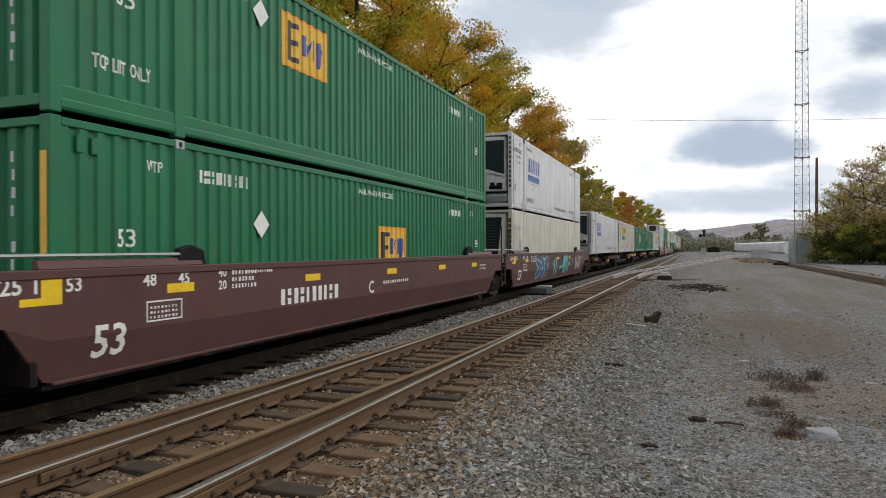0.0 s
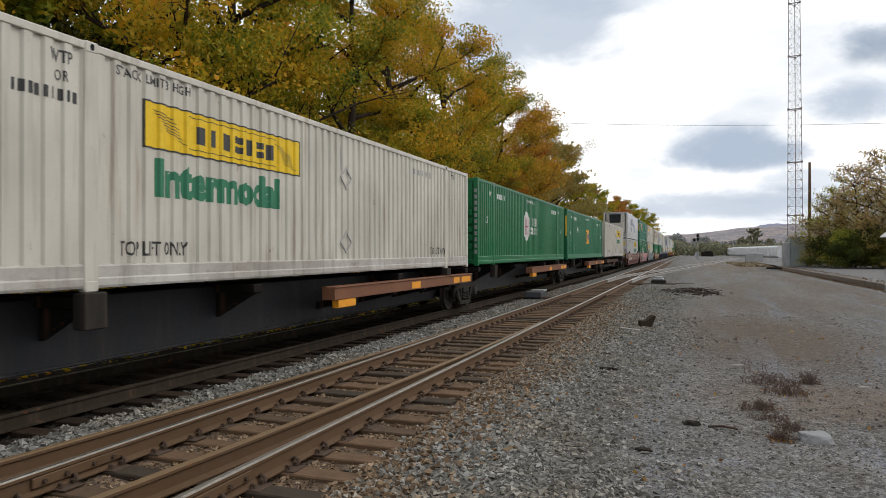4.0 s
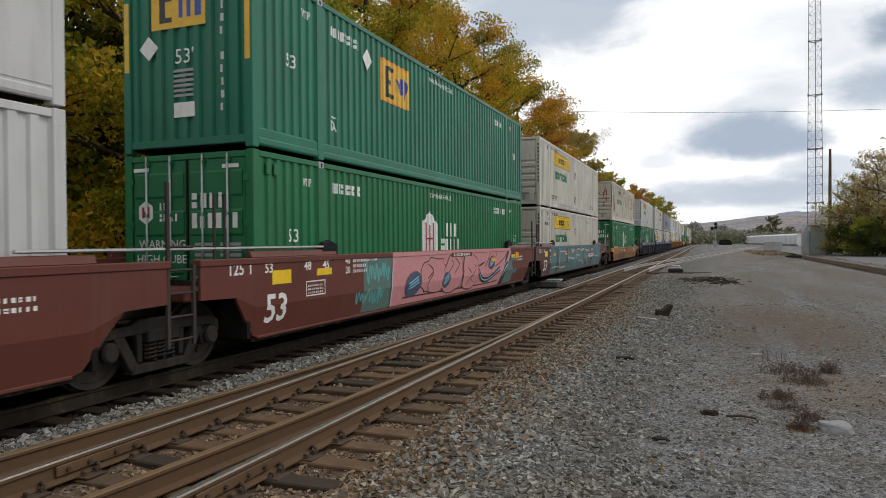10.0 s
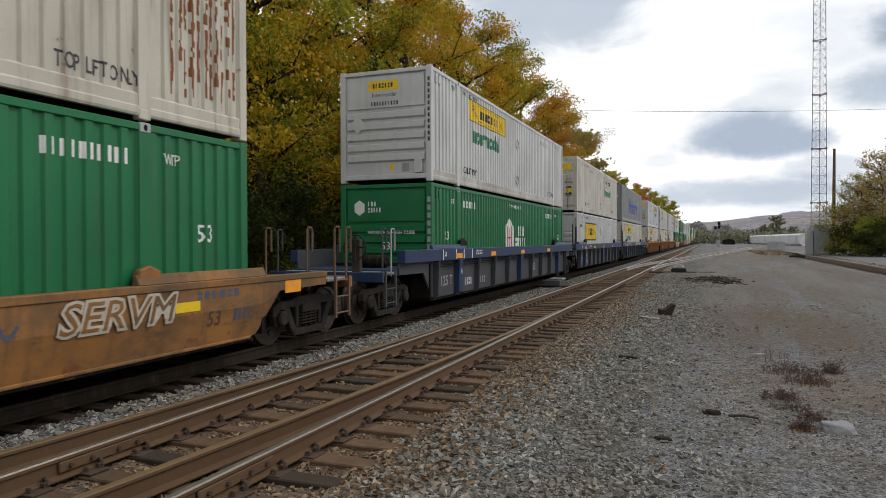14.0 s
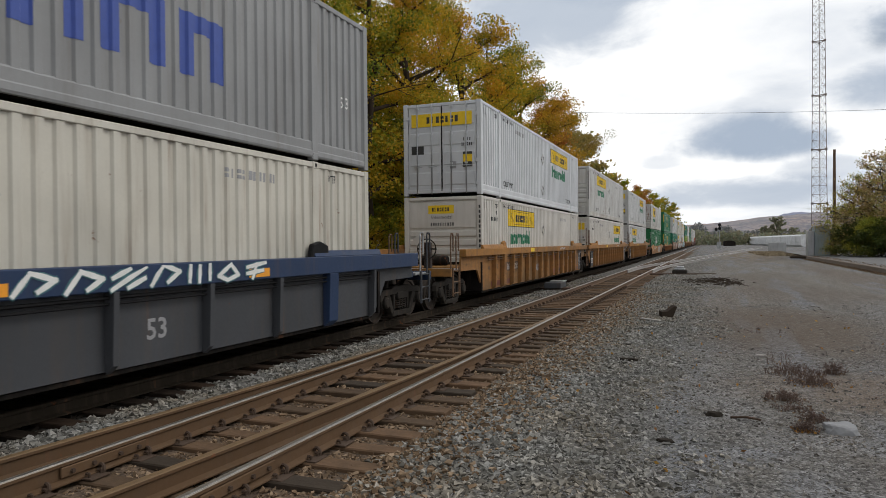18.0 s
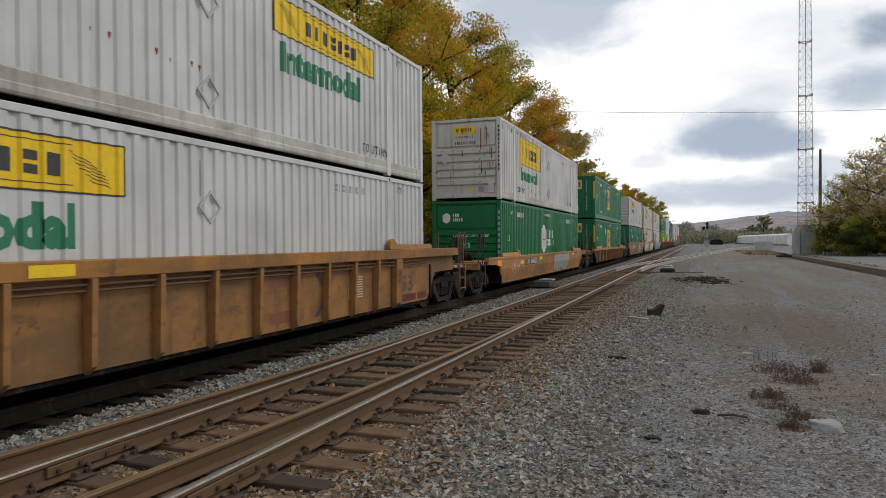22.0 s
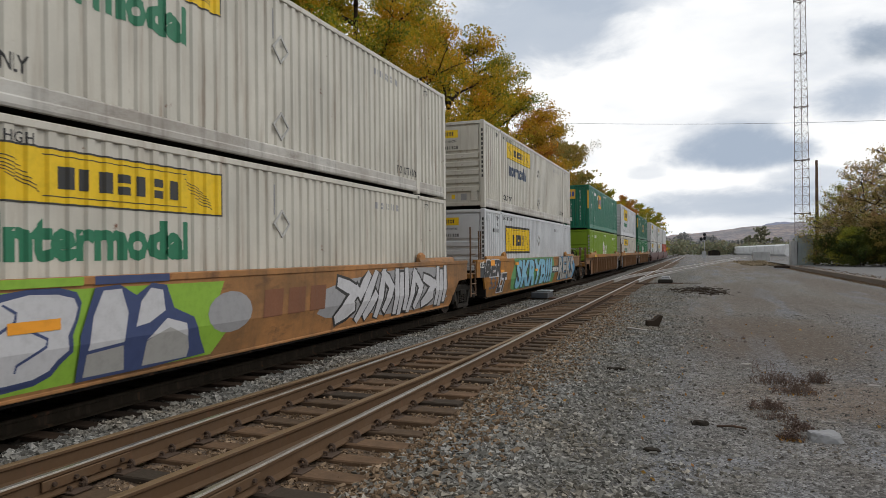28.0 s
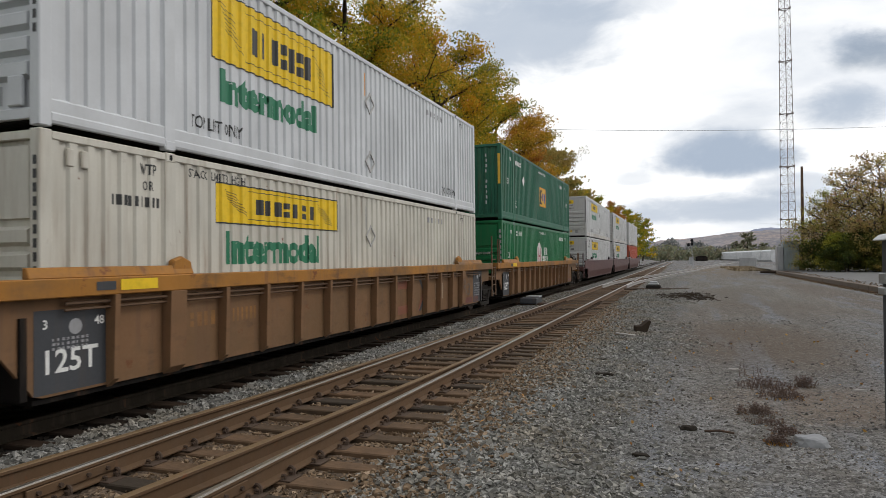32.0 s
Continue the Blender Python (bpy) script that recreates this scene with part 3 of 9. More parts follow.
def end_ribbed(c):
    """Flat end wall with five lying ribs below a plain field."""
    part("front_wall", cached("end_flat", lambda: Form().box(-HALF + 0.15, HALF - 0.15, 0.08, 0.12, 0.16, 2.79).mesh("front_wall")), c.body, c.ob)
    part("front_field", cached("end_field", lambda: Form().box(-HALF + 0.20, HALF - 0.20, 0.035, 0.09, 1.92, 2.72).mesh("front_field", 0.006)), c.body, c.ob)
    for i in range(5):
        me = cached("end_rib", lambda: Form().prism([(0.082, 0), (0.012, 0.045), (0.012, 0.175), (0.082, 0.22)], -HALF + 0.20, HALF - 0.20, 0).mesh("rib"))
        part("rib", me, c.body, c.ob, m=pose(0, 0, 0.52 + i * 0.275))


def end_doors(c):
    """Two leaves with four upright lock bars."""
    for x in (-0.57, 0.57):
        me = cached("door_leaf", lambda: door_leaf())
        door = part("door", me, c.body, c.ob, m=pose(x, 0, 0))
        for i in range(4):
            part("door_field", cached("door_field", lambda: Form().prism([(0.035, 0), (0.012, 0.05), (0.012, 0.40), (0.035, 0.45)], -0.50, 0.50, 0).mesh("door_field")), c.body, door, m=pose(0, 0, 0.30 + i * 0.62))
        for dx in (-0.25, 0.24):
            part("lock_bar", cached("lock_bar", lambda: Form().tube([(0, -0.006, 0.04), (0, -0.006, 2.86)], 0.019, 8).mesh("lock_bar", smooth=True)), CHROME, door, m=pose(dx, 0, 0))
            for z in (0.12, 0.98, 1.9, 2.74):
                part("bracket", cached("bar_bracket", lambda: Form().box(-0.05, 0.05, -0.02, 0.03, -0.03, 0.03).mesh("bracket", 0.008)), c.body, door, m=pose(dx, 0, z))
            part("handle", cached("bar_handle", lambda: Form().tube([(0, -0.03, 0), (0.3, -0.03, 0.0)], 0.014, 6).mesh("handle")), CHROME, door, m=pose(dx - 0.12, 0, 0.9))
    part("gasket", cached("gasket", lambda: Form().box(-0.014, 0.014, 0.005, 0.06, 0.14, 2.78).mesh("gasket")), BLACK, c.ob)
    for sign in (1, -1):
        for z in (0.35, 1.05, 1.75, 2.45):
            part("hinge", cached("hinge", lambda: Form().box(-0.06, 0.06, -0.012, 0.02, -0.05, 0.05).mesh("hinge", 0.008)), c.body, c.ob, m=pose(sign * (HALF - 0.13), 0, z))


def door_leaf():
    return Form().box(-0.555, 0.555, 0.03, 0.07, 0.15, 2.78).mesh("door", 0.006)


def end_reefer(c, dark=False, rounded=False):
    """A cooling unit in the end frame, with its fuel tank below."""
    o = c.ob
    part("front_wall", cached("end_flat2", lambda: Form().box(-HALF + 0.15, HALF - 0.15, 0.62, 0.68, 0.16, 2.79).mesh("front_wall")), c.body, o)
    def hull():
        f = Form()
        pts = [(-1.06, 0.62), (-1.06, 0.20), (-1.0, 0.09), (-0.8, 0.035), (-0.4, 0.0), (0.4, 0.0), (0.8, 0.035), (1.0, 0.09), (1.06, 0.20), (1.06, 0.62)]
        f.prism(pts, 0.66, 2.74, 2)
        return f.mesh("cooling_unit", 0.03)
    unit = part("cooling_unit", cached("reefer_unit", hull), WHITE if rounded else UNIT_WHITE, o, "white moulded cooling unit" if not dark else "dark cooling unit housing")
    if dark:
        part("grille", cached("reefer_grille_b", lambda: Form().prism([(-1.0, 2.6), (-1.0, 0.9), (-0.7, 0.72), (0.55, 0.72), (0.72, 0.95), (0.90, 2.6)], -0.04, 0.06, 1).mesh("grille", 0.03)), GRILLE, unit, "large dark louvred grille")
        for i in range(14):
            part("louvre", cached("louvre_b", lambda: Form().box(-0.9, 0.68, -0.055, -0.035, -0.014, 0.014).mesh("louvre")), SLATE, unit, m=pose(0, 0, 0.98 + i * 0.11))
    elif rounded:
        part("grille", cached("reefer_grille_c", lambda: Form().prism([(-0.36, 2.42), (-0.34, 1.70), (-0.26, 1.60), (0.40, 1.50), (0.98, 1.30), (0.98, 2.60), (-0.2, 2.58)], -0.02, 0.12, 1).mesh("grille", 0.02)), GRILLE, unit, "large dark rounded grille")
        part("grille_frame", cached("grille_frame", lambda: Form().prism([(-0.42, 2.46), (-0.40, 1.64), (-0.28, 1.53), (1.0, 1.22), (1.0, 1.30), (-0.26, 1.60), (-0.34, 1.70), (-0.36, 2.46)], -0.025, 0.06, 1).mesh("grille_frame")), WHITE, unit)
        part("side_hatch", cached("side_hatch", lambda: Form().box(0.45, 0.62, -0.012, 0.05, 0.74, 1.0).box(0.70, 0.92, -0.012, 0.05, 0.74, 0.98).mesh("side_hatch", 0.01)), BLACK, unit)
    else:
        part("grille", cached("reefer_grille", lambda: Form().prism([(-0.66, 2.68), (-0.62, 1.72), (0.56, 1.72), (0.60, 2.68)], -0.02, 0.12, 1).mesh("grille", 0.02)), GRILLE, unit)
        for i in range(9):
            part("louvre", cached("louvre", lambda: Form().box(-0.56, 0.50, -0.03, -0.016, -0.012, 0.012).mesh("louvre")), SLATE, unit, m=pose(0, 0, 1.80 + i * 0.095))
        for x in (-0.64, 0.60):
            part("panel_joint", cached(("unit_joint", x), lambda: Form().box(x - 0.008, x + 0.008, 0.0, 0.05, 0.70, 1.74).mesh("panel_joint")), SLATE, unit)
        for x in (-0.86, 0.82):
            for k in range(6):
                part("side_slot", cached(("side_slot", x), lambda: Form().box(x - 0.16, x + 0.16, 0.03, 0.07, 0, 0.012).mesh("side_slot")), SLATE, unit, m=pose(0, 0, 1.85 + 0.13 * k))
    climb = part("side_ladder", cached("reefer_ladder", lambda: Form().box(HALF - 0.02, HALF + 0.006, 0.30, 0.34, 0.2, 2.8).box(HALF - 0.02, HALF + 0.006, 0.02, 0.05, 0.2, 2.8).mesh("side_ladder")), GALV, o, "grey steel ladder on the end frame")
    for i in range(8):
        part("rung", cached("reefer_rung", lambda: Form().tube([(HALF + 0.002, 0.05, 0), (HALF + 0.002, 0.31, 0)], 0.012, 6).mesh("rung")), GALV, climb, m=pose(0, 0, 0.4 + i * 0.31))
    if dark or rounded:
        part("control_window", cached("ctrl", lambda: Form().box(-0.86, -0.53, -0.015, 0.06, 1.96, 2.2).mesh("control_window", 0.01)), BLACK, unit)
    part("service_hatch", cached("hatch", lambda: Form().box(0.40, 0.78, -0.012, 0.05, 0.74, 0.88).mesh("service_hatch", 0.01)), BLACK, unit)
    tank = part("fuel_tank", cached("fuel_tank", lambda: Form().prism([(0.12, 0.2), (0.5, 0.2), (0.58, 0.28), (0.58, 0.5), (0.5, 0.58), (0.12, 0.58), (0.04, 0.5), (0.04, 0.28)], -1.12, 1.12, 0).mesh("fuel_tank", 0.01)), GALV, o, "grey metal fuel tank")
    for x in (-0.55, 0.25):
        part("tank_strap", cached("strap", lambda: Form().prism([(0.11, 0.19), (0.03, 0.27), (0.03, 0.51), (0.11, 0.59), (0.13, 0.58), (0.045, 0.5), (0.045, 0.28), (0.13, 0.2)], -0.03, 0.03, 0).mesh("tank_strap")), BLACK, tank, m=pose(x, 0, 0))
    for sign in (1, -1):
        for z in (0.62, 1.15, 1.7, 2.25):
            part("frame_brace", cached("frame_brace", lambda: Form().box(-0.03, 0.03, 0.1, 0.62, -0.03, 0.03).mesh("frame_brace")), c.body, o, m=pose(sign * (HALF - 0.06), 0, z))


ENDS = {"folded": end_folded, "ribbed": end_ribbed, "doors": end_doors, "reefer": end_reefer}


# --- liveries: plain shapes in their colours
def sign_gold(c, a, b, w=1.5, h=0.92):
    c.mark(("gold", w, h), rects([(0, w, 0, h)]), a, b, D_GOLD, "logo_panel", "gold logo panel with dark blue shapes")
    e = 0.05
    c.mark(("goldrim", w, h), rects([(0, w, h - e, h), (0, w, 0, e), (0, e, e, h - e), (w - e, w, e, h - e)]), a, b, D_ORANGE, "logo_border", "", 0.006)
    x = w * 0.12
    c.mark(("ebars", w, h), rects([(x, x + 0.1 * w, 0.12 * h, 0.86 * h), (x + 0.1 * w, x + 0.27 * w, 0.12 * h, 0.22 * h), (x + 0.1 * w, x + 0.22 * w, 0.44 * h, 0.54 * h), (x + 0.1 * w, x + 0.27 * w, 0.76 * h, 0.86 * h)]), a, b, D_BLACK, "logo_shape", "", 0.007)
    c.mark(("vshape", w, h), polys([[(0.44 * w, 0.32 * h), (0.5 * w, 0.32 * h), (0.5 * w, 0.72 * h), (0.44 * w, 0.72 * h)], [(0.51 * w, 0.72 * h), (0.58 * w, 0.34 * h), (0.65 * w, 0.72 * h), (0.58 * w, 0.55 * h)], [(0.66 * w, 0.32 * h), (0.72 * w, 0.32 * h), (0.72 * w, 0.72 * h), (0.66 * w, 0.72 * h)], [(0.77 * w, 0.2 * h), (0.82 * w, 0.2 * h), (0.92 * w, 0.6 * h), (0.86 * w, 0.72 * h), (0.77 * w, 0.72 * h)]]), a, b, D_BLUE, "logo_shape", "", 0.007)


def sign_yellow(c, a, b, w=3.72, h=0.62, word=True, panel=None, ink=None, e=0.022):
    ink = ink or D_GREEN
    if panel is not False:
        c.mark(("yel", w, h), rects([(0, w, 0, h)]), a, b, panel or D_YELLOW, "logo_panel", "yellow sign panel with black border")
    rim = rects([(0, w, h - e, h), (0, w, 0, e), (0, e, e, h - e), (w - e, w, e, h - e)])
    c.mark(("yelrim", w, h, e), rim, a, b, D_BLACK, "logo_border", "", 0.007)
    sweep, t = [], 0.011
    for i in range(6):
        z0, z1 = h * (0.84 - 0.07 * i), h * (0.72 - 0.10 * i)
        u0, u1 = w * (0.05 + 0.010 * i), w * (0.14 + 0.014 * i)
        for m in (1, -1):
            p = [(u0, z0), (u1, z1), (u1, z1 - t), (u0, z0 - t)] if m > 0 else [(w - u1, h - z1), (w - u0, h - z0), (w - u0, h - z0 - t), (w - u1, h - z1 - t)]
            sweep.append(p[::-1])
    for z in (0.14, 0.86):
        sweep.append([(w * 0.22, h * z), (w * 0.80, h * z), (w * 0.80, h * z + t), (w * 0.22, h * z + t)])
    c.mark(("yelline", w, h), polys(sweep), a, b, D_BLACK, "logo_hatching", "", 0.007)
    c.mark(("yelblk", w, h), blocks(7, w * 0.52, h * 0.40, 4, 0.0, 0.36), a + w * 0.27, b + h * 0.29, D_BLACK, "logo_shape", "", 0.008)
    if word:
        c.word("Intermodal", a + 0.2, b - 0.58, 0.64, ink, "bold lettering", 0.055)


def sign_hexagon(c, a, b, k=1.0):
    hexa = [(0.6 * k * math.sin(q) + 0.6 * k, 0.68 * k * math.cos(q) + 0.68 * k) for q in [math.pi / 3 * i for i in range(6)]]
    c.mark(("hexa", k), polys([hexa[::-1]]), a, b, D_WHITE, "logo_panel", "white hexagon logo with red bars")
    c.mark(("hexbar", k), rects([(0.28 * k, 0.44 * k, 0.3 * k, 1.06 * k), (0.50 * k, 0.555 * k, 0.3 * k, 1.0 * k), (0.645 * k, 0.70 * k, 0.3 * k, 1.0 * k), (0.76 * k, 0.92 * k, 0.3 * k, 1.06 * k), (0.555 * k, 0.645 * k, 0.60 * k, 0.70 * k), (0.44 * k, 0.50 * k, 0.64 * k, 0.68 * k), (0.70 * k, 0.76 * k, 0.64 * k, 0.68 * k)]), a, b, D_RED, "logo_shape", "", 0.007)
    c.mark(("hubw1", k), blocks(3, 0.85 * k, 0.36 * k, 8), a + 1.74 * k, b + 0.72 * k, D_WHITE, "logo_lettering", "white blocks of lettering")
    c.mark(("hubw2", k), blocks(5, 1.46 * k, 0.30 * k, 9), a + 1.42 * k, b + 0.36 * k, D_WHITE, "logo_lettering", "white blocks of lettering")


def rivet_strip():
    f = Form()
    for k in range(72):
        f.box(HALF - 0.012, HALF - 0.005, 0.25 + k * 0.22, 0.31 + k * 0.22, -0.006, 0.006)
    return f.mesh("rivet_strip")


NICKED = {30: (6.2, 8.1, 1.0, 0.96, 7), 24: (4.0, 6.5, 0.9, 0.8, 5), 16: (11.0, 13.5, 1.2, 1.0, 4), 32: (5.0, 9.0, 0.6, 0.5, 6)}


def dress(c, kind, near="ribbed", seed=0, logo=None):
    """Markings of one container; near: the end that faces the train's head."""
    if near == "reefer":
        end_reefer(c, kind == "bare_reefer", kind == "blue_stripe")
    else:
        ENDS[near](c)
    if kind == "gold":
        a, b, *size = logo or (7.35, 1.0)
        sign_gold(c, a, b, *size)
        large = len(size) > 0 and size[1] > 1.2
        if large:
            c.diamond(5.15, 2.13)
        else:
            c.diamond(3.8, 2.26 if b > 1.5 else 1.82)
        c.bars(9, 2.38, 2.36, 1.18, 0.18, D_WHITE, seed)
        c.word("53", 0.92, 1.46, 0.31, D_WHITE)
        c.word("WTP", 1.40, 2.42, 0.2, D_WHITE, wide=0.27)
        c.word("WARNING HIGH CUBE", 7.2, 2.56, 0.17, D_WHITE, wide=1.66)
        c.word("53", 15.0, 1.46, 0.31, D_WHITE)
        c.word("WTP", 14.55, 2.42, 0.2, D_WHITE, wide=0.27)
        c.bars(8, 12.7, 2.36, 1.1, 0.17, D_WHITE, seed + 2)
        if seed == 1:
            c.word("TOP LIFT ONLY", 0.6, 0.62, 0.24, D_WHITE, wide=0.87)
        elif large and b > 0.7:
            c.word("TOP LIFT ONLY", 2.5, 0.40, 0.3, D_WHITE, wide=1.22)
        else:
            c.word("DA", 2.36, 0.60, 0.26, D_WHITE, wide=0.22)
            c.mark("over_da", rects([(0, 0.2, 0, 0.025)]), 2.37, 0.84, D_WHITE, "marking")
        c.mark("hazard", polys([[(0.10 * i, 0), (0.10 * i + 0.06, 0), (0.10 * i + 0.1, 0.07), (0.10 * i + 0.04, 0.07)] for i in range(4)]), 0.2, 2.805, D_WHITE, "hazard_stripes")
        # end face
        if near == "folded":
            c.end_mark("numcol", rects([(0.01 * (i * 5 % 3), 0.045 + 0.014 * (i * 7 % 3), -0.2 * i, 0.12 - 0.2 * i) for i in range(10) if i != 4]), 0.66, 2.4, D_SILVER, "marking", "", 0.045)
            c.end_mark("tape", rects([(0, 0.1, 0, 1.15)]), 1.16, 1.35, D_GOLD, "tape", "gold warning tape", 0.0)
            c.end_mark("tape_l", rects([(0, 0.1, 0, 1.15)]), -1.26, 1.35, D_GOLD, "tape", "gold warning tape", 0.0)
            if seed % 3 == 0:
                c.end_mark("gold_end", rects([(0, 1.1, 0, 0.62)]), -0.72, 2.0, D_GOLD, "logo_panel", "gold logo panel", 0.045)
                c.end_mark("gold_end_e", rects([(0.1, 0.22, 0.1, 0.52), (0.22, 0.36, 0.1, 0.18), (0.22, 0.36, 0.44, 0.52)]), -0.65, 2.0, D_BLACK, "logo_shape", "", 0.045, 0.007)
                c.end_mark("gold_end_b", rects([(0.5, 0.58, 0.15, 0.47), (0.66, 0.74, 0.15, 0.47), (0.82, 0.95, 0.15, 0.47)]), -0.65, 2.0, D_BLUE, "logo_shape", "", 0.045, 0.007)
                c.end_word("53'", -0.25, 1.42, 0.34, D_WHITE, 0.045)
                c.end_mark("plate", rects([(0, 0.42, 0, 0.24)]), -0.27, 0.55, D_WHITE, "plate", "white data plate", 0.045)
                c.end_mark("small_print", rects([(0.0, 0.4, -0.08 * i, 0.045 - 0.08 * i) for i in range(6)]), -0.27, 1.28, D_GREY, "marking", "", 0.045)
                c.end_mark("end_dia", polys([[(-0.2, 0), (0, -0.2), (0.2, 0), (0, 0.2)]]), -0.78, 1.72, D_WHITE, "placard", "", 0.045)
    elif kind == "hexagon":
        sign_hexagon(c, *(logo or (6.58, 0.86)))
        c.word("53", 0.95, 1.45, 0.32, D_WHITE)
        c.word("WTP", 1.40, 2.42, 0.2, D_WHITE, wide=0.27)
        c.bars(10, 2.4, 2.36, 1.2, 0.19, D_WHITE, seed + 3)
        c.word("WARNING HIGH CUBE", 7.15, 2.56, 0.17, D_WHITE, wide=1.62)
        c.word("53", 15.1, 1.42, 0.34, D_WHITE)
        c.word("WTP", 14.5, 2.42, 0.2, D_WHITE, wide=0.27)
        c.bars(10, 12.78, 2.36, 1.2, 0.19, D_WHITE, seed + 4)
        for i in range(10):
            if i not in (3, 7):
                c.mark("reflect", rects([(0, 0.34, 0, 0.07)]), 0.45 + i * 1.55, 0.08, D_WHITE, "reflector")
        if near == "doors":
            c.end_mark("hexs", polys([[(0.17 * math.sin(math.pi / 3 * i), 0.2 * math.cos(math.pi / 3 * i)) for i in range(6)][::-1]]), -0.85, 1.95, D_WHITE, "logo_panel", "white hexagon logo", 0.012)
            c.end_mark("hexr", rects([(-0.08, -0.03, -0.09, 0.09), (0.03, 0.08, -0.09, 0.09), (-0.03, 0.03, -0.02, 0.02)]), -0.85, 1.95, D_RED, "logo_shape", "", 0.012, 0.007)
            c.end_mark("hubw", blocks(3, 0.25, 0.12, 8), -0.56, 1.98, D_WHITE, "marking", "", 0.012)
            c.end_mark("hubw_b", blocks(5, 0.4, 0.12, 9), -0.56, 1.80, D_WHITE, "marking", "", 0.012)
            c.end_word("WARNING", -1.0, 1.36, 0.2, D_WHITE, 0.012)
            c.end_word("HIGH CUBE", -1.05, 1.12, 0.2, D_WHITE, 0.012)
            c.end_mark("num_a", blocks(4, 0.7, 0.24, 12), 0.1, 2.0, D_WHITE, "marking", "", 0.012)
            c.end_mark("num_b", blocks(6, 0.95, 0.24, 13), 0.1, 1.68, D_WHITE, "marking", "", 0.012)
            c.end_mark("print_d", rects([(0.0 + 0.5 * j, 0.4 + 0.5 * j, -0.085 * i, 0.05 - 0.085 * i) for i in range(5) for j in (0, 1)]), 0.15, 1.4, D_GREY, "marking", "", 0.012)
            c.end_word("53'", 0.68, 0.42, 0.34, D_WHITE, 0.012)
            c.end_mark("plate_d", rects([(0, 0.44, 0, 0.3)]), -1.1, 0.42, D_WHITE, "plate", "white data plate", 0.012)
            c.end_mark("refl", rects([(-1.1, -0.78, 2.62, 2.68), (0.7, 1.02, 2.62, 2.68)]), 0, 0, D_WHITE, "reflector", "", 0.012)
        else:
            c.end_mark("hexs", polys([[(0.17 * math.sin(math.pi / 3 * i), 0.2 * math.cos(math.pi / 3 * i)) for i in range(6)][::-1]]), -0.75, 2.28, D_WHITE, "logo_panel", "white hexagon logo", 0.035)
            c.end_mark("hubw", blocks(3, 0.25, 0.12, 8), -0.5, 2.32, D_WHITE, "marking", "", 0.035)
            c.end_mark("hubw_b", blocks(5, 0.4, 0.12, 9), -0.5, 2.16, D_WHITE, "marking", "", 0.035)
            c.end_word("WARNING HIGH CUBE", -0.5, 1.62 - 0.025, 0.13, D_WHITE, 0.012)
            c.end_word("53", -0.12, 1.2, 0.28, D_WHITE, 0.012)
            c.end_mark("numcol_h", rects([(0, 0.09, -0.2 * i, 0.13 - 0.2 * i) for i in range(11)]), 1.18, 2.4, D_GREY)
    elif kind == "yellow":
        far = near == "doors"
        a = 9.8 if far else 2.95
        look = (logo or ())
        if look == "tall":
            sign_yellow(c, 2.85, 1.52, h=1.08)
        elif look == "big":
            sign_yellow(c, 2.6, 1.40, w=3.86, h=1.02, word=False, e=0.08)
        elif look == "faded":
            sign_yellow(c, a, 2.0, panel=False, ink=D_GREEN)
        elif look == "dark":
            sign_yellow(c, a, 2.0, ink=D_SLATE)
        else:
            sign_yellow(c, *(look or (a, 2.0)))
        z = 0.36
        c.word("TOP LIFT ONLY", 2.42, z + 0.06, 0.26, D_BLACK, wide=1.18)
        c.word("TOP LIFT ONLY", 12.96, z + 0.04, 0.26, D_BLACK, wide=1.16)
        c.word("STACK LIMIT 3 HIGH", 2.35, 2.62, 0.17, D_BLACK, wide=1.3)
        c.word("WTP", 1.45, 2.56, 0.2, D_BLACK, wide=0.28)
        c.word("WTP", 14.6, 2.56, 0.2, D_BLACK, wide=0.28)
        if seed % 2:
            c.word("OR", 1.53, 2.36, 0.17, D_BLACK, wide=0.15)
            c.bars(9, 1.0, 2.14, 0.85, 0.13, D_BLACK, 7)
        c.bars(10, 11.8 if not far else 4.0, 2.42, 1.3, 0.14, D_GREY, seed)
        for z in (1.95, 0.66):
            c.placard(8.2, z)
        if seed == 18:
            c.rusted(seed, 14.62, 15.95, 0.42, 2.7, 11)
            c.rusted(181, 0.25, 1.85, 0.5, 2.75, 11)
            c.rusted(182, 6.5, 14.0, 1.3, 2.75, 22)
        if seed in (18, 32):
            q = random.Random(seed)
            runs = []
            for i in range(26):
                x, z, w = q.uniform(0.55, 1.02) if i < 20 else q.uniform(-0.9, 0.4), q.uniform(1.0, 2.6), q.uniform(0.012, 0.04)
                runs.append((x, x + w, z - q.uniform(0.1, 0.45), z))
            c.end_mark(("end_rust", seed), rects(runs), 0, 0, RUST_STAIN, "rust_stain", "rust runs on the end wall", 0.0)
        if seed in NICKED:
            c.nicks(seed, *NICKED[seed])
        c.mark("slot", rects([(0, 0.03, 0, 0.5)]), 8.02, 2.1, D_ORANGE if seed % 4 == 0 else D_GREY, "marking")
        if near == "ribbed":
            w = 0.86
            c.end_mark("ye", rects([(-w / 2, w / 2, 0, 0.26)]), -0.05, 2.36, D_YELLOW, "logo_panel", "yellow sign panel", 0.035)
            c.end_mark("yb", blocks(7, 0.6, 0.12, 4), -0.35, 2.43, D_BLACK, "logo_shape", "", 0.035, 0.006)
            c.end_word("Intermodal", -0.38, 2.2, 0.16, D_BLACK, 0.035)
            c.end_mark("numrow", blocks(10, 0.8, 0.1, 20), -0.4, 1.98, D_BLACK, "marking", "", 0.035)
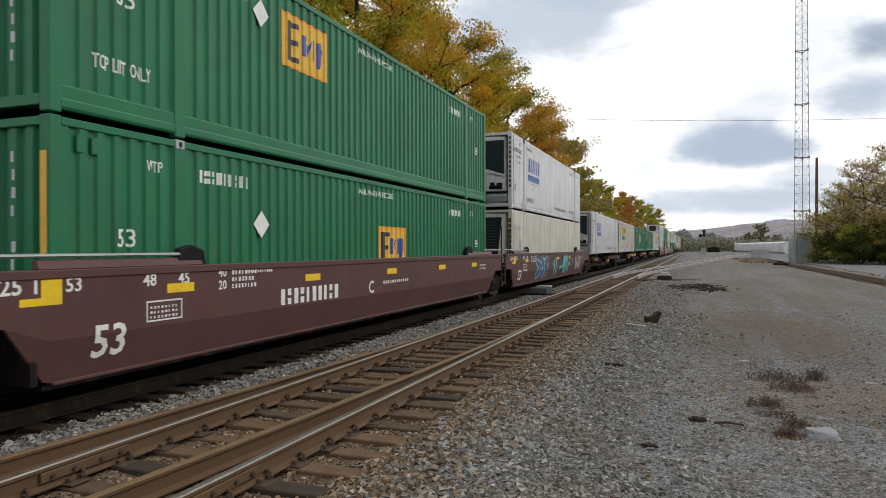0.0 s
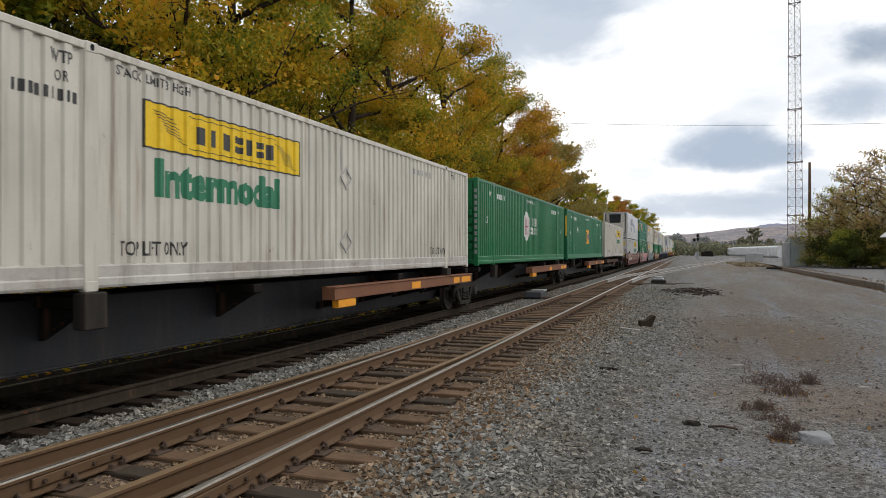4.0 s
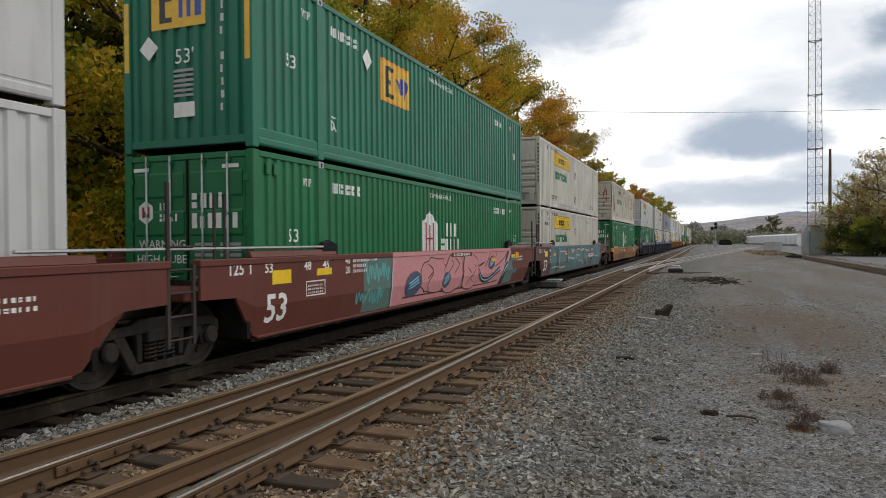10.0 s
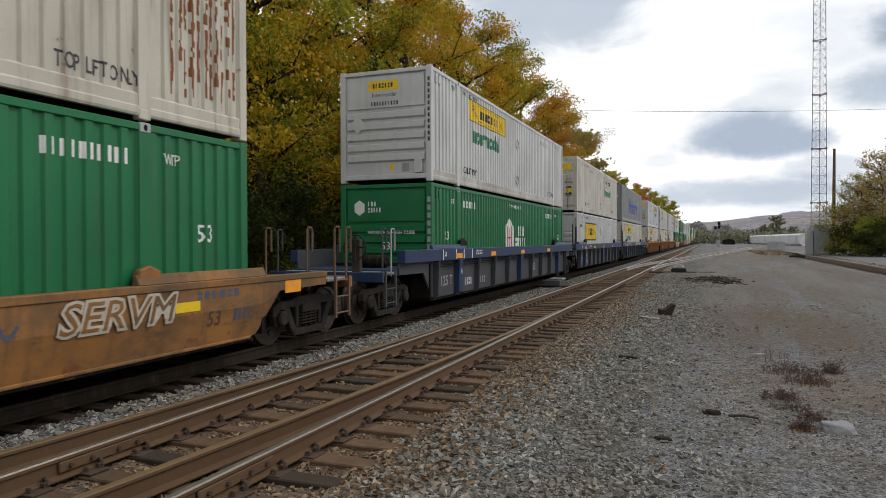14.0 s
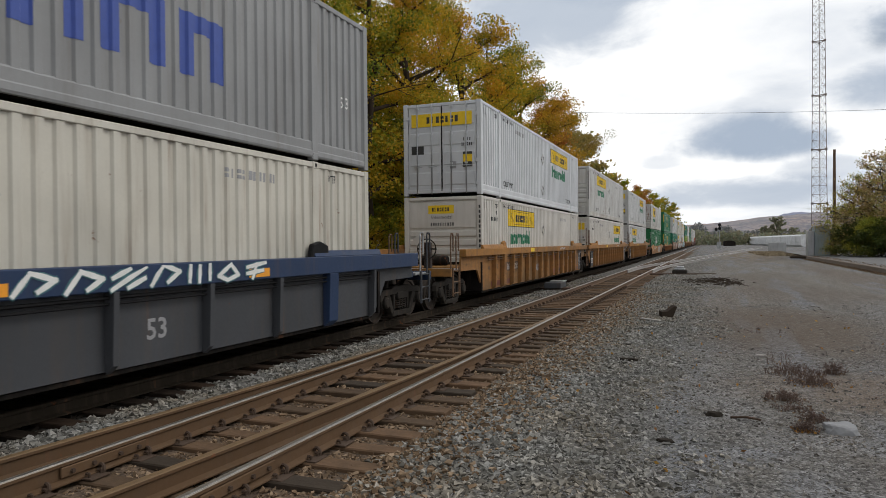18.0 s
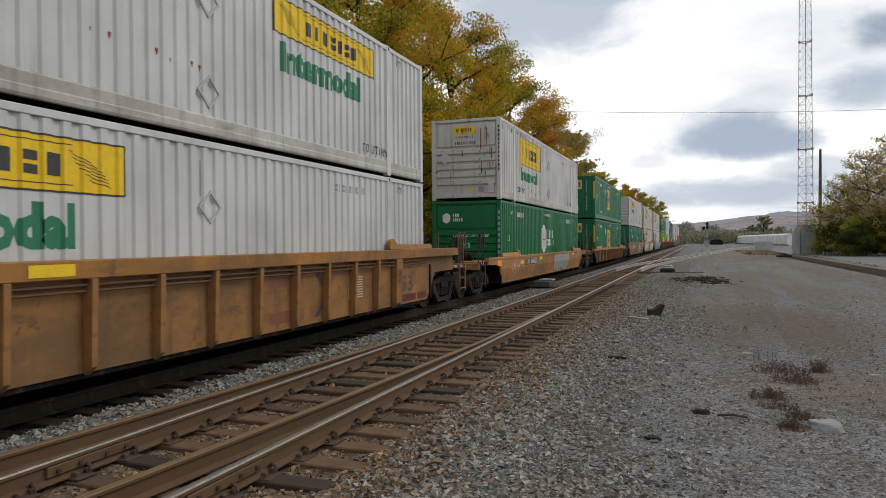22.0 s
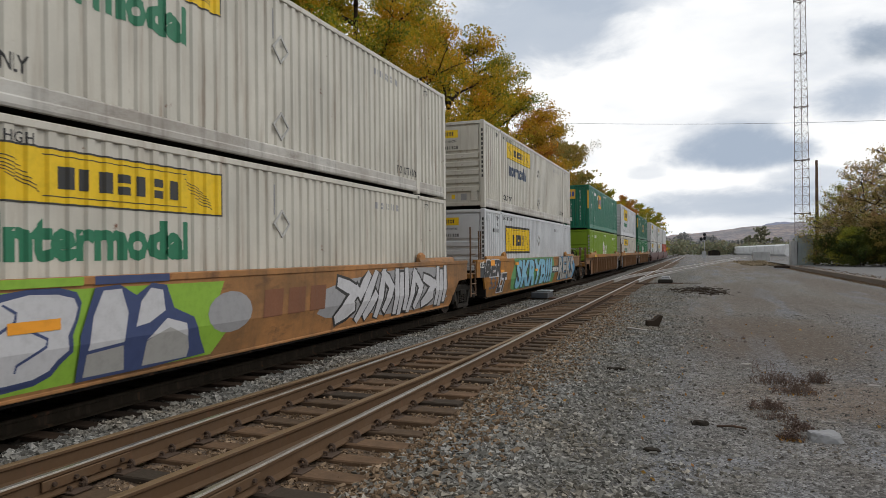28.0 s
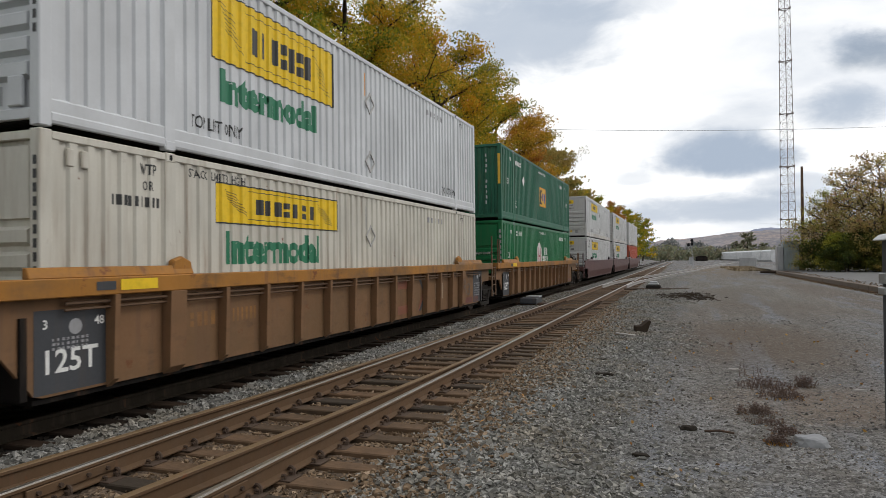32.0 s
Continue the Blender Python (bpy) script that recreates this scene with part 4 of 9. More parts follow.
            c.end_mark("numcol_y", rects([(0, 0.055, -0.15 * i, 0.1 - 0.15 * i) for i in range(11)]), 1.2, 2.5, D_BLACK)
            c.end_mark("sq", rects([(0, 0.12, 0, 0.14)]), 0.12, 0.32, D_YELLOW, "sticker", "", 0.08)
            c.end_mark("sq2", rects([(0, 0.2, 0, 0.22)]), 0.45, 0.26, D_GREY, "sticker", "", 0.08)
            c.end_mark("dia_y", polys([[(-0.24, 0), (0, -0.24), (0.24, 0), (0, 0.24)]]), -0.78, 1.52, c.body, "placard", "", 0.006)
            c.ob_latch = part("document_box", cached("doc_box", lambda: Form().box(0.82, 1.04, -0.01, 0.05, 0.22, 0.56).mesh("document_box", 0.015)), c.body, c.ob)
        elif near == "doors":
            c.end_mark("yd", rects([(-1.02, 1.0, 0, 0.4)]), 0, 2.16, D_YELLOW, "logo_panel", "yellow sign panel", 0.012)
            c.end_mark("ydb", blocks(7, 1.1, 0.2, 4), -0.5, 2.26, D_BLACK, "logo_shape", "", 0.012, 0.006)
            c.end_mark("num_c", blocks(4, 0.26, 0.1, 21), 0.72, 1.66, D_BLACK, "marking", "", 0.012)
            c.end_mark("num_d", blocks(6, 0.36, 0.1, 22), 0.66, 1.5, D_BLACK, "marking", "", 0.012)
            c.end_mark("caut", rects([(0, 0.3, 0, 0.46)]), 0.7, 0.86, D_YELLOW, "sticker", "yellow warning sticker", 0.012)
            c.end_mark("caut_b", rects([(0, 0.3, 0, 0.15), (0, 0.3, 0.38, 0.46)]), 0.7, 0.86, D_BLACK, "sticker", "", 0.012, 0.006)
            c.end_mark("sq3", rects([(0, 0.2, 0, 0.22)]), 0.28, 0.82, D_GREY, "sticker", "", 0.012)
            c.end_mark("loc", rects([(0, 0.42, 0, 0.26)]), -1.02, 1.3, D_BLACK, "sticker", "black sticker", 0.012)
    elif kind == "blue_stripe":
        c.mark("mt", blocks(6, 2.2, 0.6, 31, 0.12), 2.75, 1.65, D_BLUE, "logo_lettering", "blue blocks of lettering")
        c.mark("mtb", rects([(0, 2.15, 0, 0.26)]), 2.65, 1.29, D_BLUE, "logo_bar", "blue stripe")
        c.bars(12, 3.3, 1.16, 1.2, 0.06, D_BLUE, 2)
        c.word("TOP LIFT ONLY", 2.45, 0.40, 0.24, D_BLACK, wide=1.12)
        c.word("53'", 0.3, 0.72, 0.36, D_BLACK)
        c.bars(10, 0.35, 2.22, 1.3, 0.16, D_BLACK, seed)
        c.word("TARE WEIGHT", 0.72, 2.02, 0.15, D_BLACK, wide=0.72)
        c.word("(LB) 12990", 0.80, 1.80, 0.15, D_BLACK, wide=0.60)
        c.word("WTP", 1.15, 2.50, 0.2, D_BLACK, wide=0.3)
        c.word("STACK LIMIT 3 HIGH", 2.4, 2.52, 0.16, D_BLACK, wide=1.0)
        c.mark("mts", rects([(0, 2.1, 0, 0.09)]), 2.66, 1.30, D_SKYDEEP, "logo_bar", "lighter blue stripe", 0.006)
        for y in (1.98, 14.17):
            part("post_foot", cached("post_foot", lambda: Form().prism([(-0.10, 0.62), (-0.12, 0.42), (-0.34, 0.26), (-0.36, 0.08), (0.36, 0.08), (0.34, 0.26), (0.12, 0.42), (0.10, 0.62)], HALF - 0.02, HALF + 0.004).mesh("post_foot")), POST_GREY, c.ob, "flared blue-grey foot of the load post", pose(0, y, 0))
            part("lift_casting", cached("lift_casting", lambda: Form().box(HALF - 0.1, HALF + 0.01, -0.13, 0.13, 2.73, 2.90).mesh("lift_casting", 0.012)), LIFT_BLUE, c.ob, "blue lifting casting", pose(0, y, 0))
        for z in (0.13, 0.22, 2.66, 2.74):
            part("rivet_strip", cached("rivet_strip", rivet_strip), D_GREY, c.ob, m=pose(0, 0, z))["kind"] = "stuff"
        c.word("SUPER CUBE REEFER CONTAINER", 8.3, 0.36, 0.2, D_NAVY)
        c.word("TOP LIFT ONLY", 12.4, 0.36, 0.22, D_BLACK)
        c.word("STACK LIMIT 3 HIGH", 12.4, 2.5, 0.17, D_BLACK)
        c.word("WTP", 15.0, 2.5, 0.17, D_BLACK)
        c.end_mark("mte", blocks(6, 0.95, 0.2, 31, 0.12), -0.75, 1.28, D_BLACK, "logo_lettering", "black blocks of lettering", -0.004)
        c.end_mark("mtt", blocks(10, 0.8, 0.09, 32), -0.6, 2.66, D_BLACK, "marking", "", 0.0)
        c.end_mark("numcol_m", rects([(0, 0.07, -0.18 * i, 0.12 - 0.18 * i) for i in range(11)]), 1.19, 2.6, D_BLACK)
    elif kind == "bare_reefer":
        c.bars(10, 0.35, 2.1, 1.1, 0.2, D_GREY, seed)
        c.mark("dia_t", polys([[(-0.2, 0), (0, -0.3), (0.2, 0), (0, 0.3)]]), 1.3, 1.55, D_GREY, "placard")
        c.end_mark("numcol_i", rects([(0, 0.1, -0.2 * i, 0.15 - 0.2 * i) for i in range(9)]), 1.16, 2.4, D_BLACK)
    elif kind == "discs":
        c.mark("al", blocks(8, 3.3, 0.68, 41, 0.1, 0.2), 4.45, 1.67, D_NAVY, "logo_lettering", "navy blocks of lettering")
        c.mark("al2", blocks(12, 3.1, 0.34, 42, 0.0, 0.4), 7.95, 1.5, D_NAVY, "logo_lettering", "navy blocks of lettering")
        c.mark("alu", rects([(0, 3.4, 0, 0.04)]), 4.4, 1.58, D_NAVY, "logo_bar")
        disc = [(0.38 * math.cos(q), 0.38 * math.sin(q)) for q in np.linspace(0, 2 * math.pi, 25)[:-1]]
        for a, b, k in ((4.94, 1.16, 0.82), (5.62, 1.16, 0.82), (10.14, 1.13, 0.68), (10.72, 1.13, 0.68)):
            c.mark(("disc", k), polys([[(p * k, q * k) for p, q in disc]]), a, b, D_NAVY, "logo_disc", "navy disc")
        c.mark("www", blocks(16, 2.35, 0.17, 43), 2.15, 0.62, D_GREY, "logo_lettering")
        c.word("TOP LIFT ONLY", 2.15, 0.34, 0.22, D_GREY)
        c.word("53'", 7.65, 0.55, 0.42, D_NAVY)
        c.bars(9, 14.4, 0.4, 1.0, 0.1, D_GREY, 3)
        c.bars(8, 1.0, 2.3, 0.9, 0.12, D_GREY, 3)
    elif kind == "block_letters":
        big = [[(0, 0), (0.36, 0), (0.36, 1.3), (0, 1.3)], [(0.36, 1.3), (0.36, 0.75), (0.78, 0.1), (0.92, 0.1), (1.34, 0.75), (1.34, 1.3), (0.85, 0.55)], [(1.34, 0), (1.7, 0), (1.7, 1.3), (1.34, 1.3)]]
        for a, w, h in ((2.0, 1.0, 0.85), (3.2, 0.5, 1.2), (3.95, 0.9, 0.85), (5.05, 1.0, 0.85), (6.3, 0.9, 0.85)):
            t = 0.27
            big += [[(a, 0), (a + t, 0), (a + t, h), (a, h)], [(a + w - t, 0), (a + w, 0), (a + w, h), (a + w - t, h)], [(a + t, h - 0.24), (a + w - t, h - 0.24), (a + w - t, h), (a + t, h)]] if w > 0.6 else [[(a, 0), (a + t, 0), (a + t, h), (a, h)], [(a + t, 0.6), (a + w, 0.6), (a + w, 0.82), (a + t, 0.82)], [(a + t, 0), (a + w, 0), (a + w, 0.2), (a + t, 0.2)]]
        c.mark("ms", polys(big), 4.6, 0.8, D_BLUE, "logo_lettering", "blue blocks of lettering")
        c.bars(4, 1.2, 2.3, 0.4, 0.18, D_WHITE, 2)
        c.word("53", 15.1, 1.1, 0.3, D_WHITE)
        c.end_mark("msn", blocks(4, 0.5, 0.16, 52), 0.3, 2.15, D_WHITE, "marking", "", 0.012)
        c.end_mark("msn2", blocks(6, 0.75, 0.16, 53), 0.25, 1.92, D_WHITE, "marking", "", 0.012)
    return c.ob


def container(kind, near, seed=0, body=None, logo=None):
    looks = {
        "gold": (body or GREEN, "green corrugated steel container with gold logo panel"),
        "hexagon": (body or GREEN_B, "green corrugated steel container with white hexagon logo"),
        "yellow": (body or WHITE, "white corrugated steel container with yellow sign panel"),
        "blue_stripe": (body or REEFER, "white smooth-sided refrigerated container with blue stripe"),
        "bare_reefer": (body or CREAM, "plain cream refrigerated container without logo"),
        "discs": (body or REEFER, "white smooth-sided refrigerated container with navy discs"),
        "block_letters": (body or GREY, "grey corrugated steel container with blue lettering blocks"),
        "plain": (body or CREAM, "plain cream corrugated steel container"),
    }
    mat, label = looks[kind]
    if body is RUSTY:
        label = "cream corrugated container streaked with heavy rust"
    elif body is LIME:
        label = "lime green corrugated container with white house-shaped logo"
    elif body is RED:
        label = "red corrugated steel container on the last car"
    elif body is CREAM and kind == "yellow":
        label = "dirty cream corrugated container with yellow sign panel"
    c = Box(kind, mat, label, flat=kind in ("blue_stripe", "bare_reefer", "discs"), post=POST_GREY if kind == "blue_stripe" else None)
    if kind == "plain":
        ENDS[near](c)
        return c.ob
    return dress(c, kind, near, seed, logo)


# ---------------------------------------------------------------- railcars
SPINS = []      # (wheelset, its place along the train)


def side_frame():
    f = Form()
    top = [(-1.12, 0.50), (-1.10, 0.66), (-0.95, 0.74), (-0.55, 0.74), (-0.4, 0.80), (0.4, 0.80), (0.55, 0.74), (0.95, 0.74), (1.10, 0.66), (1.12, 0.50), (1.00, 0.50), (0.92, 0.60), (0.60, 0.62), (-0.60, 0.62), (-0.92, 0.60), (-1.00, 0.50)]
    f.prism(top, 0.93, 1.07)
    for s in (1, -1):
        f.prism([(s * 0.80, 0.63), (s * 0.62, 0.63), (s * 0.36, 0.16), (s * 0.52, 0.16)], 0.94, 1.06)
        f.prism([(s * 0.42, 0.63), (s * 0.32, 0.63), (s * 0.32, 0.26), (s * 0.40, 0.26)], 0.95, 1.05)
        f.prism([(s * 1.08, 0.55), (s * 0.72, 0.55), (s * 0.74, 0.34), (s * 1.04, 0.34)], 0.95, 1.06)
    f.prism([(-0.52, 0.12), (0.52, 0.12), (0.48, 0.24), (-0.48, 0.24)], 0.92, 1.08)
    f.box(0.88, 1.10, -0.28, 0.28, 0.50, 0.66)
    return f.mesh("side_frame", 0.012)


def truck(car, y, s):
    """A two-axle truck under a car at y along it."""
    t = part("truck", cached("bolster", lambda: Form().box(-1.0, 1.0, -0.2, 0.2, 0.36, 0.72).box(-0.35, 0.35, -0.75, 0.75, 0.5, 0.7).mesh("truck", 0.02)), STEEL_D, car, "cast iron two-axle truck", pose(0, y, 0))
    for rz in (0, 180):
        part("side_frame", cached("side_frame", side_frame), STEEL_D, t, m=pose(0, 0, 0, 0, 0, rz))
    for dy in (-0.16, 0.0, 0.16):
        part("spring", cached("spring", spring), STEEL_D, t, m=pose(1.0, dy, 0.24))
    for dy in (-0.89, 0.89):
        for sx in (1, -1):
            part("bearing_cap", cached(("cap", sx), lambda: Form().turned([(sx * 1.02, 0.13), (sx * 1.12, 0.13), (sx * 1.15, 0.10), (sx * 1.15, 0.03)], 0, 0, 16).mesh("bearing_cap")), STEEL_D, t, m=pose(0, dy, 0.46))
        w = part("wheelset", cached("wheelset", wheelset), WHEEL, t, "steel wheels on an axle", pose(0, dy, 0.46))
        SPINS.append((w, dy, s + y + dy))
    return t


def spring():
    pts = [(0.075 * math.cos(a), 0.075 * math.sin(a), 0.02 + 0.26 * a / (2 * math.pi * 5)) for a in np.linspace(0, 2 * math.pi * 5, 41)]
    return Form().tube(pts, 0.019, 5).mesh("spring")


def wheelset():
    f = Form()
    f.turned([(-0.9, 0.075), (0.9, 0.075)], 0, 0, 12)
    for s in (1, -1):
        f.turned([(s * 0.685, 0.485), (s * 0.715, 0.485), (s * 0.725, 0.462), (s * 0.825, 0.455), (s * 0.825, 0.39), (s * 0.79, 0.37), (s * 0.77, 0.2), (s * 0.84, 0.14), (s * 0.84, 0.08)], 0, 0, 32)
        f.turned([(s * 0.685, 0.485), (s * 0.685, 0.38), (s * 0.73, 0.36), (s * 0.735, 0.2), (s * 0.67, 0.14), (s * 0.67, 0.07)], 0, 0, 32)
    # balance mark and press holes that show the turning
    for a in (0.3, 2.4, 4.5):
        f.box(0.775, 0.80, 0.26 * math.cos(a) - 0.03, 0.26 * math.cos(a) + 0.03, 0.26 * math.sin(a) - 0.03, 0.26 * math.sin(a) + 0.03)
    return f.mesh("wheelset")


# kinds of well: top of side, depth of the top chord, ribs, height of the side's end step
WELLS = {
    "smooth": (1.55, 0.10, False, 1.655),
    "low": (1.23, 0.10, False, 1.36),
    "ribbed": (1.60, 0.21, True, 1.72),
    "ribbed_b": (1.55, 0.30, True, 1.66),
    "low_ribbed": (1.24, 0.14, True, 1.38),
}


# where the side posts stand, and which are broad
RIBS = {
    "ribbed": [(8.075 + 1.03 * k, k in (-6, 6)) for k in range(-7, 7)],
    "ribbed_b": [(8.03 + 1.60 * k, k in (-4, 0, 4)) for k in range(-5, 6)],
    "low_ribbed": [(y, False) for y in (0.55, 2.16, 4.0, 5.81, 7.07, 8.35, 9.62, 10.9, 12.3, 14.1, 15.7)],
}


def side_profile(y0, y1, top, a, b):
    """Outline of a well's side, sloped up over the trucks at each end."""
    return [(y0, top), (y0, 1.0), (a - 0.62, 0.98), (a - 0.12, 0.36), (a, 0.33), (b, 0.33), (b + 0.12, 0.36), (b + 0.62, 0.98), (y1, 1.0), (y1, top)]


def well_side(sign, y0, y1, top, flat):
    """The side sheet: upright above, drawn in below a crease, with thickness."""
    f = Form()
    pts = side_profile(y0, y1, top, 0, 16.15)
    def x(z, t):
        return sign * ((1.345 if flat else 1.435) - t - (0 if flat else max(0.0, (0.80 - z)) * 0.22))
    # columns along the car so the crease stays straight
    ys = sorted({p[0] for p in pts} | {2.2, 5, 8, 11, 14})
    def low(y):
        q = [p for p in pts[1:-1]]
        return float(np.interp(y, [p[0] for p in q], [p[1] for p in q]))
    rows = []
    for y in ys:
        zl = low(y)
        zs = [zl, max(zl, 0.80), top]
        rows.append([(x(z, 0), y, z) for z in zs] + [(x(z, 0.05), y, z) for z in zs[::-1]])
    n = len(rows[0])
    for r in rows:
        f.v += r
    for i in range(len(rows) - 1):
        for j in range(n):
            k = (j + 1) % n
            f.f.append((i * n + j, (i + 1) * n + j, (i + 1) * n + k, i * n + k))
    f.f.append(tuple(range(n)))
    f.f.append(tuple(range((len(rows) - 1) * n, len(rows) * n))[::-1])
    return f.mesh("side_sheet")


LADDER_B = paint("grimy_brown_ladder_paint", (0.15, 0.09, 0.055), 0.65, 0.6, 0.3)
LADDER_DARK = paint("dark_grimy_ladder_paint", (0.055, 0.045, 0.042), 0.6, 0.5, 0.2)


class Car:
    """One well unit; y runs from its container's near end, z from the rail tops."""

    def __init__(self, kind, paint_a, paint_b, label, near, far, s):
        top, chord, ribs, step = WELLS[kind]
        self.top, self.s, self.ribs = top, s, ribs
        o = self.ob = thing("well_car", label, "railcar", "cars of the train")
        y0 = -1.35 if near == "joint" else -2.0
        y1 = LONG + (1.35 if far == "joint" else 2.0)
        self.y0, self.y1 = y0, y1
        for sign in (1, -1):
            side = part("side_sheet", cached(("side", kind, near, far, sign), lambda: well_side(sign, y0, y1, top - 0.01, ribs)), paint_b, o)
            xs = sorted((sign * 1.30, sign * (1.50 if ribs else 1.455)))
            part("top_chord", cached(("chord", kind, near, far, sign), lambda: Form().box(*xs, y0 - 0.02, y1 + 0.02, top - chord, top).mesh("top_chord", 0.012)), paint_a, o)
            if ribs and sign > 0:
                for dz, q in ((0.07, 0.022), (0.14, 0.016)):
                    part("air_pipe", cached(("air_pipe", kind, dz), lambda: Form().tube([(1.42, 0.2, top - chord - dz), (1.42, LONG - 0.2, top - chord - dz)], q, 6).mesh("air_pipe")), BLACK if paint_a is BLUE else SOOT, o, "dark air pipe under the chord")
            if ribs:
                for y, wide in RIBS[kind]:
                    me = cached(("rib", kind, sign, wide), lambda: Form().prism([(sign * 1.345, 0.34), (sign * 1.36, 0.30), (sign * 1.475, 0.40), (sign * 1.505, top - chord), (sign * 1.345, top - chord)], -0.15 if wide else -0.042, 0.15 if wide else 0.042, 1).mesh("rib", 0.006))
                    part("rib", me, paint_a if wide and kind == "ribbed_b" else paint_b, o, m=pose(0, float(y), 0))
            else:
                part("bottom_lip", cached(("lip", kind, sign), lambda: Form().box(*sorted((sign * 1.22, sign * 1.345)), 0.0, LONG, 0.30, 0.345).mesh("bottom_lip", 0.01)), paint_b, o)
            for y in (0, LONG):
                d = 1 if y == 0 else -1
                a, b = sorted((y - d * 0.25, y + d * 2.25))
                me = cached(("guide", kind, sign, y > 1), lambda: Form().prism([(sign * 1.34, top), (sign * 1.45, top), (sign * 1.40, step), (sign * 1.34, step)], a, b, 1).mesh("end_guide", 0.01))
                part("end_guide", me, paint_a, o)
        part("well_floor", cached("well_floor", lambda: Form().box(-1.3, 1.3, -0.1, LONG + 0.1, 0.26, 0.31).mesh("well_floor")), SPINE, o)
        for y in (2.05, 14.1):
            me = cached(("bracket", round(top, 2)), lambda: Form().prism([(-0.30, top - 0.02), (-0.22, top + 0.22), (0.02, top + 0.27), (0.26, top + 0.2), (0.30, top - 0.02)], 1.315, 1.42).mesh("stack_bracket", 0.02))
            own = paint_a in (ORANGE, ORANGE_B, ORANGE_C, TAN, RUST_TAN)
            part("stack_bracket", me, paint_a if own else BLACK, o, "painted stacking bracket" if own else "black stacking bracket", pose(0, y, 0 if not own else -0.03) @ Matrix.Diagonal((1, 0.7 if own else 1, 1, 1)))
        for y, d, end in ((0.0, -1, near), (LONG, 1, far)):
            a, b = sorted((y + d * 0.30, y + d * (1.5 if end == "joint" else 2.2)))
            part("end_platform", cached(("platform", y > 1, end), lambda: Form().box(-1.3, 1.3, a, b, 0.98, 1.12).mesh("end_platform", 0.02)), paint_a if end != "joint" else paint_b, o)
            part("bulkhead", cached(("bulkhead", y > 1), lambda: Form().box(-1.38, 1.38, *sorted((y + d * 0.22, y + d * 0.30)), 0.34, 1.2).mesh("bulkhead")), SPINE, o)
            if end == "coupler":
                self.end_gear(y, d, paint_a)
        # trucks: a shared one at a joint belongs to the unit behind it
        if near == "joint":
            truck(o, -1.66, s)
            self.joint(-1.66, paint_a)
        else:
            truck(o, -2.05, s)
        if far == "coupler":
            truck(o, LONG + 2.05, s)

    def joint(self, y, mat):
        """Ladder and hand rails over a shared truck."""
        o = self.ob
        part("articulation", cached("artic", lambda: Form().box(-0.32, 0.32, -1.0, 1.0, 0.72, 0.98).mesh("articulation", 0.03)), STEEL_D, o, m=pose(0, y, 0))
        rail = part("end_ladder", cached("joint_ladder", lambda: ladder(1.42, -0.62, -0.16, 0.45, 2.55, 5)), LADDER_B if mat not in (MAROON, MAROON_B, BLUE) else LADDER_DARK, o, "steel end ladder with hand holds", pose(0, y + 0.35, 0))
        part("grab_iron", cached("joint_grab", lambda: Form().tube([(1.40, 0.0, 1.3), (1.40, 0.0, 2.45), (1.40, 0.22, 2.45), (1.40, 0.22, 1.3)], 0.022, 6).mesh("grab_iron")), LADDER_B if mat not in (MAROON, MAROON_B, BLUE) else LADDER_DARK, rail, m=pose(0, 0.28, 0))
        if mat in (MAROON, MAROON_B):
            part("crossover_rod", cached("crossover_rod", lambda: Form().tube([(1.40, -2.3, 1.70), (1.40, 3.5, 1.70)], 0.022, 6).mesh("crossover_rod")), GALV, o, "thin grey rod along the top of the joint", pose(0, y, 0))

    def end_gear(self, y, d, mat):
        """Draft sill, coupler, steps, rails and hand brake of a car's end."""
        o = self.ob
        rails = SLATE if mat is BLUE else LADDER_DARK if mat in (ORANGE_B, DUSTPINK) and d < 0 else mat if mat in (MAROON, MAROON_B) else LADDER_B
        part("draft_sill", cached("draft", lambda: Form().box(-0.26, 0.26, 0.3, 3.0, 0.62, 1.0).mesh("draft_sill", 0.02)), STEEL_D, o, m=pose(0, y, 0, 0, 0, 0 if d > 0 else 180))
        part("coupler", cached("coupler", coupler), STEEL_D, o, "cast steel coupler", pose(0, y + d * 3.0, 0, 0, 0, 0 if d > 0 else 180))
        part("walkway", cached("walkway", lambda: Form().box(-1.35, 1.35, 2.2, 2.95, 1.02, 1.08).mesh("walkway", 0.01)), GALV, o, m=pose(0, y, 0, 0, 0, 0 if d > 0 else 180))
        part("end_beam", cached("end_beam", lambda: Form().box(-1.42, 1.42, 2.9, 2.98, 0.88, 1.10).mesh("end_beam", 0.015)), mat, o, m=pose(0, y, 0, 0, 0, 0 if d > 0 else 180))
        part("end_ladder", cached("end_ladder", lambda: ladder(1.42, -0.24, 0.24, 0.36, 1.12, 3)), rails, o, "steel step ladder", pose(0, y + d * 2.6, 0))
        for dx, dy in ((1.40, 2.45), (1.40, 2.86), (0.55, 2.86), (-0.4, 2.86), (-1.38, 2.6)):
            part("hand_rail", cached("hand_rail", lambda: Form().tube([(0, -0.09, 1.0), (0, -0.09, 1.95), (0, -0.06, 2.02), (0, 0.06, 2.02), (0, 0.09, 1.95), (0, 0.09, 1.55)], 0.022, 6).mesh("hand_rail")), rails if dy > 2.5 or rails in (LADDER_DARK, LADDER_B) else GALV, o, m=pose(dx, y + d * dy, 0))
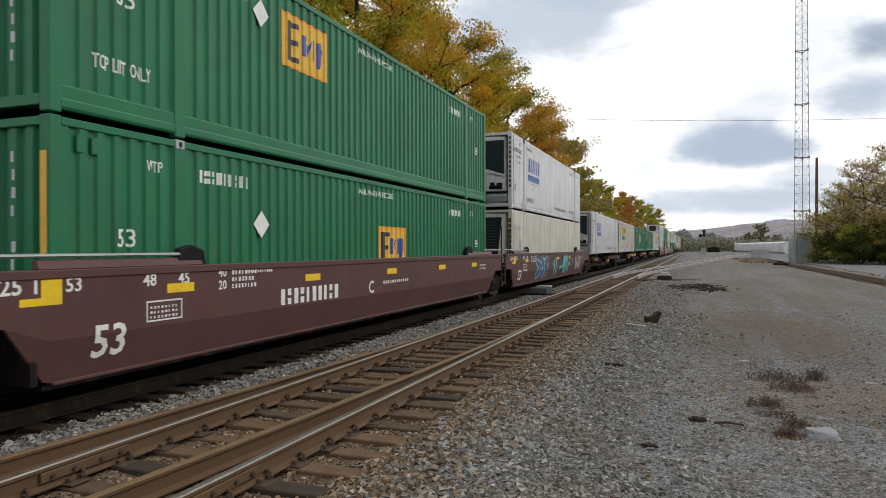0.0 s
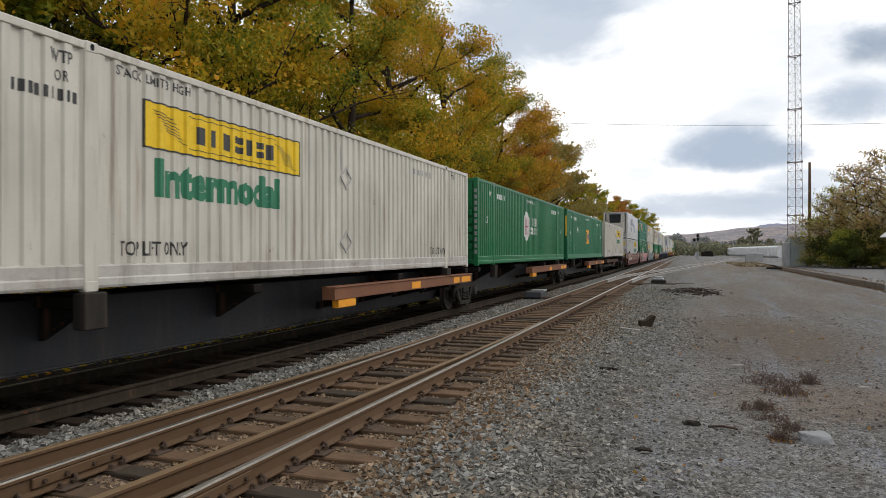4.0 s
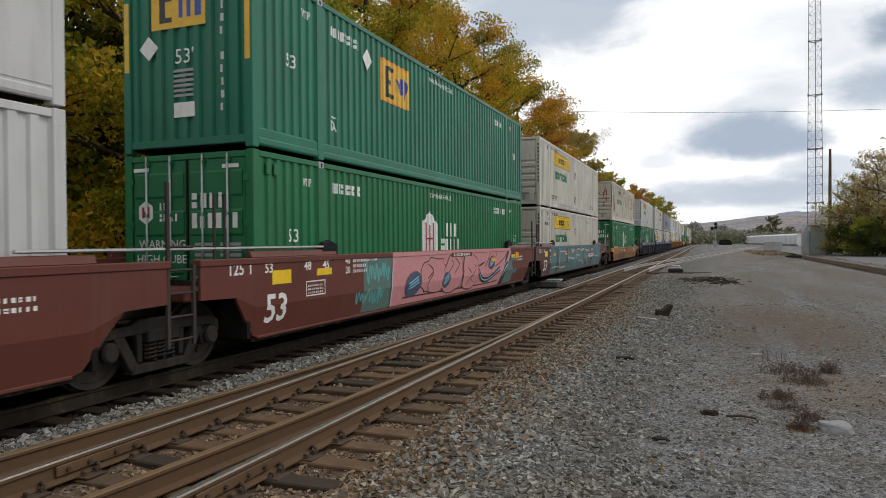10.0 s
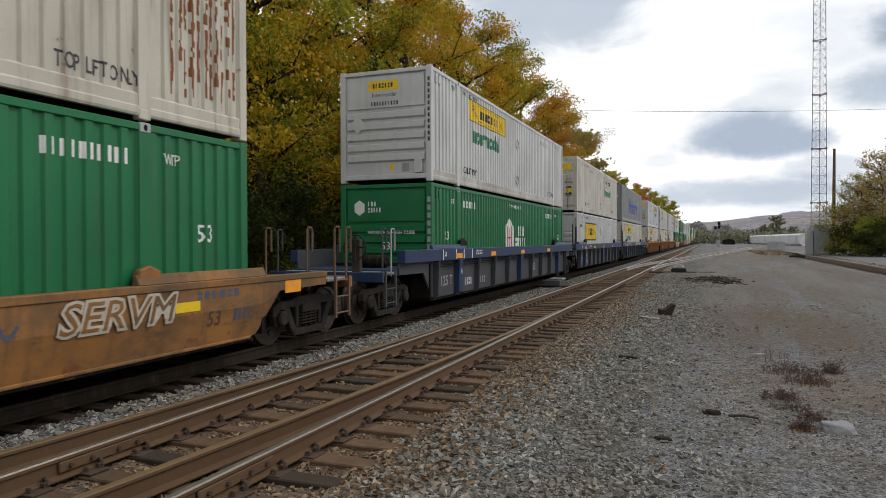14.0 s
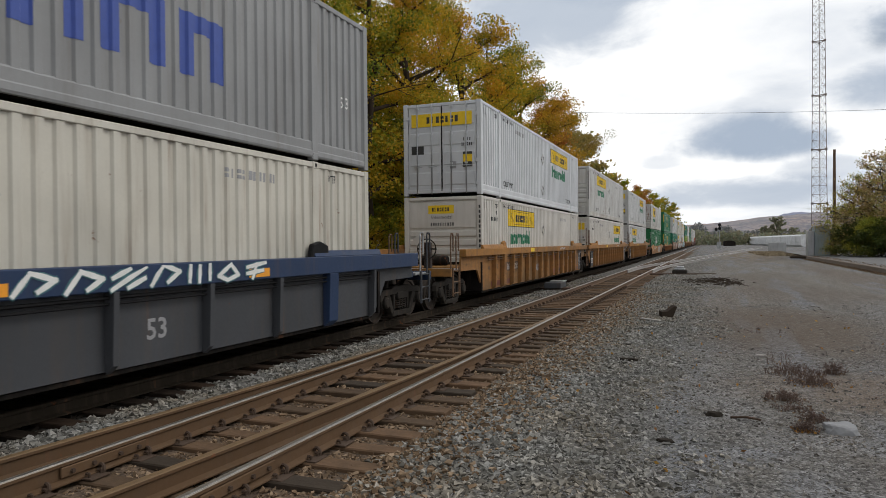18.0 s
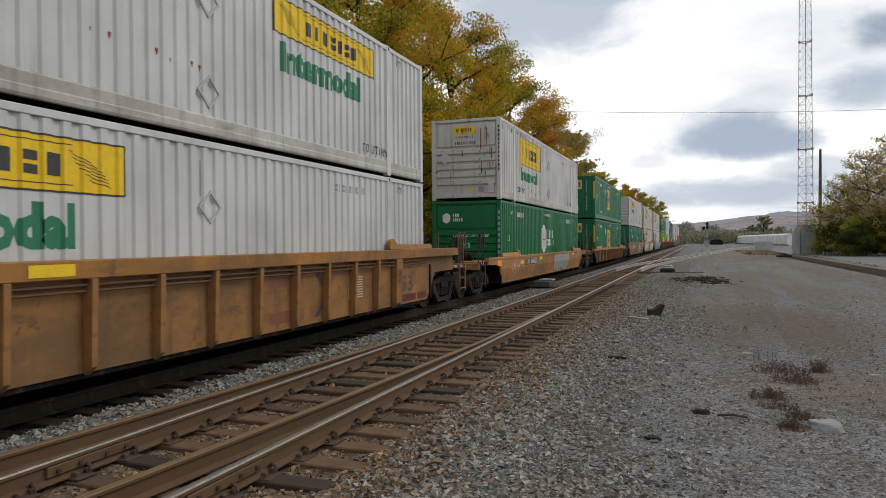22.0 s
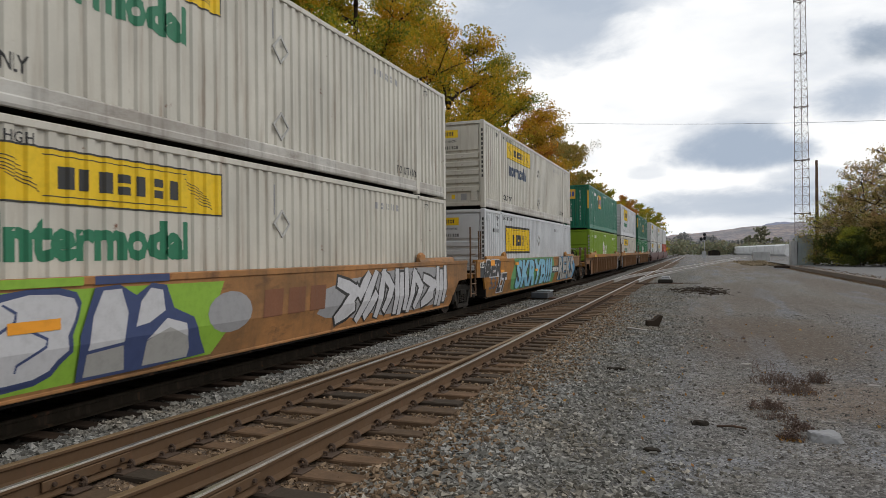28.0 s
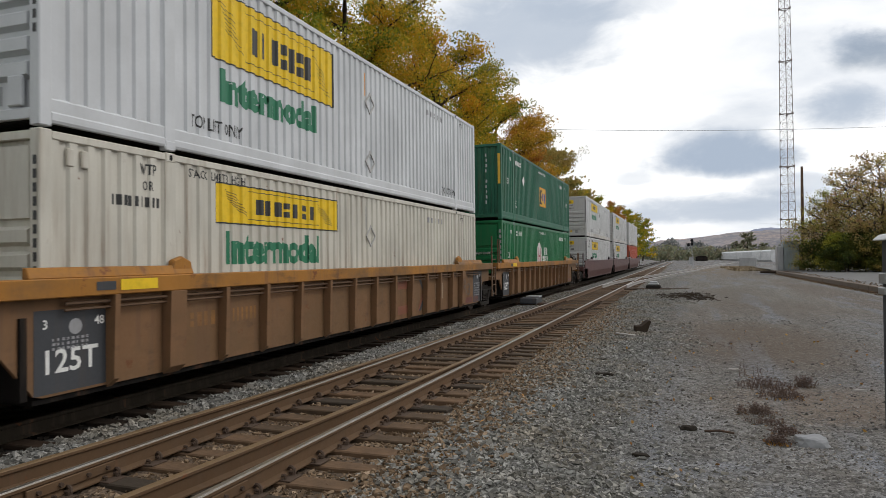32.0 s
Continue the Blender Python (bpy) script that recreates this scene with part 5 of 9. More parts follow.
        if d < 0:
            part("brake_reservoir", cached("reservoir", lambda: Form().turned([(-0.45, 0.02), (-0.45, 0.11), (-0.40, 0.15), (0.40, 0.15), (0.45, 0.11), (0.45, 0.02)], 0, 0, 16).mesh("brake_reservoir")), SPINE, o, m=pose(0.2, y - 1.2, 1.27))
            wheel = part("hand_brake_wheel", cached("hand_brake", lambda: Form().tube([(0.62 + 0.27 * math.cos(q), 0.0, 1.62 + 0.27 * math.sin(q)) for q in np.linspace(0, 6.283, 19)], 0.018, 6).box(0.60, 0.64, -0.02, 0.02, 1.36, 1.88).box(0.36, 0.88, -0.02, 0.02, 1.60, 1.64).mesh("hand_brake_wheel")), STEEL_D, o, "dark spoked hand brake wheel", pose(0, y - 2.72, 0))
            part("brake_post", cached("brake_post", lambda: Form().box(0.52, 0.72, 0.03, 0.16, 1.05, 1.80).mesh("brake_post", 0.015)), LADDER_DARK, wheel)
            part("brake_hose", cached("hose", lambda: Form().tube([(0.45, 0, 0.85), (0.5, -0.15, 0.55), (0.48, -0.3, 0.42), (0.4, -0.45, 0.5), (0.34, -0.5, 0.75)], 0.024, 6).mesh("brake_hose")), BLACK, o, m=pose(0, y - 2.9, 0))

    # films on the side that faces the road
    def place(self, lift):
        return lambda a, b: Vector(((1.345 if self.ribs else 1.435 - max(0.0, 0.80 - b) * 0.22) + lift, a, b))

    def mark(self, key, vf, a, b, mat, name="marking", label="", lift=0.004):
        v, f = moved(vf, a, b)
        me = car_film(("car", self.ribs, key, round(a, 3), round(b, 3), round(lift, 4)), v, f, self.place(lift), 0.80)
        return strokes(part(name, me, mat, self.ob, label), f)

    def word(self, text, a, b, size, mat, bold=0.018, wide=None):
        vf = letters(text, size, bold)
        return self.mark((text, size, bold, wide), fitted(vf, wide) if wide else vf, a, b, mat, "lettering")

    def bars(self, n, a, b, w, h, mat, seed=1):
        return self.mark(("bars", n, w, h, seed), blocks(n, w, h, seed), a, b, mat, "marking")

    def stripe(self, a, b, mat=None, w=0.55, h=0.13):
        x = 0.162 if self.ribs and b > self.top - 0.3 else 0.026 if b > self.top - 0.1 else 0.004
        return self.mark(("stripe", w, h), rects([(0, w, 0, h)]), a, b, mat or D_ORANGE, "reflector", "yellow reflective stripe", x)

    def tag(self, seed, a0, a1, b0, b1, fill, rim, n, back=None, lean=0.15, up=0.0):
        """Sprayed shapes: a row of rounded strokes with dark rims."""
        r = random.Random(seed)
        w = (a1 - a0) / n
        if back:
            pts = []
            k = 26
            for i in range(k):
                q = 2 * math.pi * i / k
                e = 1 + 0.13 * math.sin(3 * q + seed) + r.uniform(-0.07, 0.07)
                pts.append(((a0 + a1) / 2 + (a1 - a0) * 0.53 * e * math.copysign(abs(math.cos(q)) ** 0.6, math.cos(q)), (b0 + b1) / 2 + (b1 - b0) * 0.5 * min(1.02, e) * math.copysign(abs(math.sin(q)) ** 0.6, math.sin(q))))
            pts = [(p, max(0.37, min(self.top - 0.12, q))) for p, q in pts]
            self.mark(("back", seed), polys([pts]), 0, 0, back, "spray_paint", "sprayed background colour", 0.003)
        # angular strokes, each a rim and a filling
        shapes = ([(0.1, 0.0, 0.3, 1.0), (0.3, 1.0, 0.9, 0.6), (0.9, 0.6, 0.6, 0.1)],
                  [(0.2, 0.05, 0.1, 0.95), (0.55, 0.0, 0.45, 0.85), (0.92, 0.1, 0.8, 1.0)],
                  [(0.1, 0.3, 0.5, 1.0), (0.5, 1.0, 0.9, 0.3), (0.9, 0.3, 0.5, 0.0), (0.5, 0.0, 0.1, 0.3)],
                  [(0.1, 0.7, 0.9, 0.95), (0.5, 0.85, 0.45, 0.0), (0.15, 0.3, 0.85, 0.45)],
                  [(0.1, 0.0, 0.9, 1.0), (0.05, 0.55, 0.45, 0.95), (0.55, 0.05, 0.95, 0.45)],
                  [(0.05, 0.8, 0.95, 0.6), (0.95, 0.6, 0.1, 0.1), (0.2, 0.1, 0.8, 0.25)])
        h = b1 - b0
        th = min(w * 0.15, h * 0.125)
        for i in range(n):
            x0, z0 = a0 + i * w + 0.06 * w, b0 + r.uniform(0.02, 0.10) * h
            hh = h * r.uniform(0.80, 0.94)
            strokes = r.choice(shapes)
            for k2, (m2, t2) in enumerate(((rim, th * 1.5), (fill, th))):
                for j, (p, q, u, v) in enumerate(strokes):
                    ends = [(x0 + w * 0.88 * (e + lean * f), z0 + hh * f) for e, f in ((p, q), (u, v))]
                    d = (Vector(ends[1]) - Vector(ends[0])).normalized() * (t2 * 0.85)
                    mid = [(ends[0][0] - d.x, ends[0][1] - d.y), (ends[0][0] * 0.5 + ends[1][0] * 0.5 + r.uniform(-0.03, 0.03) * (1 - k2), ends[0][1] * 0.5 + ends[1][1] * 0.5), (ends[1][0] + d.x, ends[1][1] + d.y)]
                    self.mark(("stroke", seed, i, j, k2), polys([ribbon(mid, t2, 0.37, self.top - (0.11 if not up else 0.02))]), 0, 0, m2, "spray_paint", "", up + 0.0045 + 0.0006 * j + 0.0003 * (i % 2) + 0.0045 * k2)

    def sprayed(self, text, a0, a1, b0, b1, fill, rim, lean=0.18, bold=0.05, edge=0.05):
        """Sprayed letters: a filling over a broader rim, leaning to the right."""
        for k, (mat, fat) in enumerate(((rim, bold + edge), (fill, bold))):
            v, f = letters(text, 1.0, fat)
            lo, hi = min(p for p, q in v), max(p for p, q in v)
            zl, zh = min(q for p, q in v), max(q for p, q in v)
            g = 0.035 * (1 - k)
            out = []
            for p, q in v:
                z = (q - zl) / (zh - zl)
                out.append((a0 - g + (a1 - a0 + 2 * g) * (p - lo) / (hi - lo) + lean * (z - 0.5) * (b1 - b0), b0 - g + (b1 - b0 + 2 * g) * z))
            self.mark(("sprayed", text, k), (out, f), 0, 0, mat, "lettering", "sprayed lettering" if k else "sprayed outline of lettering", 0.025 + 0.003 * k)

    def stroke(self, key, pts, t, mat, lift):
        """One sprayed line, rounded through its points."""
        if len(pts) > 2:
            p = [pts[0]] + list(pts) + [pts[-1]]
            smooth = []
            for i in range(1, len(p) - 2):
                for q in (0.0, 0.25, 0.5, 0.75):
                    smooth.append(tuple(0.5 * (2 * p[i][k] + (p[i + 1][k] - p[i - 1][k]) * q + (2 * p[i - 1][k] - 5 * p[i][k] + 4 * p[i + 1][k] - p[i + 2][k]) * q * q + (3 * p[i][k] - p[i - 1][k] - 3 * p[i + 1][k] + p[i + 2][k]) * q ** 3) for k in (0, 1)))
            pts = smooth + [pts[-1]]
        return self.mark(("line", key), polys([ribbon(pts, t, 0.37, self.top - 0.105)]), 0, 0, mat, "spray_paint", "", lift)

    def over_chord(self, key, a0, a1, mat):
        """Spray that runs up over the top chord."""
        return self.mark(("overchord", key), rects([(a0, a1, self.top - 0.098, self.top - 0.004)]), 0, 0, mat, "spray_paint", "", 0.023)

    def bubbles(self, seed, a0, a1, b0, b1, n, fill, line, halo):
        """Rounded sprayed letters: pale halo, dark line, flat filling."""
        r = random.Random(seed)
        w = (a1 - a0) / n
        for i in range(n):
            cx, cz = a0 + (i + 0.5) * w, (b0 + b1) / 2
            wob = [1 + r.uniform(-0.10, 0.10) for _ in range(20)]
            ph = r.uniform(0, 6)
            for k, (mat, g) in enumerate(((halo, 0.075), (line, 0.028), (fill, 0.0))):
                pts = []
                for j in range(20):
                    q = 2 * math.pi * j / 20
                    e = wob[j] * (1 + 0.10 * math.sin(2 * q + ph) + 0.07 * math.sin(3 * q + 2 * ph))
                    ca, sa = math.cos(q), math.sin(q)
                    pa = cx + (w * 0.54 * e + g) * math.copysign(abs(ca) ** 0.75, ca) + 0.12 * (b1 - b0) * sa
                    pb = cz + ((b1 - b0) * 0.47 * min(1.08, e) + g) * math.copysign(abs(sa) ** 0.75, sa)
                    pts.append((pa, max(0.37, min(self.top - 0.11, pb))))
                self.mark(("bubble", seed, i, k), polys([pts]), 0, 0, mat, "spray_paint", "", 0.004 + 0.001 * i if k == 0 else 0.012 + 0.0035 * i + 0.0018 * k)
            for j in range(2):
                x, z, h = cx + r.uniform(-0.2, 0.2) * w, cz + r.uniform(-0.15, 0.25) * (b1 - b0), (b1 - b0) * r.uniform(0.16, 0.3)
                mid = [(x + 0.14 * w * math.sin(3 * q + j), z + h * q) for q in np.linspace(-1, 1, 7)]
                self.mark(("bubline", seed, i, j), polys([ribbon(mid, 0.016, 0.38, self.top - 0.12)]), 0, 0, line, "spray_paint", "", 0.018 + 0.0035 * i + 0.0005 * j)

    def scribble(self, seed, a0, a1, b0, b1, mat, loops=7, t=0.022, up=0.006):
        """A sprayed scrawl: tall uneven strokes joined by loops."""
        r = random.Random(seed)
        knots, n = [], loops * 3
        for i in range(n + 1):
            a = a0 + (a1 - a0) * (i / n) + r.uniform(-0.55, 0.45) * (a1 - a0) / n
            hi = i % 2 == 0
            knots.append((a, (b0 + b1) / 2 + (b1 - b0) * (0.5 if hi else -0.5) * r.uniform(0.25, 1.0)))
            if r.random() < 0.35:
                knots.append((a + r.uniform(0.2, 0.5) * (a1 - a0) / n, (b0 + b1) / 2 + (b1 - b0) * r.uniform(-0.3, 0.3)))
        p, pts = [knots[0]] + knots + [knots[-1]], []
        for i in range(1, len(p) - 2):
            for q in (0.0, 0.17, 0.33, 0.5, 0.67, 0.83):
                pts.append(tuple(0.5 * (2 * p[i][k] + (p[i + 1][k] - p[i - 1][k]) * q + (2 * p[i - 1][k] - 5 * p[i][k] + 4 * p[i + 1][k] - p[i + 2][k]) * q * q + (3 * p[i][k] - p[i - 1][k] - 3 * p[i + 1][k] + p[i + 2][k]) * q ** 3) for k in (0, 1)))
        v, f = [], []
        for i, p in enumerate(pts):
            d = Vector(pts[min(i + 1, len(pts) - 1)]) - Vector(pts[max(i - 1, 0)])
            d = Vector((-d.y, d.x)).normalized() * t
            v += [(p[0] + d.x, p[1] + d.y), (p[0] - d.x, p[1] - d.y)]
        f = [(2 * i, 2 * i + 1, 2 * i + 3, 2 * i + 2) for i in range(len(pts) - 1)]
        self.mark(("scrawl", seed), (v, f), 0, 0, mat, "spray_paint", "sprayed scrawl", up)


def ribbon(mid, t, lo, hi):
    left, right = [], []
    for i, p in enumerate(mid):
        d = Vector(mid[min(i + 1, len(mid) - 1)]) - Vector(mid[max(i - 1, 0)])
        d = Vector((-d.y, d.x)).normalized() * t * (0.75 if i in (0, len(mid) - 1) else 1.0)
        left.append((p[0] + d.x, min(hi, max(lo, p[1] + d.y))))
        right.append((p[0] - d.x, min(hi, max(lo, p[1] - d.y))))
    return left[::-1] + right


def car_film(key, v, f, place, crease):
    def build():
        bm = bmesh.new()
        vs = [bm.verts.new((a, b, 0)) for a, b in v]
        for q in f:
            try:
                bm.faces.new([vs[i] for i in q])
            except ValueError:
                pass
        bmesh.ops.bisect_plane(bm, geom=bm.verts[:] + bm.edges[:] + bm.faces[:], plane_co=(0, crease, 0), plane_no=(0, 1, 0))
        bmesh.ops.triangulate(bm, faces=bm.faces[:])
        for q in bm.verts:
            q.co = place(q.co.x, q.co.y)
        me = bpy.data.meshes.new("film")
        bm.to_mesh(me)
        bm.free()
        me.materials.append(None)
        return me
    return cached(key, build)


def ladder(x, y0, y1, z0, z1, rungs):
    f = Form()
    for y in (y0, y1):
        f.box(x - 0.02, x + 0.02, y - 0.025, y + 0.025, z0, z1 if y == y0 else min(z1, 1.5))
    for i in range(rungs):
        z = z0 + 0.08 + i * 0.3
        f.tube([(x, y0, z), (x, y1, z)], 0.016, 6)
    return f.mesh("ladder")


def coupler():
    f = Form()
    f.box(-0.09, 0.09, -0.1, 0.42, 0.78, 0.94)
    f.prism([(-0.16, 0.36), (0.2, 0.36), (0.22, 0.52), (0.06, 0.58), (-0.02, 0.5), (-0.16, 0.6)], 0.72, 0.99, 2)
    return f.mesh("coupler", 0.02)


def spine_car(s, near, far, beam):
    """A skeleton car: a deep middle sill, arms for the container and shelf beams at one end."""
    o = thing("spine_car", "dark skeleton railcar carrying one container", "railcar", "cars of the train")
    part("centre_sill", cached(("sill", near, far), lambda: Form().prism([(-0.2, 1.22), (-0.2, 0.80), (0.9, 0.36), (15.2, 0.36), (16.3, 0.80), (16.3, 1.22)], -0.52, 0.52).box(-0.58, 0.58, 0.8, 15.3, 0.35, 0.39).mesh("centre_sill", 0.015)), SILL_DARK, o, "deep blue-black centre sill")
    for y in (0.15, 1.98, 5.2, 10.9, 14.17, 16.0):
        part("cross_arm", cached("cross_arm", lambda: Form().prism([(-1.30, 1.12), (1.30, 1.12), (1.30, 1.26), (-1.30, 1.26)], -0.12, 0.12, 1).prism([(-1.25, 1.12), (1.25, 1.12), (0.36, 0.62), (-0.36, 0.62)], -0.05, 0.05, 1).mesh("cross_arm", 0.012)), SPINE, o, m=pose(0, y, 0))
    for y in (1.98, 14.17):
        for sx in (1, -1):
            part("pedestal", cached("pedestal", lambda: Form().box(-0.10, 0.10, -0.16, 0.16, 0.88, 1.31).mesh("pedestal", 0.015)), STEEL_D, o, m=pose(sx * 1.27, y, 0))
    spans = {45.82: ((-0.2, 2.0), (7.4, 16.0)), 115.93: ((-0.2, 8.7),)}.get(s, ((7.4, 16.0),))
    for y0, y1 in spans:
        for sx in (1, -1):
            b = part("shelf_beam", cached(("shelf", sx, y0, y1), lambda: Form().box(*sorted((sx * 1.18, sx * 1.46)), y0, y1, 0.85, 1.09).box(*sorted((sx * 1.16, sx * 1.49)), y0, y1, 1.085, 1.105).mesh("shelf_beam", 0.012)), beam, o, "rust-brown side beam")
            marks = ((0.14, 1.1),) if y0 < 0 and y1 > 3 else ((0.25, 1.95),) if y0 < 0 else ((11.2, 11.75), (14.3, 14.8), (15.0, 15.85))
            for a, c in marks:
                part("beam_mark", cached(("beam_mark", sx, a), lambda: Form().box(*sorted((sx * 1.462, sx * 1.468)), a, c, 0.88, 1.04).mesh("beam_mark")), D_ORANGE if beam is not DARKBEAM else RUSTBEAM, b, "orange painted stretch")
            if y1 > 10:
                part("beam_hanger", cached(("beam_hanger", sx), lambda: Form().box(*sorted((sx * 1.30, sx * 1.45)), 7.57, 8.29, 0.69, 0.85).mesh("beam_hanger", 0.012)), D_ORANGE, b, "orange painted hanger")
            for a in np.arange(y0 + 1.0, y1 - 0.4, 1.9):
                part("beam_strut", cached(("beam_strut", sx), lambda: Form().prism([(sx * 0.34, 0.55), (sx * 0.34, 0.72), (sx * 1.30, 0.86), (sx * 1.42, 0.86), (sx * 1.42, 0.80)], -0.09, 0.09, 1).mesh("beam_strut", 0.01)), SPINE, b, m=pose(0, float(a), 0))
    if s == 45.82:
        part("valve_gear", cached("valve_gear", lambda: Form().box(0.75, 1.1, -0.2, 0.25, 0.62, 0.86).tube([(1.05, -0.9, 0.70), (1.1, 0.0, 0.74), (1.05, 0.8, 0.66)], 0.03, 6).tube([(1.1, -0.5, 0.9), (1.1, -0.4, 0.62), (1.1, 0.4, 0.62)], 0.022, 6).turned([(0.9, 0.02), (0.9, 0.16), (1.15, 0.16), (1.15, 0.02)], 0.5, 0.72, 12).mesh("valve_gear", 0.008)), STEEL_D, o, "brake valve and pipes", pose(0, 5.6, 0))
    if s == 115.93:
        part("brake_reservoir", cached("reservoir_s", lambda: Form().turned([(-0.4, 0.02), (-0.4, 0.15), (-0.35, 0.2), (0.35, 0.2), (0.4, 0.15), (0.4, 0.02)], 0, 0, 16).mesh("brake_reservoir")), RUSTBEAM, o, "reddish air reservoir", pose(0.85, 9.6, 0.72, 0, 0, 90))
    y = -0.62 if near == "joint" else -0.95
    truck(o, y, s)
    if near != "joint":
        part("coupler", cached("coupler", coupler), STEEL_D, o, "cast steel coupler", pose(0, -2.1, 0, 0, 0, 180))
        part("draft_sill", cached("draft_s", lambda: Form().box(-0.26, 0.26, -2.2, -0.1, 0.66, 1.0).mesh("draft_sill", 0.02)), STEEL_D, o)
        part("end_ladder", cached("spine_ladder", lambda: ladder(1.36, -0.22, 0.22, 0.4, 2.1, 4)), STEEL_D, o, "steel end ladder", pose(0, -1.9, 0))
        part("end_platform", cached("plat_s", lambda: Form().box(-1.35, 1.35, -2.2, -1.55, 1.0, 1.06).mesh("end_platform", 0.01)), STEEL_D, o)
    if far == "coupler":
        truck(o, LONG + 0.6, s)
        part("coupler", cached("coupler", coupler), STEEL_D, o, "cast steel coupler", pose(0, LONG + 1.75, 0))
        part("draft_sill", cached("draft_f", lambda: Form().box(-0.26, 0.26, LONG, LONG + 1.9, 0.66, 1.0).mesh("draft_sill", 0.02)), STEEL_D, o)
        part("end_ladder", cached("spine_ladder", lambda: None), STEEL_D, o, "steel end ladder", pose(0, LONG + 1.6, 0))
        part("end_platform", cached("plat_f", lambda: Form().box(-1.35, 1.35, LONG + 0.9, LONG + 1.8, 1.0, 1.06).mesh("end_platform", 0.01)), STEEL_D, o)
    return o


TRAIN_X = -7.785
MOVERS = []     # (thing, place along the train, height)


def loaded(s, lower, upper=None, floor=0.335):
    MOVERS.append((lower, s, floor))
    if upper:
        MOVERS.append((upper, s, floor + HIGH + 0.03))


def well(s, kind, near, far, pa, pb, label):
    c = Car(kind, pa, pb, label, near, far, s)
    MOVERS.append((c.ob, s, 0.0))
    return c


def stencils(c, mat=None, big=None, at=-0.18, size=0.52):
    """The usual stencils near a car's end."""
    mat = mat or D_WHITE
    z = c.top - 0.24 if not c.ribs else c.top - 0.50
    c.word("53", at + 0.25, z, 0.22, mat)
    c.word("48", at + 1.35, z, 0.22, mat)
    c.word("45", at + 1.95, z, 0.22, mat)
    c.word("40", at + 2.75, z + 0.06, 0.18, mat)
    c.word("20", at + 2.75, z - 0.12, 0.18, mat)
    c.bars(8, at + 3.05, z + 0.08, 0.62, 0.06, mat, 3)
    c.bars(7, at + 3.05, z - 0.02, 0.55, 0.06, mat, 4)
    c.bars(8, at + 3.05, z - 0.12, 0.6, 0.06, mat, 5)
    if big:
        c.word(big, at + (0.6 if size < 0.6 else 0.26), 0.54, size, mat)
    c.word("125 T", -0.8, 1.31, 0.25, mat)
    if size < 0.6:
        c.mark("yl", rects([(-0.46, 0.03, 1.18, 1.26), (-0.22, 0.03, 1.26, 1.52)]), 0, 0, D_YELLOW, "reflector", "yellow reflective patch")
    else:
        c.mark("yp", rects([(0.26, 0.78, 1.12, 1.34)]), 0, 0, D_YELLOW, "reflector", "yellow reflective patch")
    for a in (1.57, 4.86, 8.2, 11.4, 14.2):
        c.mark("st", rects([(0, 0.5, 0, 0.12)]), a, 1.2, D_YELLOW, "reflector", "yellow reflective stripe")
    c.mark("frame_r", rects([(0, 0.62, 0, 0.02), (0, 0.62, 0.24, 0.26), (0, 0.02, 0.02, 0.24), (0.6, 0.62, 0.02, 0.24)]), 1.22, 0.86, mat, "stencil_frame")
    for i in range(3):
        c.bars(8, 1.28, 0.90 + 0.06 * i, 0.5, 0.03, mat, i)
    c.bars(12, 3.2, 1.40, 0.7, 0.04, mat, 9)
    c.bars(9, 15.0, 1.2, 0.7, 0.05, mat, 10)
    c.bars(9, 15.0, 1.1, 0.7, 0.05, mat, 11)


# ---------------------------------------------------------------- ground and track
GROUND_Z = -0.16


def yard_patch(nt, cx, cy, rx, ry, ragged):
    """A patch of its own outline on the yard, for soil and for darkened stone gaps."""
    tc = nt.nodes.new("ShaderNodeTexCoord")
    mp = nt.nodes.new("ShaderNodeMapping")
    mp.inputs["Location"].default_value = (-cx / rx, -cy / ry, 0)
    mp.inputs["Scale"].default_value = (1 / rx, 1 / ry, 0)
    nt.links.new(tc.outputs["Object"], mp.inputs[0])
    ln = nt.nodes.new("ShaderNodeVectorMath")
    ln.operation = "LENGTH"
    nt.links.new(mp.outputs[0], ln.inputs[0])
    off = nt.nodes.new("ShaderNodeMath")
    off.operation = "MULTIPLY_ADD"
    nt.links.new(ragged, off.inputs[0])
    off.inputs[1].default_value = 1.6
    nt.links.new(ln.outputs["Value"], off.inputs[2])
    return n_range(nt, off.outputs[0], 2.0, 1.35)


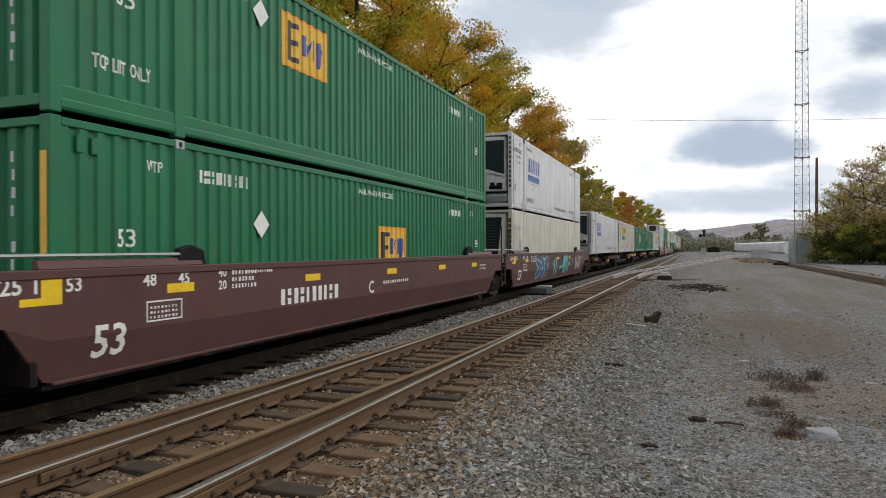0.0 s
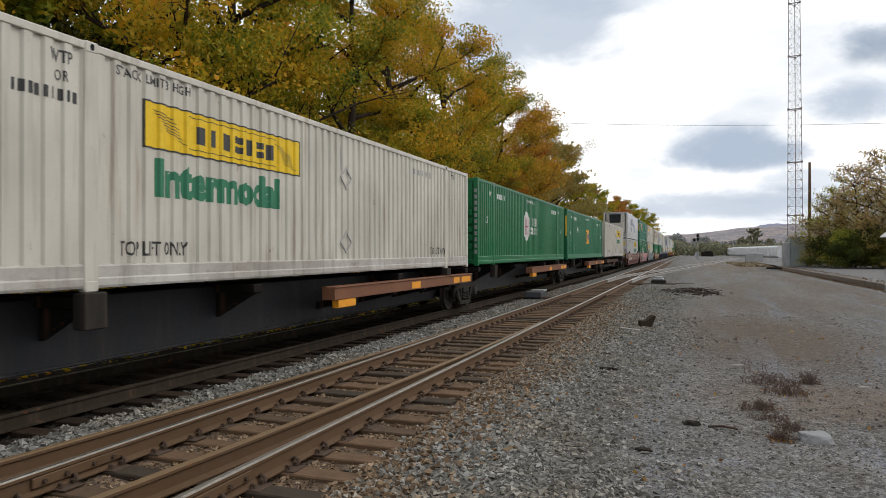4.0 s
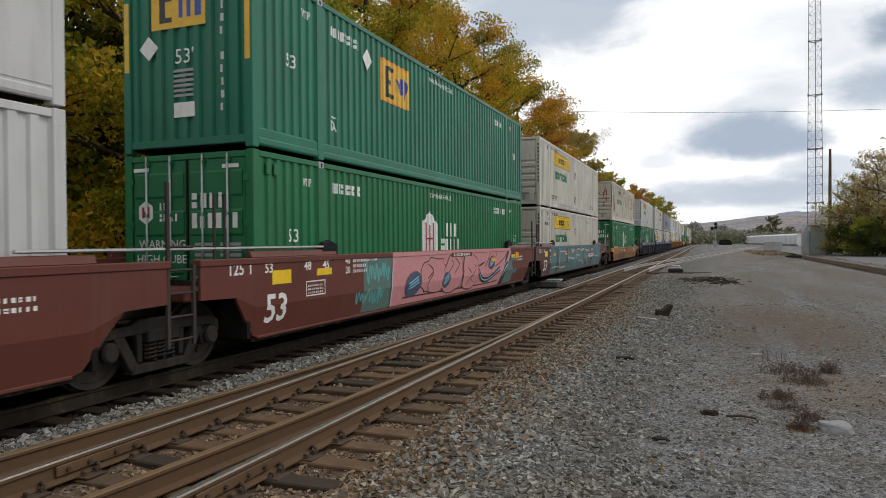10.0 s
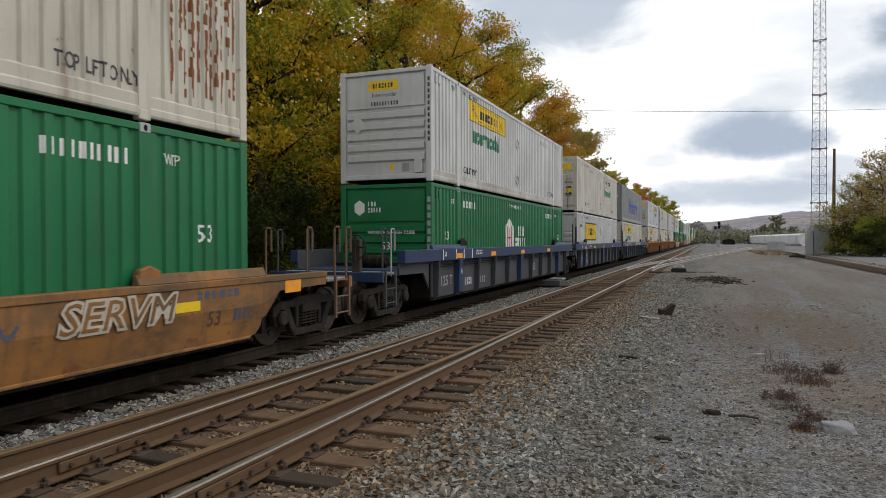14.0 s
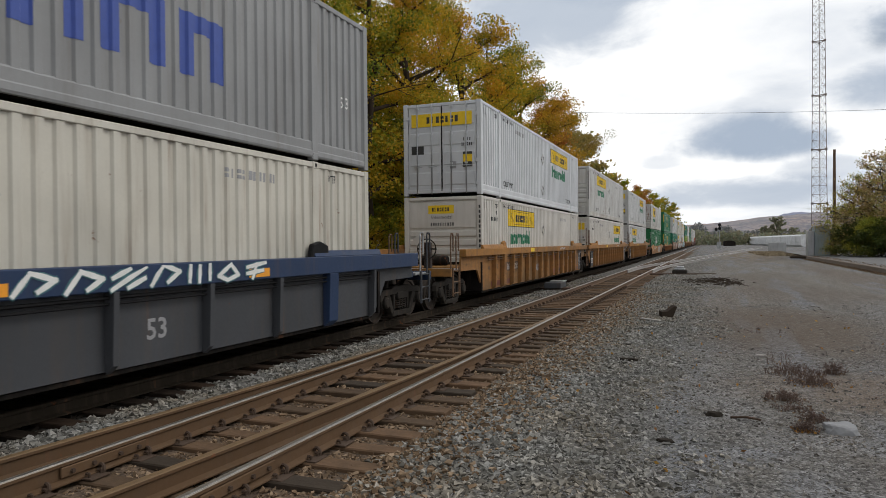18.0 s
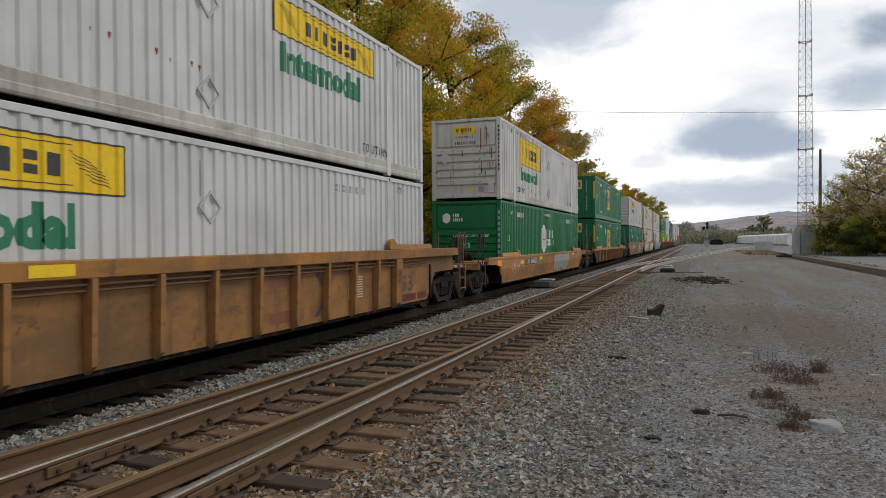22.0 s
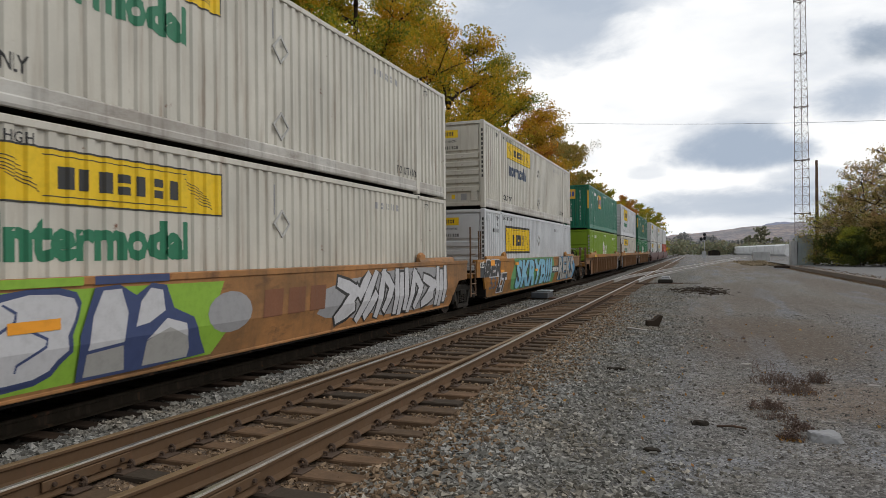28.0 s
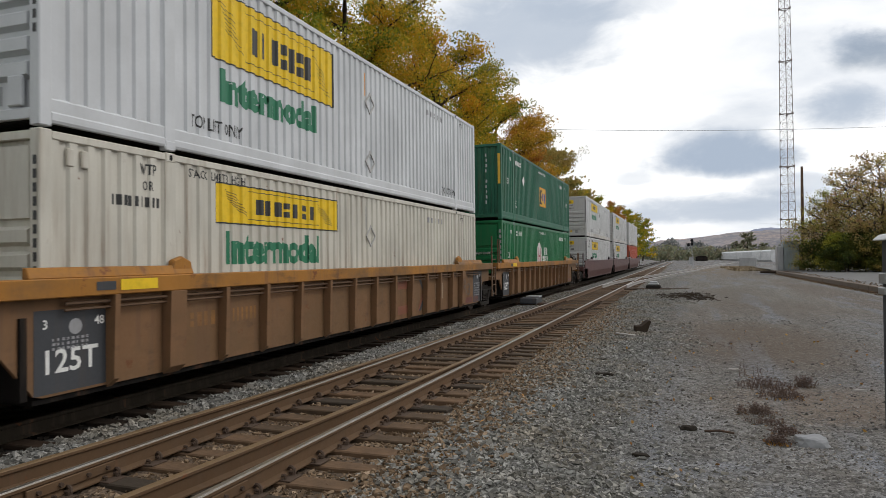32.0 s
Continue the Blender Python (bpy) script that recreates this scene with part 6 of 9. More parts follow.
def ground_material():
    def build(nt, b):
        patch = n_noise(nt, 0.16, 5, 0.6)
        mid = n_noise(nt, 1.3, 6, 0.65)
        grain = n_noise(nt, 60, 3, 0.7)
        vor = nt.nodes.new("ShaderNodeTexVoronoi")
        vor.inputs["Scale"].default_value = 48
        tc = nt.nodes.new("ShaderNodeTexCoord")
        nt.links.new(tc.outputs["Object"], vor.inputs["Vector"])
        sep = nt.nodes.new("ShaderNodeSeparateColor")
        nt.links.new(vor.outputs["Color"], sep.inputs[0])
        # bluish fine gravel, warmer worn patches, a darkened strip under the loose ballast along the track
        c = n_mix(nt, n_range(nt, patch, 0.40, 0.60), (0.240, 0.254, 0.284), (0.245, 0.228, 0.206))
        c = n_mix(nt, n_range(nt, mid, 0.42, 0.62, 0, 0.85), c, (0.160, 0.150, 0.136))
        for cx, cy, rx, ry, amount, tone in ((1.5, 17.2, 2.1, 5.2, 0.85, (0.160, 0.126, 0.100)), (0.2, 23.0, 1.0, 5.0, 0.5, (0.20, 0.15, 0.115)), (1.5, 10.0, 1.3, 1.5, 0.55, (0.225, 0.175, 0.14)), (4.6, 34.0, 1.6, 12.0, 0.6, (0.21, 0.165, 0.125)), (3.0, 52.0, 8.0, 34.0, 0.85, (0.230, 0.216, 0.196)), (4.5, 104.0, 4.5, 38.0, 0.75, (0.245, 0.190, 0.135)), (6.8, 40.0, 1.3, 22.0, 0.6, (0.175, 0.135, 0.105)), (2.5, 27.0, 2.5, 5.0, 0.7, (0.185, 0.155, 0.130))):
            c = n_mix(nt, n_mul(nt, yard_patch(nt, cx, cy, rx, ry, mid), amount), c, tone)
        # wheel-worn streaks along the track side
        streak = n_noise(nt, 0.9, 5, 0.6, (1.0, 0.12, 1.0))
        c = n_mix(nt, n_range(nt, streak, 0.50, 0.62, 0, 0.45), c, (0.165, 0.140, 0.118))
        c = n_mix(nt, n_range(nt, streak, 0.46, 0.36, 0, 0.75), c, (0.240, 0.256, 0.292))
        # ground under the ballast darkened to paint the shade between its stones
        c = n_mix(nt, n_mul(nt, yard_patch(nt, -1.9, 30.0, 1.9, 60.0, patch), 0.8), c, (0.150, 0.143, 0.130))
        big = nt.nodes.new("ShaderNodeTexVoronoi")
        big.inputs["Scale"].default_value = 17
        nt.links.new(tc.outputs["Object"], big.inputs["Vector"])
        sb = nt.nodes.new("ShaderNodeSeparateColor")
        nt.links.new(big.outputs["Color"], sb.inputs[0])
        c = n_mix(nt, n_range(nt, sb.outputs[0], 0.5, 1.0, 0, 0.75), c, (0.080, 0.076, 0.072))
        c = n_mix(nt, n_range(nt, sb.outputs[1], 0.80, 1.0, 0, 0.5), c, (0.38, 0.375, 0.37))
        c = n_mix(nt, n_range(nt, sep.outputs[0], 0.40, 1.0, 0, 0.8), c, (0.060, 0.057, 0.055))
        c = n_mix(nt, n_range(nt, sep.outputs[1], 0.86, 1.0, 0, 0.6), c, (0.44, 0.43, 0.41))
        c = n_mix(nt, n_range(nt, grain, 0.55, 0.8, 0, 0.4), c, (0.36, 0.35, 0.34))
        # damp soil that covers the fine stones
        for cx, cy, rx, ry, amount, tone in ((1.5, 17.0, 1.9, 4.8, 0.55, (0.135, 0.110, 0.090)), (2.0, 36.0, 1.6, 9.0, 0.45, (0.15, 0.128, 0.108)), (1.9, 9.9, 0.9, 1.3, 0.5, (0.18, 0.142, 0.112))):
            c = n_mix(nt, n_mul(nt, yard_patch(nt, cx, cy, rx, ry, mid), amount), c, tone)
        nt.links.new(c, b.inputs["Base Color"])
        b.inputs["Roughness"].default_value = 0.9
        h = nt.nodes.new("ShaderNodeMath")
        h.operation = "MULTIPLY_ADD"
        nt.links.new(vor.outputs["Distance"], h.inputs[0])
        h.inputs[1].default_value = -0.7
        nt.links.new(grain, h.inputs[2])
        n_bump(nt, b, h.outputs[0], 0.9, 0.02)
    return shader("gravel_ground", build)


GRAVEL = ground_material()
STONE = varied("ballast_stone", (0.105, 0.102, 0.093), (0.232, 0.229, 0.212), (0.41, 0.405, 0.385), 0.9, 18, 0.4, 0.01, soil=(0.98, 0.88, 0.76))
# near-black tone carries the train's shade; a few dark rocks share it
DARKSTONE = varied("shade_dark_stone", (0.014, 0.012, 0.010), (0.032, 0.027, 0.022), (0.065, 0.055, 0.045), 0.9, 18, 0.4, 0.01)
STONE_B = varied("stained_ballast_stone", (0.095, 0.064, 0.040), (0.225, 0.150, 0.092), (0.36, 0.265, 0.18), 0.9, 18, 0.4, 0.01)
PEBBLE = varied("road_pebble", (0.075, 0.070, 0.066), (0.190, 0.186, 0.180), (0.36, 0.35, 0.33), 0.9, 22, 0.3, 0.01, soil=(1.0, 0.90, 0.80))
# main-track ties darkened to hold the shade beneath the cars
TIE_D = varied("shade_dark_tie_wood", (0.020, 0.016, 0.013), (0.036, 0.026, 0.020), (0.060, 0.040, 0.028), 0.85, 9, 0.6, 0.02, islands=False)
TIE = varied("weathered_tie_wood", (0.050, 0.038, 0.028), (0.115, 0.074, 0.045), (0.165, 0.098, 0.056), 0.9, 9, 0.6, 0.02, islands=False)
RAIL_SIDE = paint("rusty_rail_side", (0.112, 0.066, 0.036), 0.7, 0.45, 0.25)
# main rails coloured as dark as the shadow they lie in
RAIL_DARK = paint("shade_dark_rail_side", (0.034, 0.027, 0.020), 0.75, 0.5, 0.3)
RAIL_TAN = paint("rusty_rail_head", (0.160, 0.102, 0.052), 0.5, 0.3, 0.1)
RAIL_TOP = plain("worn_rail_head", (0.46, 0.45, 0.44), 0.30, 0.9)
# pale grey sides paint the sky's sheen onto the distant spur rails
RAIL_GREY = paint("sheen_grey_rail_side", (0.27, 0.255, 0.24), 0.7, 0.3, 0.1)
RAIL_PALE = plain("pale_worn_rail_head", (0.42, 0.41, 0.40), 0.34, 0.7)
RAIL_DULL = plain("dull_rail_head", (0.20, 0.175, 0.145), 0.30, 0.5)
IRON = paint("rusty_iron", (0.070, 0.047, 0.034), 0.8, 0.4, 0.4)


def bed_material():
    def build(nt, b):
        tc = nt.nodes.new("ShaderNodeTexCoord")
        sp = nt.nodes.new("ShaderNodeSeparateXYZ")
        nt.links.new(tc.outputs["Object"], sp.inputs[0])
        vor = nt.nodes.new("ShaderNodeTexVoronoi")
        vor.inputs["Scale"].default_value = 20
        nt.links.new(tc.outputs["Object"], vor.inputs["Vector"])
        sc = nt.nodes.new("ShaderNodeSeparateColor")
        nt.links.new(vor.outputs["Color"], sc.inputs[0])
        # black painted in as shade under the train, grey between the tracks, brown along the siding
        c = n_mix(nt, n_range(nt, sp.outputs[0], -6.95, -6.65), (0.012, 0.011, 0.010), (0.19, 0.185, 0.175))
        c = n_mix(nt, n_range(nt, sp.outputs[0], -5.6, -5.35), c, (0.15, 0.108, 0.078))
        c = n_mix(nt, n_range(nt, sp.outputs[0], -3.0, -2.7), c, (0.21, 0.20, 0.185))
        c = n_mix(nt, n_range(nt, sc.outputs[0], 0.2, 1.0, 0, 0.75), c, (0.03, 0.026, 0.022))
        nt.links.new(c, b.inputs["Base Color"])
        b.inputs["Roughness"].default_value = 0.95
        n_bump(nt, b, vor.outputs["Distance"], 0.9, 0.03)
    return shader("ballast_bed", build)


BED = bed_material()


def sheet_grid(x0, x1, y0, y1, nx, ny, height):
    xs, ys = np.linspace(x0, x1, nx), np.linspace(y0, y1, ny)
    f = Form()
    f.v = [(float(x), float(y), height(float(x), float(y))) for y in ys for x in xs]
    f.f = [(j * nx + i, j * nx + i + 1, (j + 1) * nx + i + 1, (j + 1) * nx + i) for j in range(ny - 1) for i in range(nx - 1)]
    return f


# one sheet to the horizon, finer near the camera
def ground_z(x, y):
    # the tree side rises in a low bank behind the main track
    bank = max(0.0, min(1.0, (-11.0 - x) / 6.0))
    return GROUND_Z - 0.12 * max(0.0, min(1.0, (-2.4 - x) / 0.5)) + 0.9 * bank * bank * (3 - 2 * bank) + 0.015 * noise.noise((x * 0.35, y * 0.35, 0))


def make_ground():
    xs = sorted(set(list(np.linspace(-2600, -60, 9)) + list(np.linspace(-60, -14, 12)) + list(np.linspace(-14, 14, 57)) + list(np.linspace(14, 60, 12)) + list(np.linspace(60, 2600, 9))))
    ys = sorted(set(list(np.linspace(-600, -10, 6)) + list(np.linspace(-10, 60, 71)) + list(np.linspace(60, 300, 25)) + list(np.linspace(300, 3600, 12))))
    f = Form()
    f.v = [(float(x), float(y), ground_z(float(x), float(y)) if abs(x) < 60 and y < 400 else GROUND_Z + (0.9 if x < -17 else 0)) for y in ys for x in xs]
    n = len(xs)
    f.f = [(j * n + i, j * n + i + 1, (j + 1) * n + i + 1, (j + 1) * n + i) for j in range(len(ys) - 1) for i in range(n - 1)]
    g = part("ground", f.mesh("ground", smooth=True), GRAVEL)
    tagged(g, "grey and brown gravel yard beside the tracks", "ground", kind="structure")


make_ground()


def stones(name, label, count, xr, yr, size, height, mat, seed, accept=None, near_power=1.0):
    """Loose crushed stones in one mesh."""
    rng = np.random.default_rng(seed)
    # a broken wedge of six corners
    wedge = np.array([(-1, -0.75, -0.6), (1, -0.75, -0.6), (0.1, 0.85, -0.6), (-0.8, -0.6, 0.6), (0.9, -0.5, 0.6), (-0.1, 0.7, 0.6)], float)
    wfaces = np.array([(0, 2, 1), (3, 4, 5), (0, 1, 4), (0, 4, 3), (1, 2, 5), (1, 5, 4), (2, 0, 3), (2, 3, 5)])
    x = rng.uniform(*xr, count)
    y = yr[0] + (yr[1] - yr[0]) * rng.uniform(0, 1, count) ** near_power
    if accept is not None:
        keep = accept(x, y, rng)
        x, y = x[keep], y[keep]
    n = len(x)
    s = size[0] + (size[1] - size[0]) * rng.uniform(0, 1, n) ** 1.5
    z = np.array([height(float(a), float(b)) for a, b in zip(x, y)]) + s * rng.uniform(-0.30, 0.35, n)
    ang = np.stack([rng.uniform(0, 6.28, n), rng.normal(0, 0.42, n), rng.normal(0, 0.42, n)], 1)
    v = (np.repeat(wedge[None], n, 0) + rng.uniform(-0.38, 0.38, (n, 6, 3))) * np.stack([rng.uniform(0.75, 1.15, n), rng.uniform(0.65, 1.0, n), rng.uniform(0.45, 0.85, n)], 1)[:, None]
    def turn(v, a, i, j):
        c, q = np.cos(a)[:, None], np.sin(a)[:, None]
        p = v.copy()
        p[..., i] = c * v[..., i] - q * v[..., j]
        p[..., j] = q * v[..., i] + c * v[..., j]
        return p
    v = turn(turn(turn(v, ang[:, 0], 0, 1), ang[:, 1], 1, 2), ang[:, 2], 0, 2) * s[:, None, None]
    v += np.stack([x, y, z], 1)[:, None]
    faces = (wfaces[None] + 6 * np.arange(n)[:, None, None]).reshape(-1, 3)
    me = bpy.data.meshes.new(name)
    me.vertices.add(n * 6)
    me.vertices.foreach_set("co", v.reshape(-1))
    me.loops.add(len(faces) * 3)
    me.loops.foreach_set("vertex_index", faces.reshape(-1).astype(np.int32))
    me.polygons.add(len(faces))
    me.polygons.foreach_set("loop_start", np.arange(0, len(faces) * 3, 3, dtype=np.int32))
    me.update()
    me.validate()
    me.shade_flat()
    me.materials.append(None)
    return tagged(part(name, me, mat), label, "gravel", kind="stuff")


NEAR_X, GAUGE = -4.235, 1.51        # middle of the siding, and between rail middles
MAIN_X = TRAIN_X


def split(y):
    """How far the siding's second pair of rails lies off to the main track's side."""
    return 0.48 * max(0.0, (17.0 - y) / 13.0) ** 2


def branch(y):
    """How far the spur has left the siding, to the road's side."""
    return 0.0 if y < 44 else 0.0042 * (y - 44) ** 2 if y < 57 else 0.71 + 0.11 * (y - 57)


def rail(name, line, ys, z, head, label):
    """A rail along x = line(y): foot, web and head, the head's top a part of its own."""
    ob = thing(name, label, "rail", "rails", "structure")
    prof = [(-0.075, -0.18), (0.075, -0.18), (0.075, -0.168), (0.018, -0.145), (0.012, -0.05), (0.036, -0.035), (0.037, -0.010), (-0.037, -0.010), (-0.036, -0.035), (-0.012, -0.05), (-0.018, -0.145), (-0.075, -0.168)]
    def sweep(prof):
        f, k = Form(), len(prof)
        for y in ys:
            for x, q in prof:
                f.v.append((line(y) + x, y, z + q))
        for i in range(len(ys) - 1):
            for j in range(k):
                a, b = i * k + j, i * k + (j + 1) % k
                f.f.append((a, b, b + k, a + k))
        f.f += [tuple(range(k)), tuple(range((len(ys) - 1) * k, len(ys) * k))[::-1]]
        return f.mesh(name)
    part("rail_web", sweep(prof), RAIL_DARK if name == "rail_main" else RAIL_GREY if head is RAIL_PALE else RAIL_SIDE, ob)
    part("rail_head", sweep([(-0.037, -0.010), (0.037, -0.010), (0.030, 0.0), (-0.030, 0.0)]), RAIL_DULL if head is RAIL_TOP else head, ob)
    if head is RAIL_TOP:
        # the band that wheels keep bright
        part("running_band", sweep([(0.008, -0.002), (0.031, -0.002), (0.029, 0.0015), (0.010, 0.0015)]), RAIL_TOP, ob)
    return ob


def make_tracks():
    far = [float(q) for q in (-12, 0, 20, 60, 120, 200, 320)]
    for sx in (-1, 1):
        rail("rail_main", lambda y: MAIN_X + sx * GAUGE / 2, far, 0.0, RAIL_TOP if sx < 0 else RAIL_DARK, "steel rail of the main track under the train")
    close = [float(q) for q in np.arange(-6, 44.1, 2)]
    long_ = close + [60.0, 100.0, 160.0, 240.0]
    rail("rail_siding", lambda y: NEAR_X - GAUGE / 2, long_, 0.0, RAIL_TOP, "worn shiny steel rail of the siding")
    rail("rail_siding", lambda y: NEAR_X + GAUGE / 2, long_, 0.0, RAIL_TOP, "dull worn steel rail of the siding")
    turn = [float(q) for q in np.arange(-6, 17.1, 1)]
    rail("switch_rail", lambda y: NEAR_X - GAUGE / 2 - 0.075 - split(y), turn, -0.002, RAIL_TAN, "rusty turnout rail beside the siding rail")
    rail("switch_rail", lambda y: NEAR_X + GAUGE / 2 - 0.075 - split(y), turn, -0.002, RAIL_TAN, "rusty turnout rail beside the siding rail")
    spur = [float(q) for q in np.arange(44, 100, 4)] + [120.0, 150.0, 190.0]
    for sx in (-1, 1):
        rail("rail_spur", lambda y: NEAR_X + sx * GAUGE / 2 + branch(y) + 0.08, spur, -0.001, RAIL_PALE, "steel rail of a spur curving away")
    # joint bar on the shiny rail
    jb = thing("joint_bar", "rusty bolted joint bar on a rail", "joint bar")
    part("bar", Form().box(0.02, 0.045, -0.45, 0.45, -0.13, -0.045).mesh("bar", 0.006), RAIL_SIDE, jb)
    for y in (-0.35, -0.14, 0.14, 0.35):
        part("bolt", cached("bolt", lambda: Form().turned([(0.045, 0.02), (0.07, 0.02)], 0, 0, 6).mesh("bolt")), IRON, jb, m=pose(0, y, -0.088))
    jb.matrix_basis = pose(NEAR_X - GAUGE / 2, 4.45, 0)
    copy_thing(jb, pose(NEAR_X + GAUGE / 2, 4.35, 0))


make_tracks()


def bed_z(x, y):
    """Top of the ballast: level between the rails, a hollow between the tracks, a shoulder to the road."""
    n = 0.03 * noise.noise((x * 2.1, y * 2.1, 0)) + 0.02 * noise.noise((x * 7, y * 7, 3))
    if x > -2.75:
        h = -0.25 - 0.09 * min(1.0, (x + 2.75) / 0.9)
        h = max(h, GROUND_Z - 0.03 - 0.0)
    elif x > -5.6:
        h = -0.232
    elif x > -6.5:
        h = -0.20
    else:
        h = -0.25
    return h + n


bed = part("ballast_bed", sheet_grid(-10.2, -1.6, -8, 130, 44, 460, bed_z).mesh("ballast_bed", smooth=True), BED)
tagged(bed, "crushed stone bed under the tracks", "ballast", kind="structure")


def track_ties():
    tie_me = Form().box(-1.3, 1.3, -0.115, 0.115, -0.36, -0.19).mesh("tie", 0.012)
    plate_me = Form().box(-0.17, 0.17, -0.10, 0.10, -0.192, -0.176).mesh("tie_plate", 0.004)
    spike_me = Form().tube([(0.11, -0.06, -0.19), (0.11, -0.06, -0.14)], 0.011, 6).tube([(0.105, -0.06, -0.145), (0.075, -0.06, -0.150)], 0.015, 6).tube([(0.11, 0.06, -0.19), (0.11, 0.06, -0.14)], 0.011, 6).tube([(0.105, 0.06, -0.145), (0.075, 0.06, -0.150)], 0.015, 6).mesh("spike")
    anchor_me = Form().tube([(0.075 + 0.045 * math.cos(a), -0.02 + 0.012 * a, -0.160 + 0.045 * math.sin(a)) for a in np.linspace(-0.5, 3.4, 7)], 0.016, 6).mesh("rail_anchor")
    r = random.Random(5)
    siding = thing("siding_ties", "weathered brown wooden railway ties with plates", "railway ties", kind="structure")
    main = thing("main_ties", "wooden railway ties painted dark for the shade under the train", "railway ties", kind="structure")
    for i in range(150):
        y = 2.55 + i * 0.52 - 4.0
        w = 1.0 + min(0.19, 0.19 * max(0.0, (17 - y) / 13))
        part("tie", tie_me, TIE, siding, m=pose(NEAR_X - (w - 1) * 1.3 + r.uniform(-0.05, 0.09) + 0.22 * max(0.0, min(1.0, (8.5 - y) / 2.5)), y, r.uniform(-0.012, 0.012), 0, 0, r.uniform(-1.2, 1.2)) @ Matrix.Diagonal((w, r.uniform(0.9, 1.1), 1, 1)))
        if y < 30:
            for sx in (-1, 1):
                x = NEAR_X + sx * GAUGE / 2
                part("tie_plate", plate_me, IRON, siding, m=pose(x + 0.01, y, 0.0))
                part("spike", spike_me, IRON, siding, m=pose(x, y, 0))
                part("rail_anchor", anchor_me, IRON, siding, m=pose(x, y + 0.1, 0))
    # these ties have the train's shade in their colour
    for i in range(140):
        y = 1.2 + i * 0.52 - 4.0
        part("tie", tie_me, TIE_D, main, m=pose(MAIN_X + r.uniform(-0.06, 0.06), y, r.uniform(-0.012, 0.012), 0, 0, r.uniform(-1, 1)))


def in_ballast(x, y, rng):
    rail = (np.abs(x - (NEAR_X - GAUGE / 2)) < 0.10) | (np.abs(x - (NEAR_X + GAUGE / 2)) < 0.10)
    return ~rail & (off_ties(x, y) | (rng.uniform(0, 1, len(x)) < 0.30))


def off_ties(x, y):
    """Where no tie of the siding lies."""
    end = NEAR_X + 1.34 + 0.22 * np.clip((8.5 - y) / 2.5, 0, 1)
    return (x > end) | (np.abs((y + 1.45 + 0.26) % 0.52 - 0.26) > 0.125)


# ---------------------------------------------------------------- trees
BARK = paint("dark_bark", (0.045, 0.034, 0.026), 0.9, 0.3, 0.0)


def leaf_material(name, tones, trans=0.38):
    def build(nt, b):
        pick = nt.nodes.new("ShaderNodeNewGeometry").outputs["Random Per Island"]
        rampn = nt.nodes.new("ShaderNodeValToRGB")
        e = rampn.color_ramp.elements
        e[0].color, e[1].color = (*tones[0], 1), (*tones[-1], 1)
        for i in range(1, len(tones) - 1):
            e.new(i / (len(tones) - 1)).color = (*tones[i], 1)
        big = n_noise(nt, 0.42, 3, 0.5)
        mixv = nt.nodes.new("ShaderNodeMath")
        mixv.operation = "MULTIPLY_ADD"
        nt.links.new(pick, mixv.inputs[0])
        mixv.inputs[1].default_value = 0.46
        nt.links.new(n_range(nt, big, 0.34, 0.66, 0.0, 0.60), mixv.inputs[2])
        nt.links.new(mixv.outputs[0], rampn.inputs[0])
        nt.links.new(rampn.outputs[0], b.inputs["Base Color"])
        b.inputs["Roughness"].default_value = 0.6
        tr = nt.nodes.new("ShaderNodeBsdfTranslucent")
        nt.links.new(rampn.outputs[0], tr.inputs["Color"])
        ms = nt.nodes.new("ShaderNodeMixShader")
        ms.inputs[0].default_value = trans
        nt.links.new(b.outputs[0], ms.inputs[1])
        nt.links.new(tr.outputs[0], ms.inputs[2])
        nt.links.new(ms.outputs[0], nt.nodes["Material Output"].inputs["Surface"])
    return shader(name, build)


LEAF_GOLD = leaf_material("gold_green_leaves", ((0.090, 0.130, 0.015), (0.225, 0.235, 0.020), (0.45, 0.330, 0.024), (0.62, 0.365, 0.024), (0.60, 0.255, 0.026)), 0.42)
LEAF_OLIVE = leaf_material("olive_leaves", ((0.060, 0.105, 0.013), (0.135, 0.180, 0.017), (0.265, 0.260, 0.020), (0.48, 0.345, 0.024), (0.58, 0.285, 0.026)), 0.42)
LEAF_RUST = leaf_material("rust_orange_leaves", ((0.17, 0.150, 0.026), (0.33, 0.210, 0.028), (0.44, 0.165, 0.028), (0.36, 0.095, 0.028)), 0.40)
LEAF_AMBER = leaf_material("amber_leaves", ((0.17, 0.155, 0.022), (0.38, 0.260, 0.026), (0.58, 0.325, 0.028), (0.62, 0.275, 0.030)), 0.42)
LEAF_PALE = leaf_material("pale_olive_leaves", ((0.15, 0.165, 0.045), (0.25, 0.225, 0.060), (0.36, 0.265, 0.070), (0.40, 0.225, 0.062)), 0.42)
# green darkened so the colour carries the shade inside the wood
LEAF_DARK = leaf_material("shade_dark_green_leaves", ((0.024, 0.042, 0.009), (0.045, 0.064, 0.011), (0.080, 0.088, 0.013), (0.15, 0.125, 0.015)), 0.28)
LEAF_BROWN = leaf_material("brown_shrub_leaves", ((0.26, 0.26, 0.075), (0.37, 0.30, 0.095), (0.43, 0.285, 0.115), (0.43, 0.235, 0.12)), 0.42)
LEAF_LOT = leaf_material("yellow_green_shrub_leaves", ((0.15, 0.20, 0.035), (0.25, 0.29, 0.042), (0.40, 0.37, 0.050), (0.55, 0.42, 0.055)), 0.42)


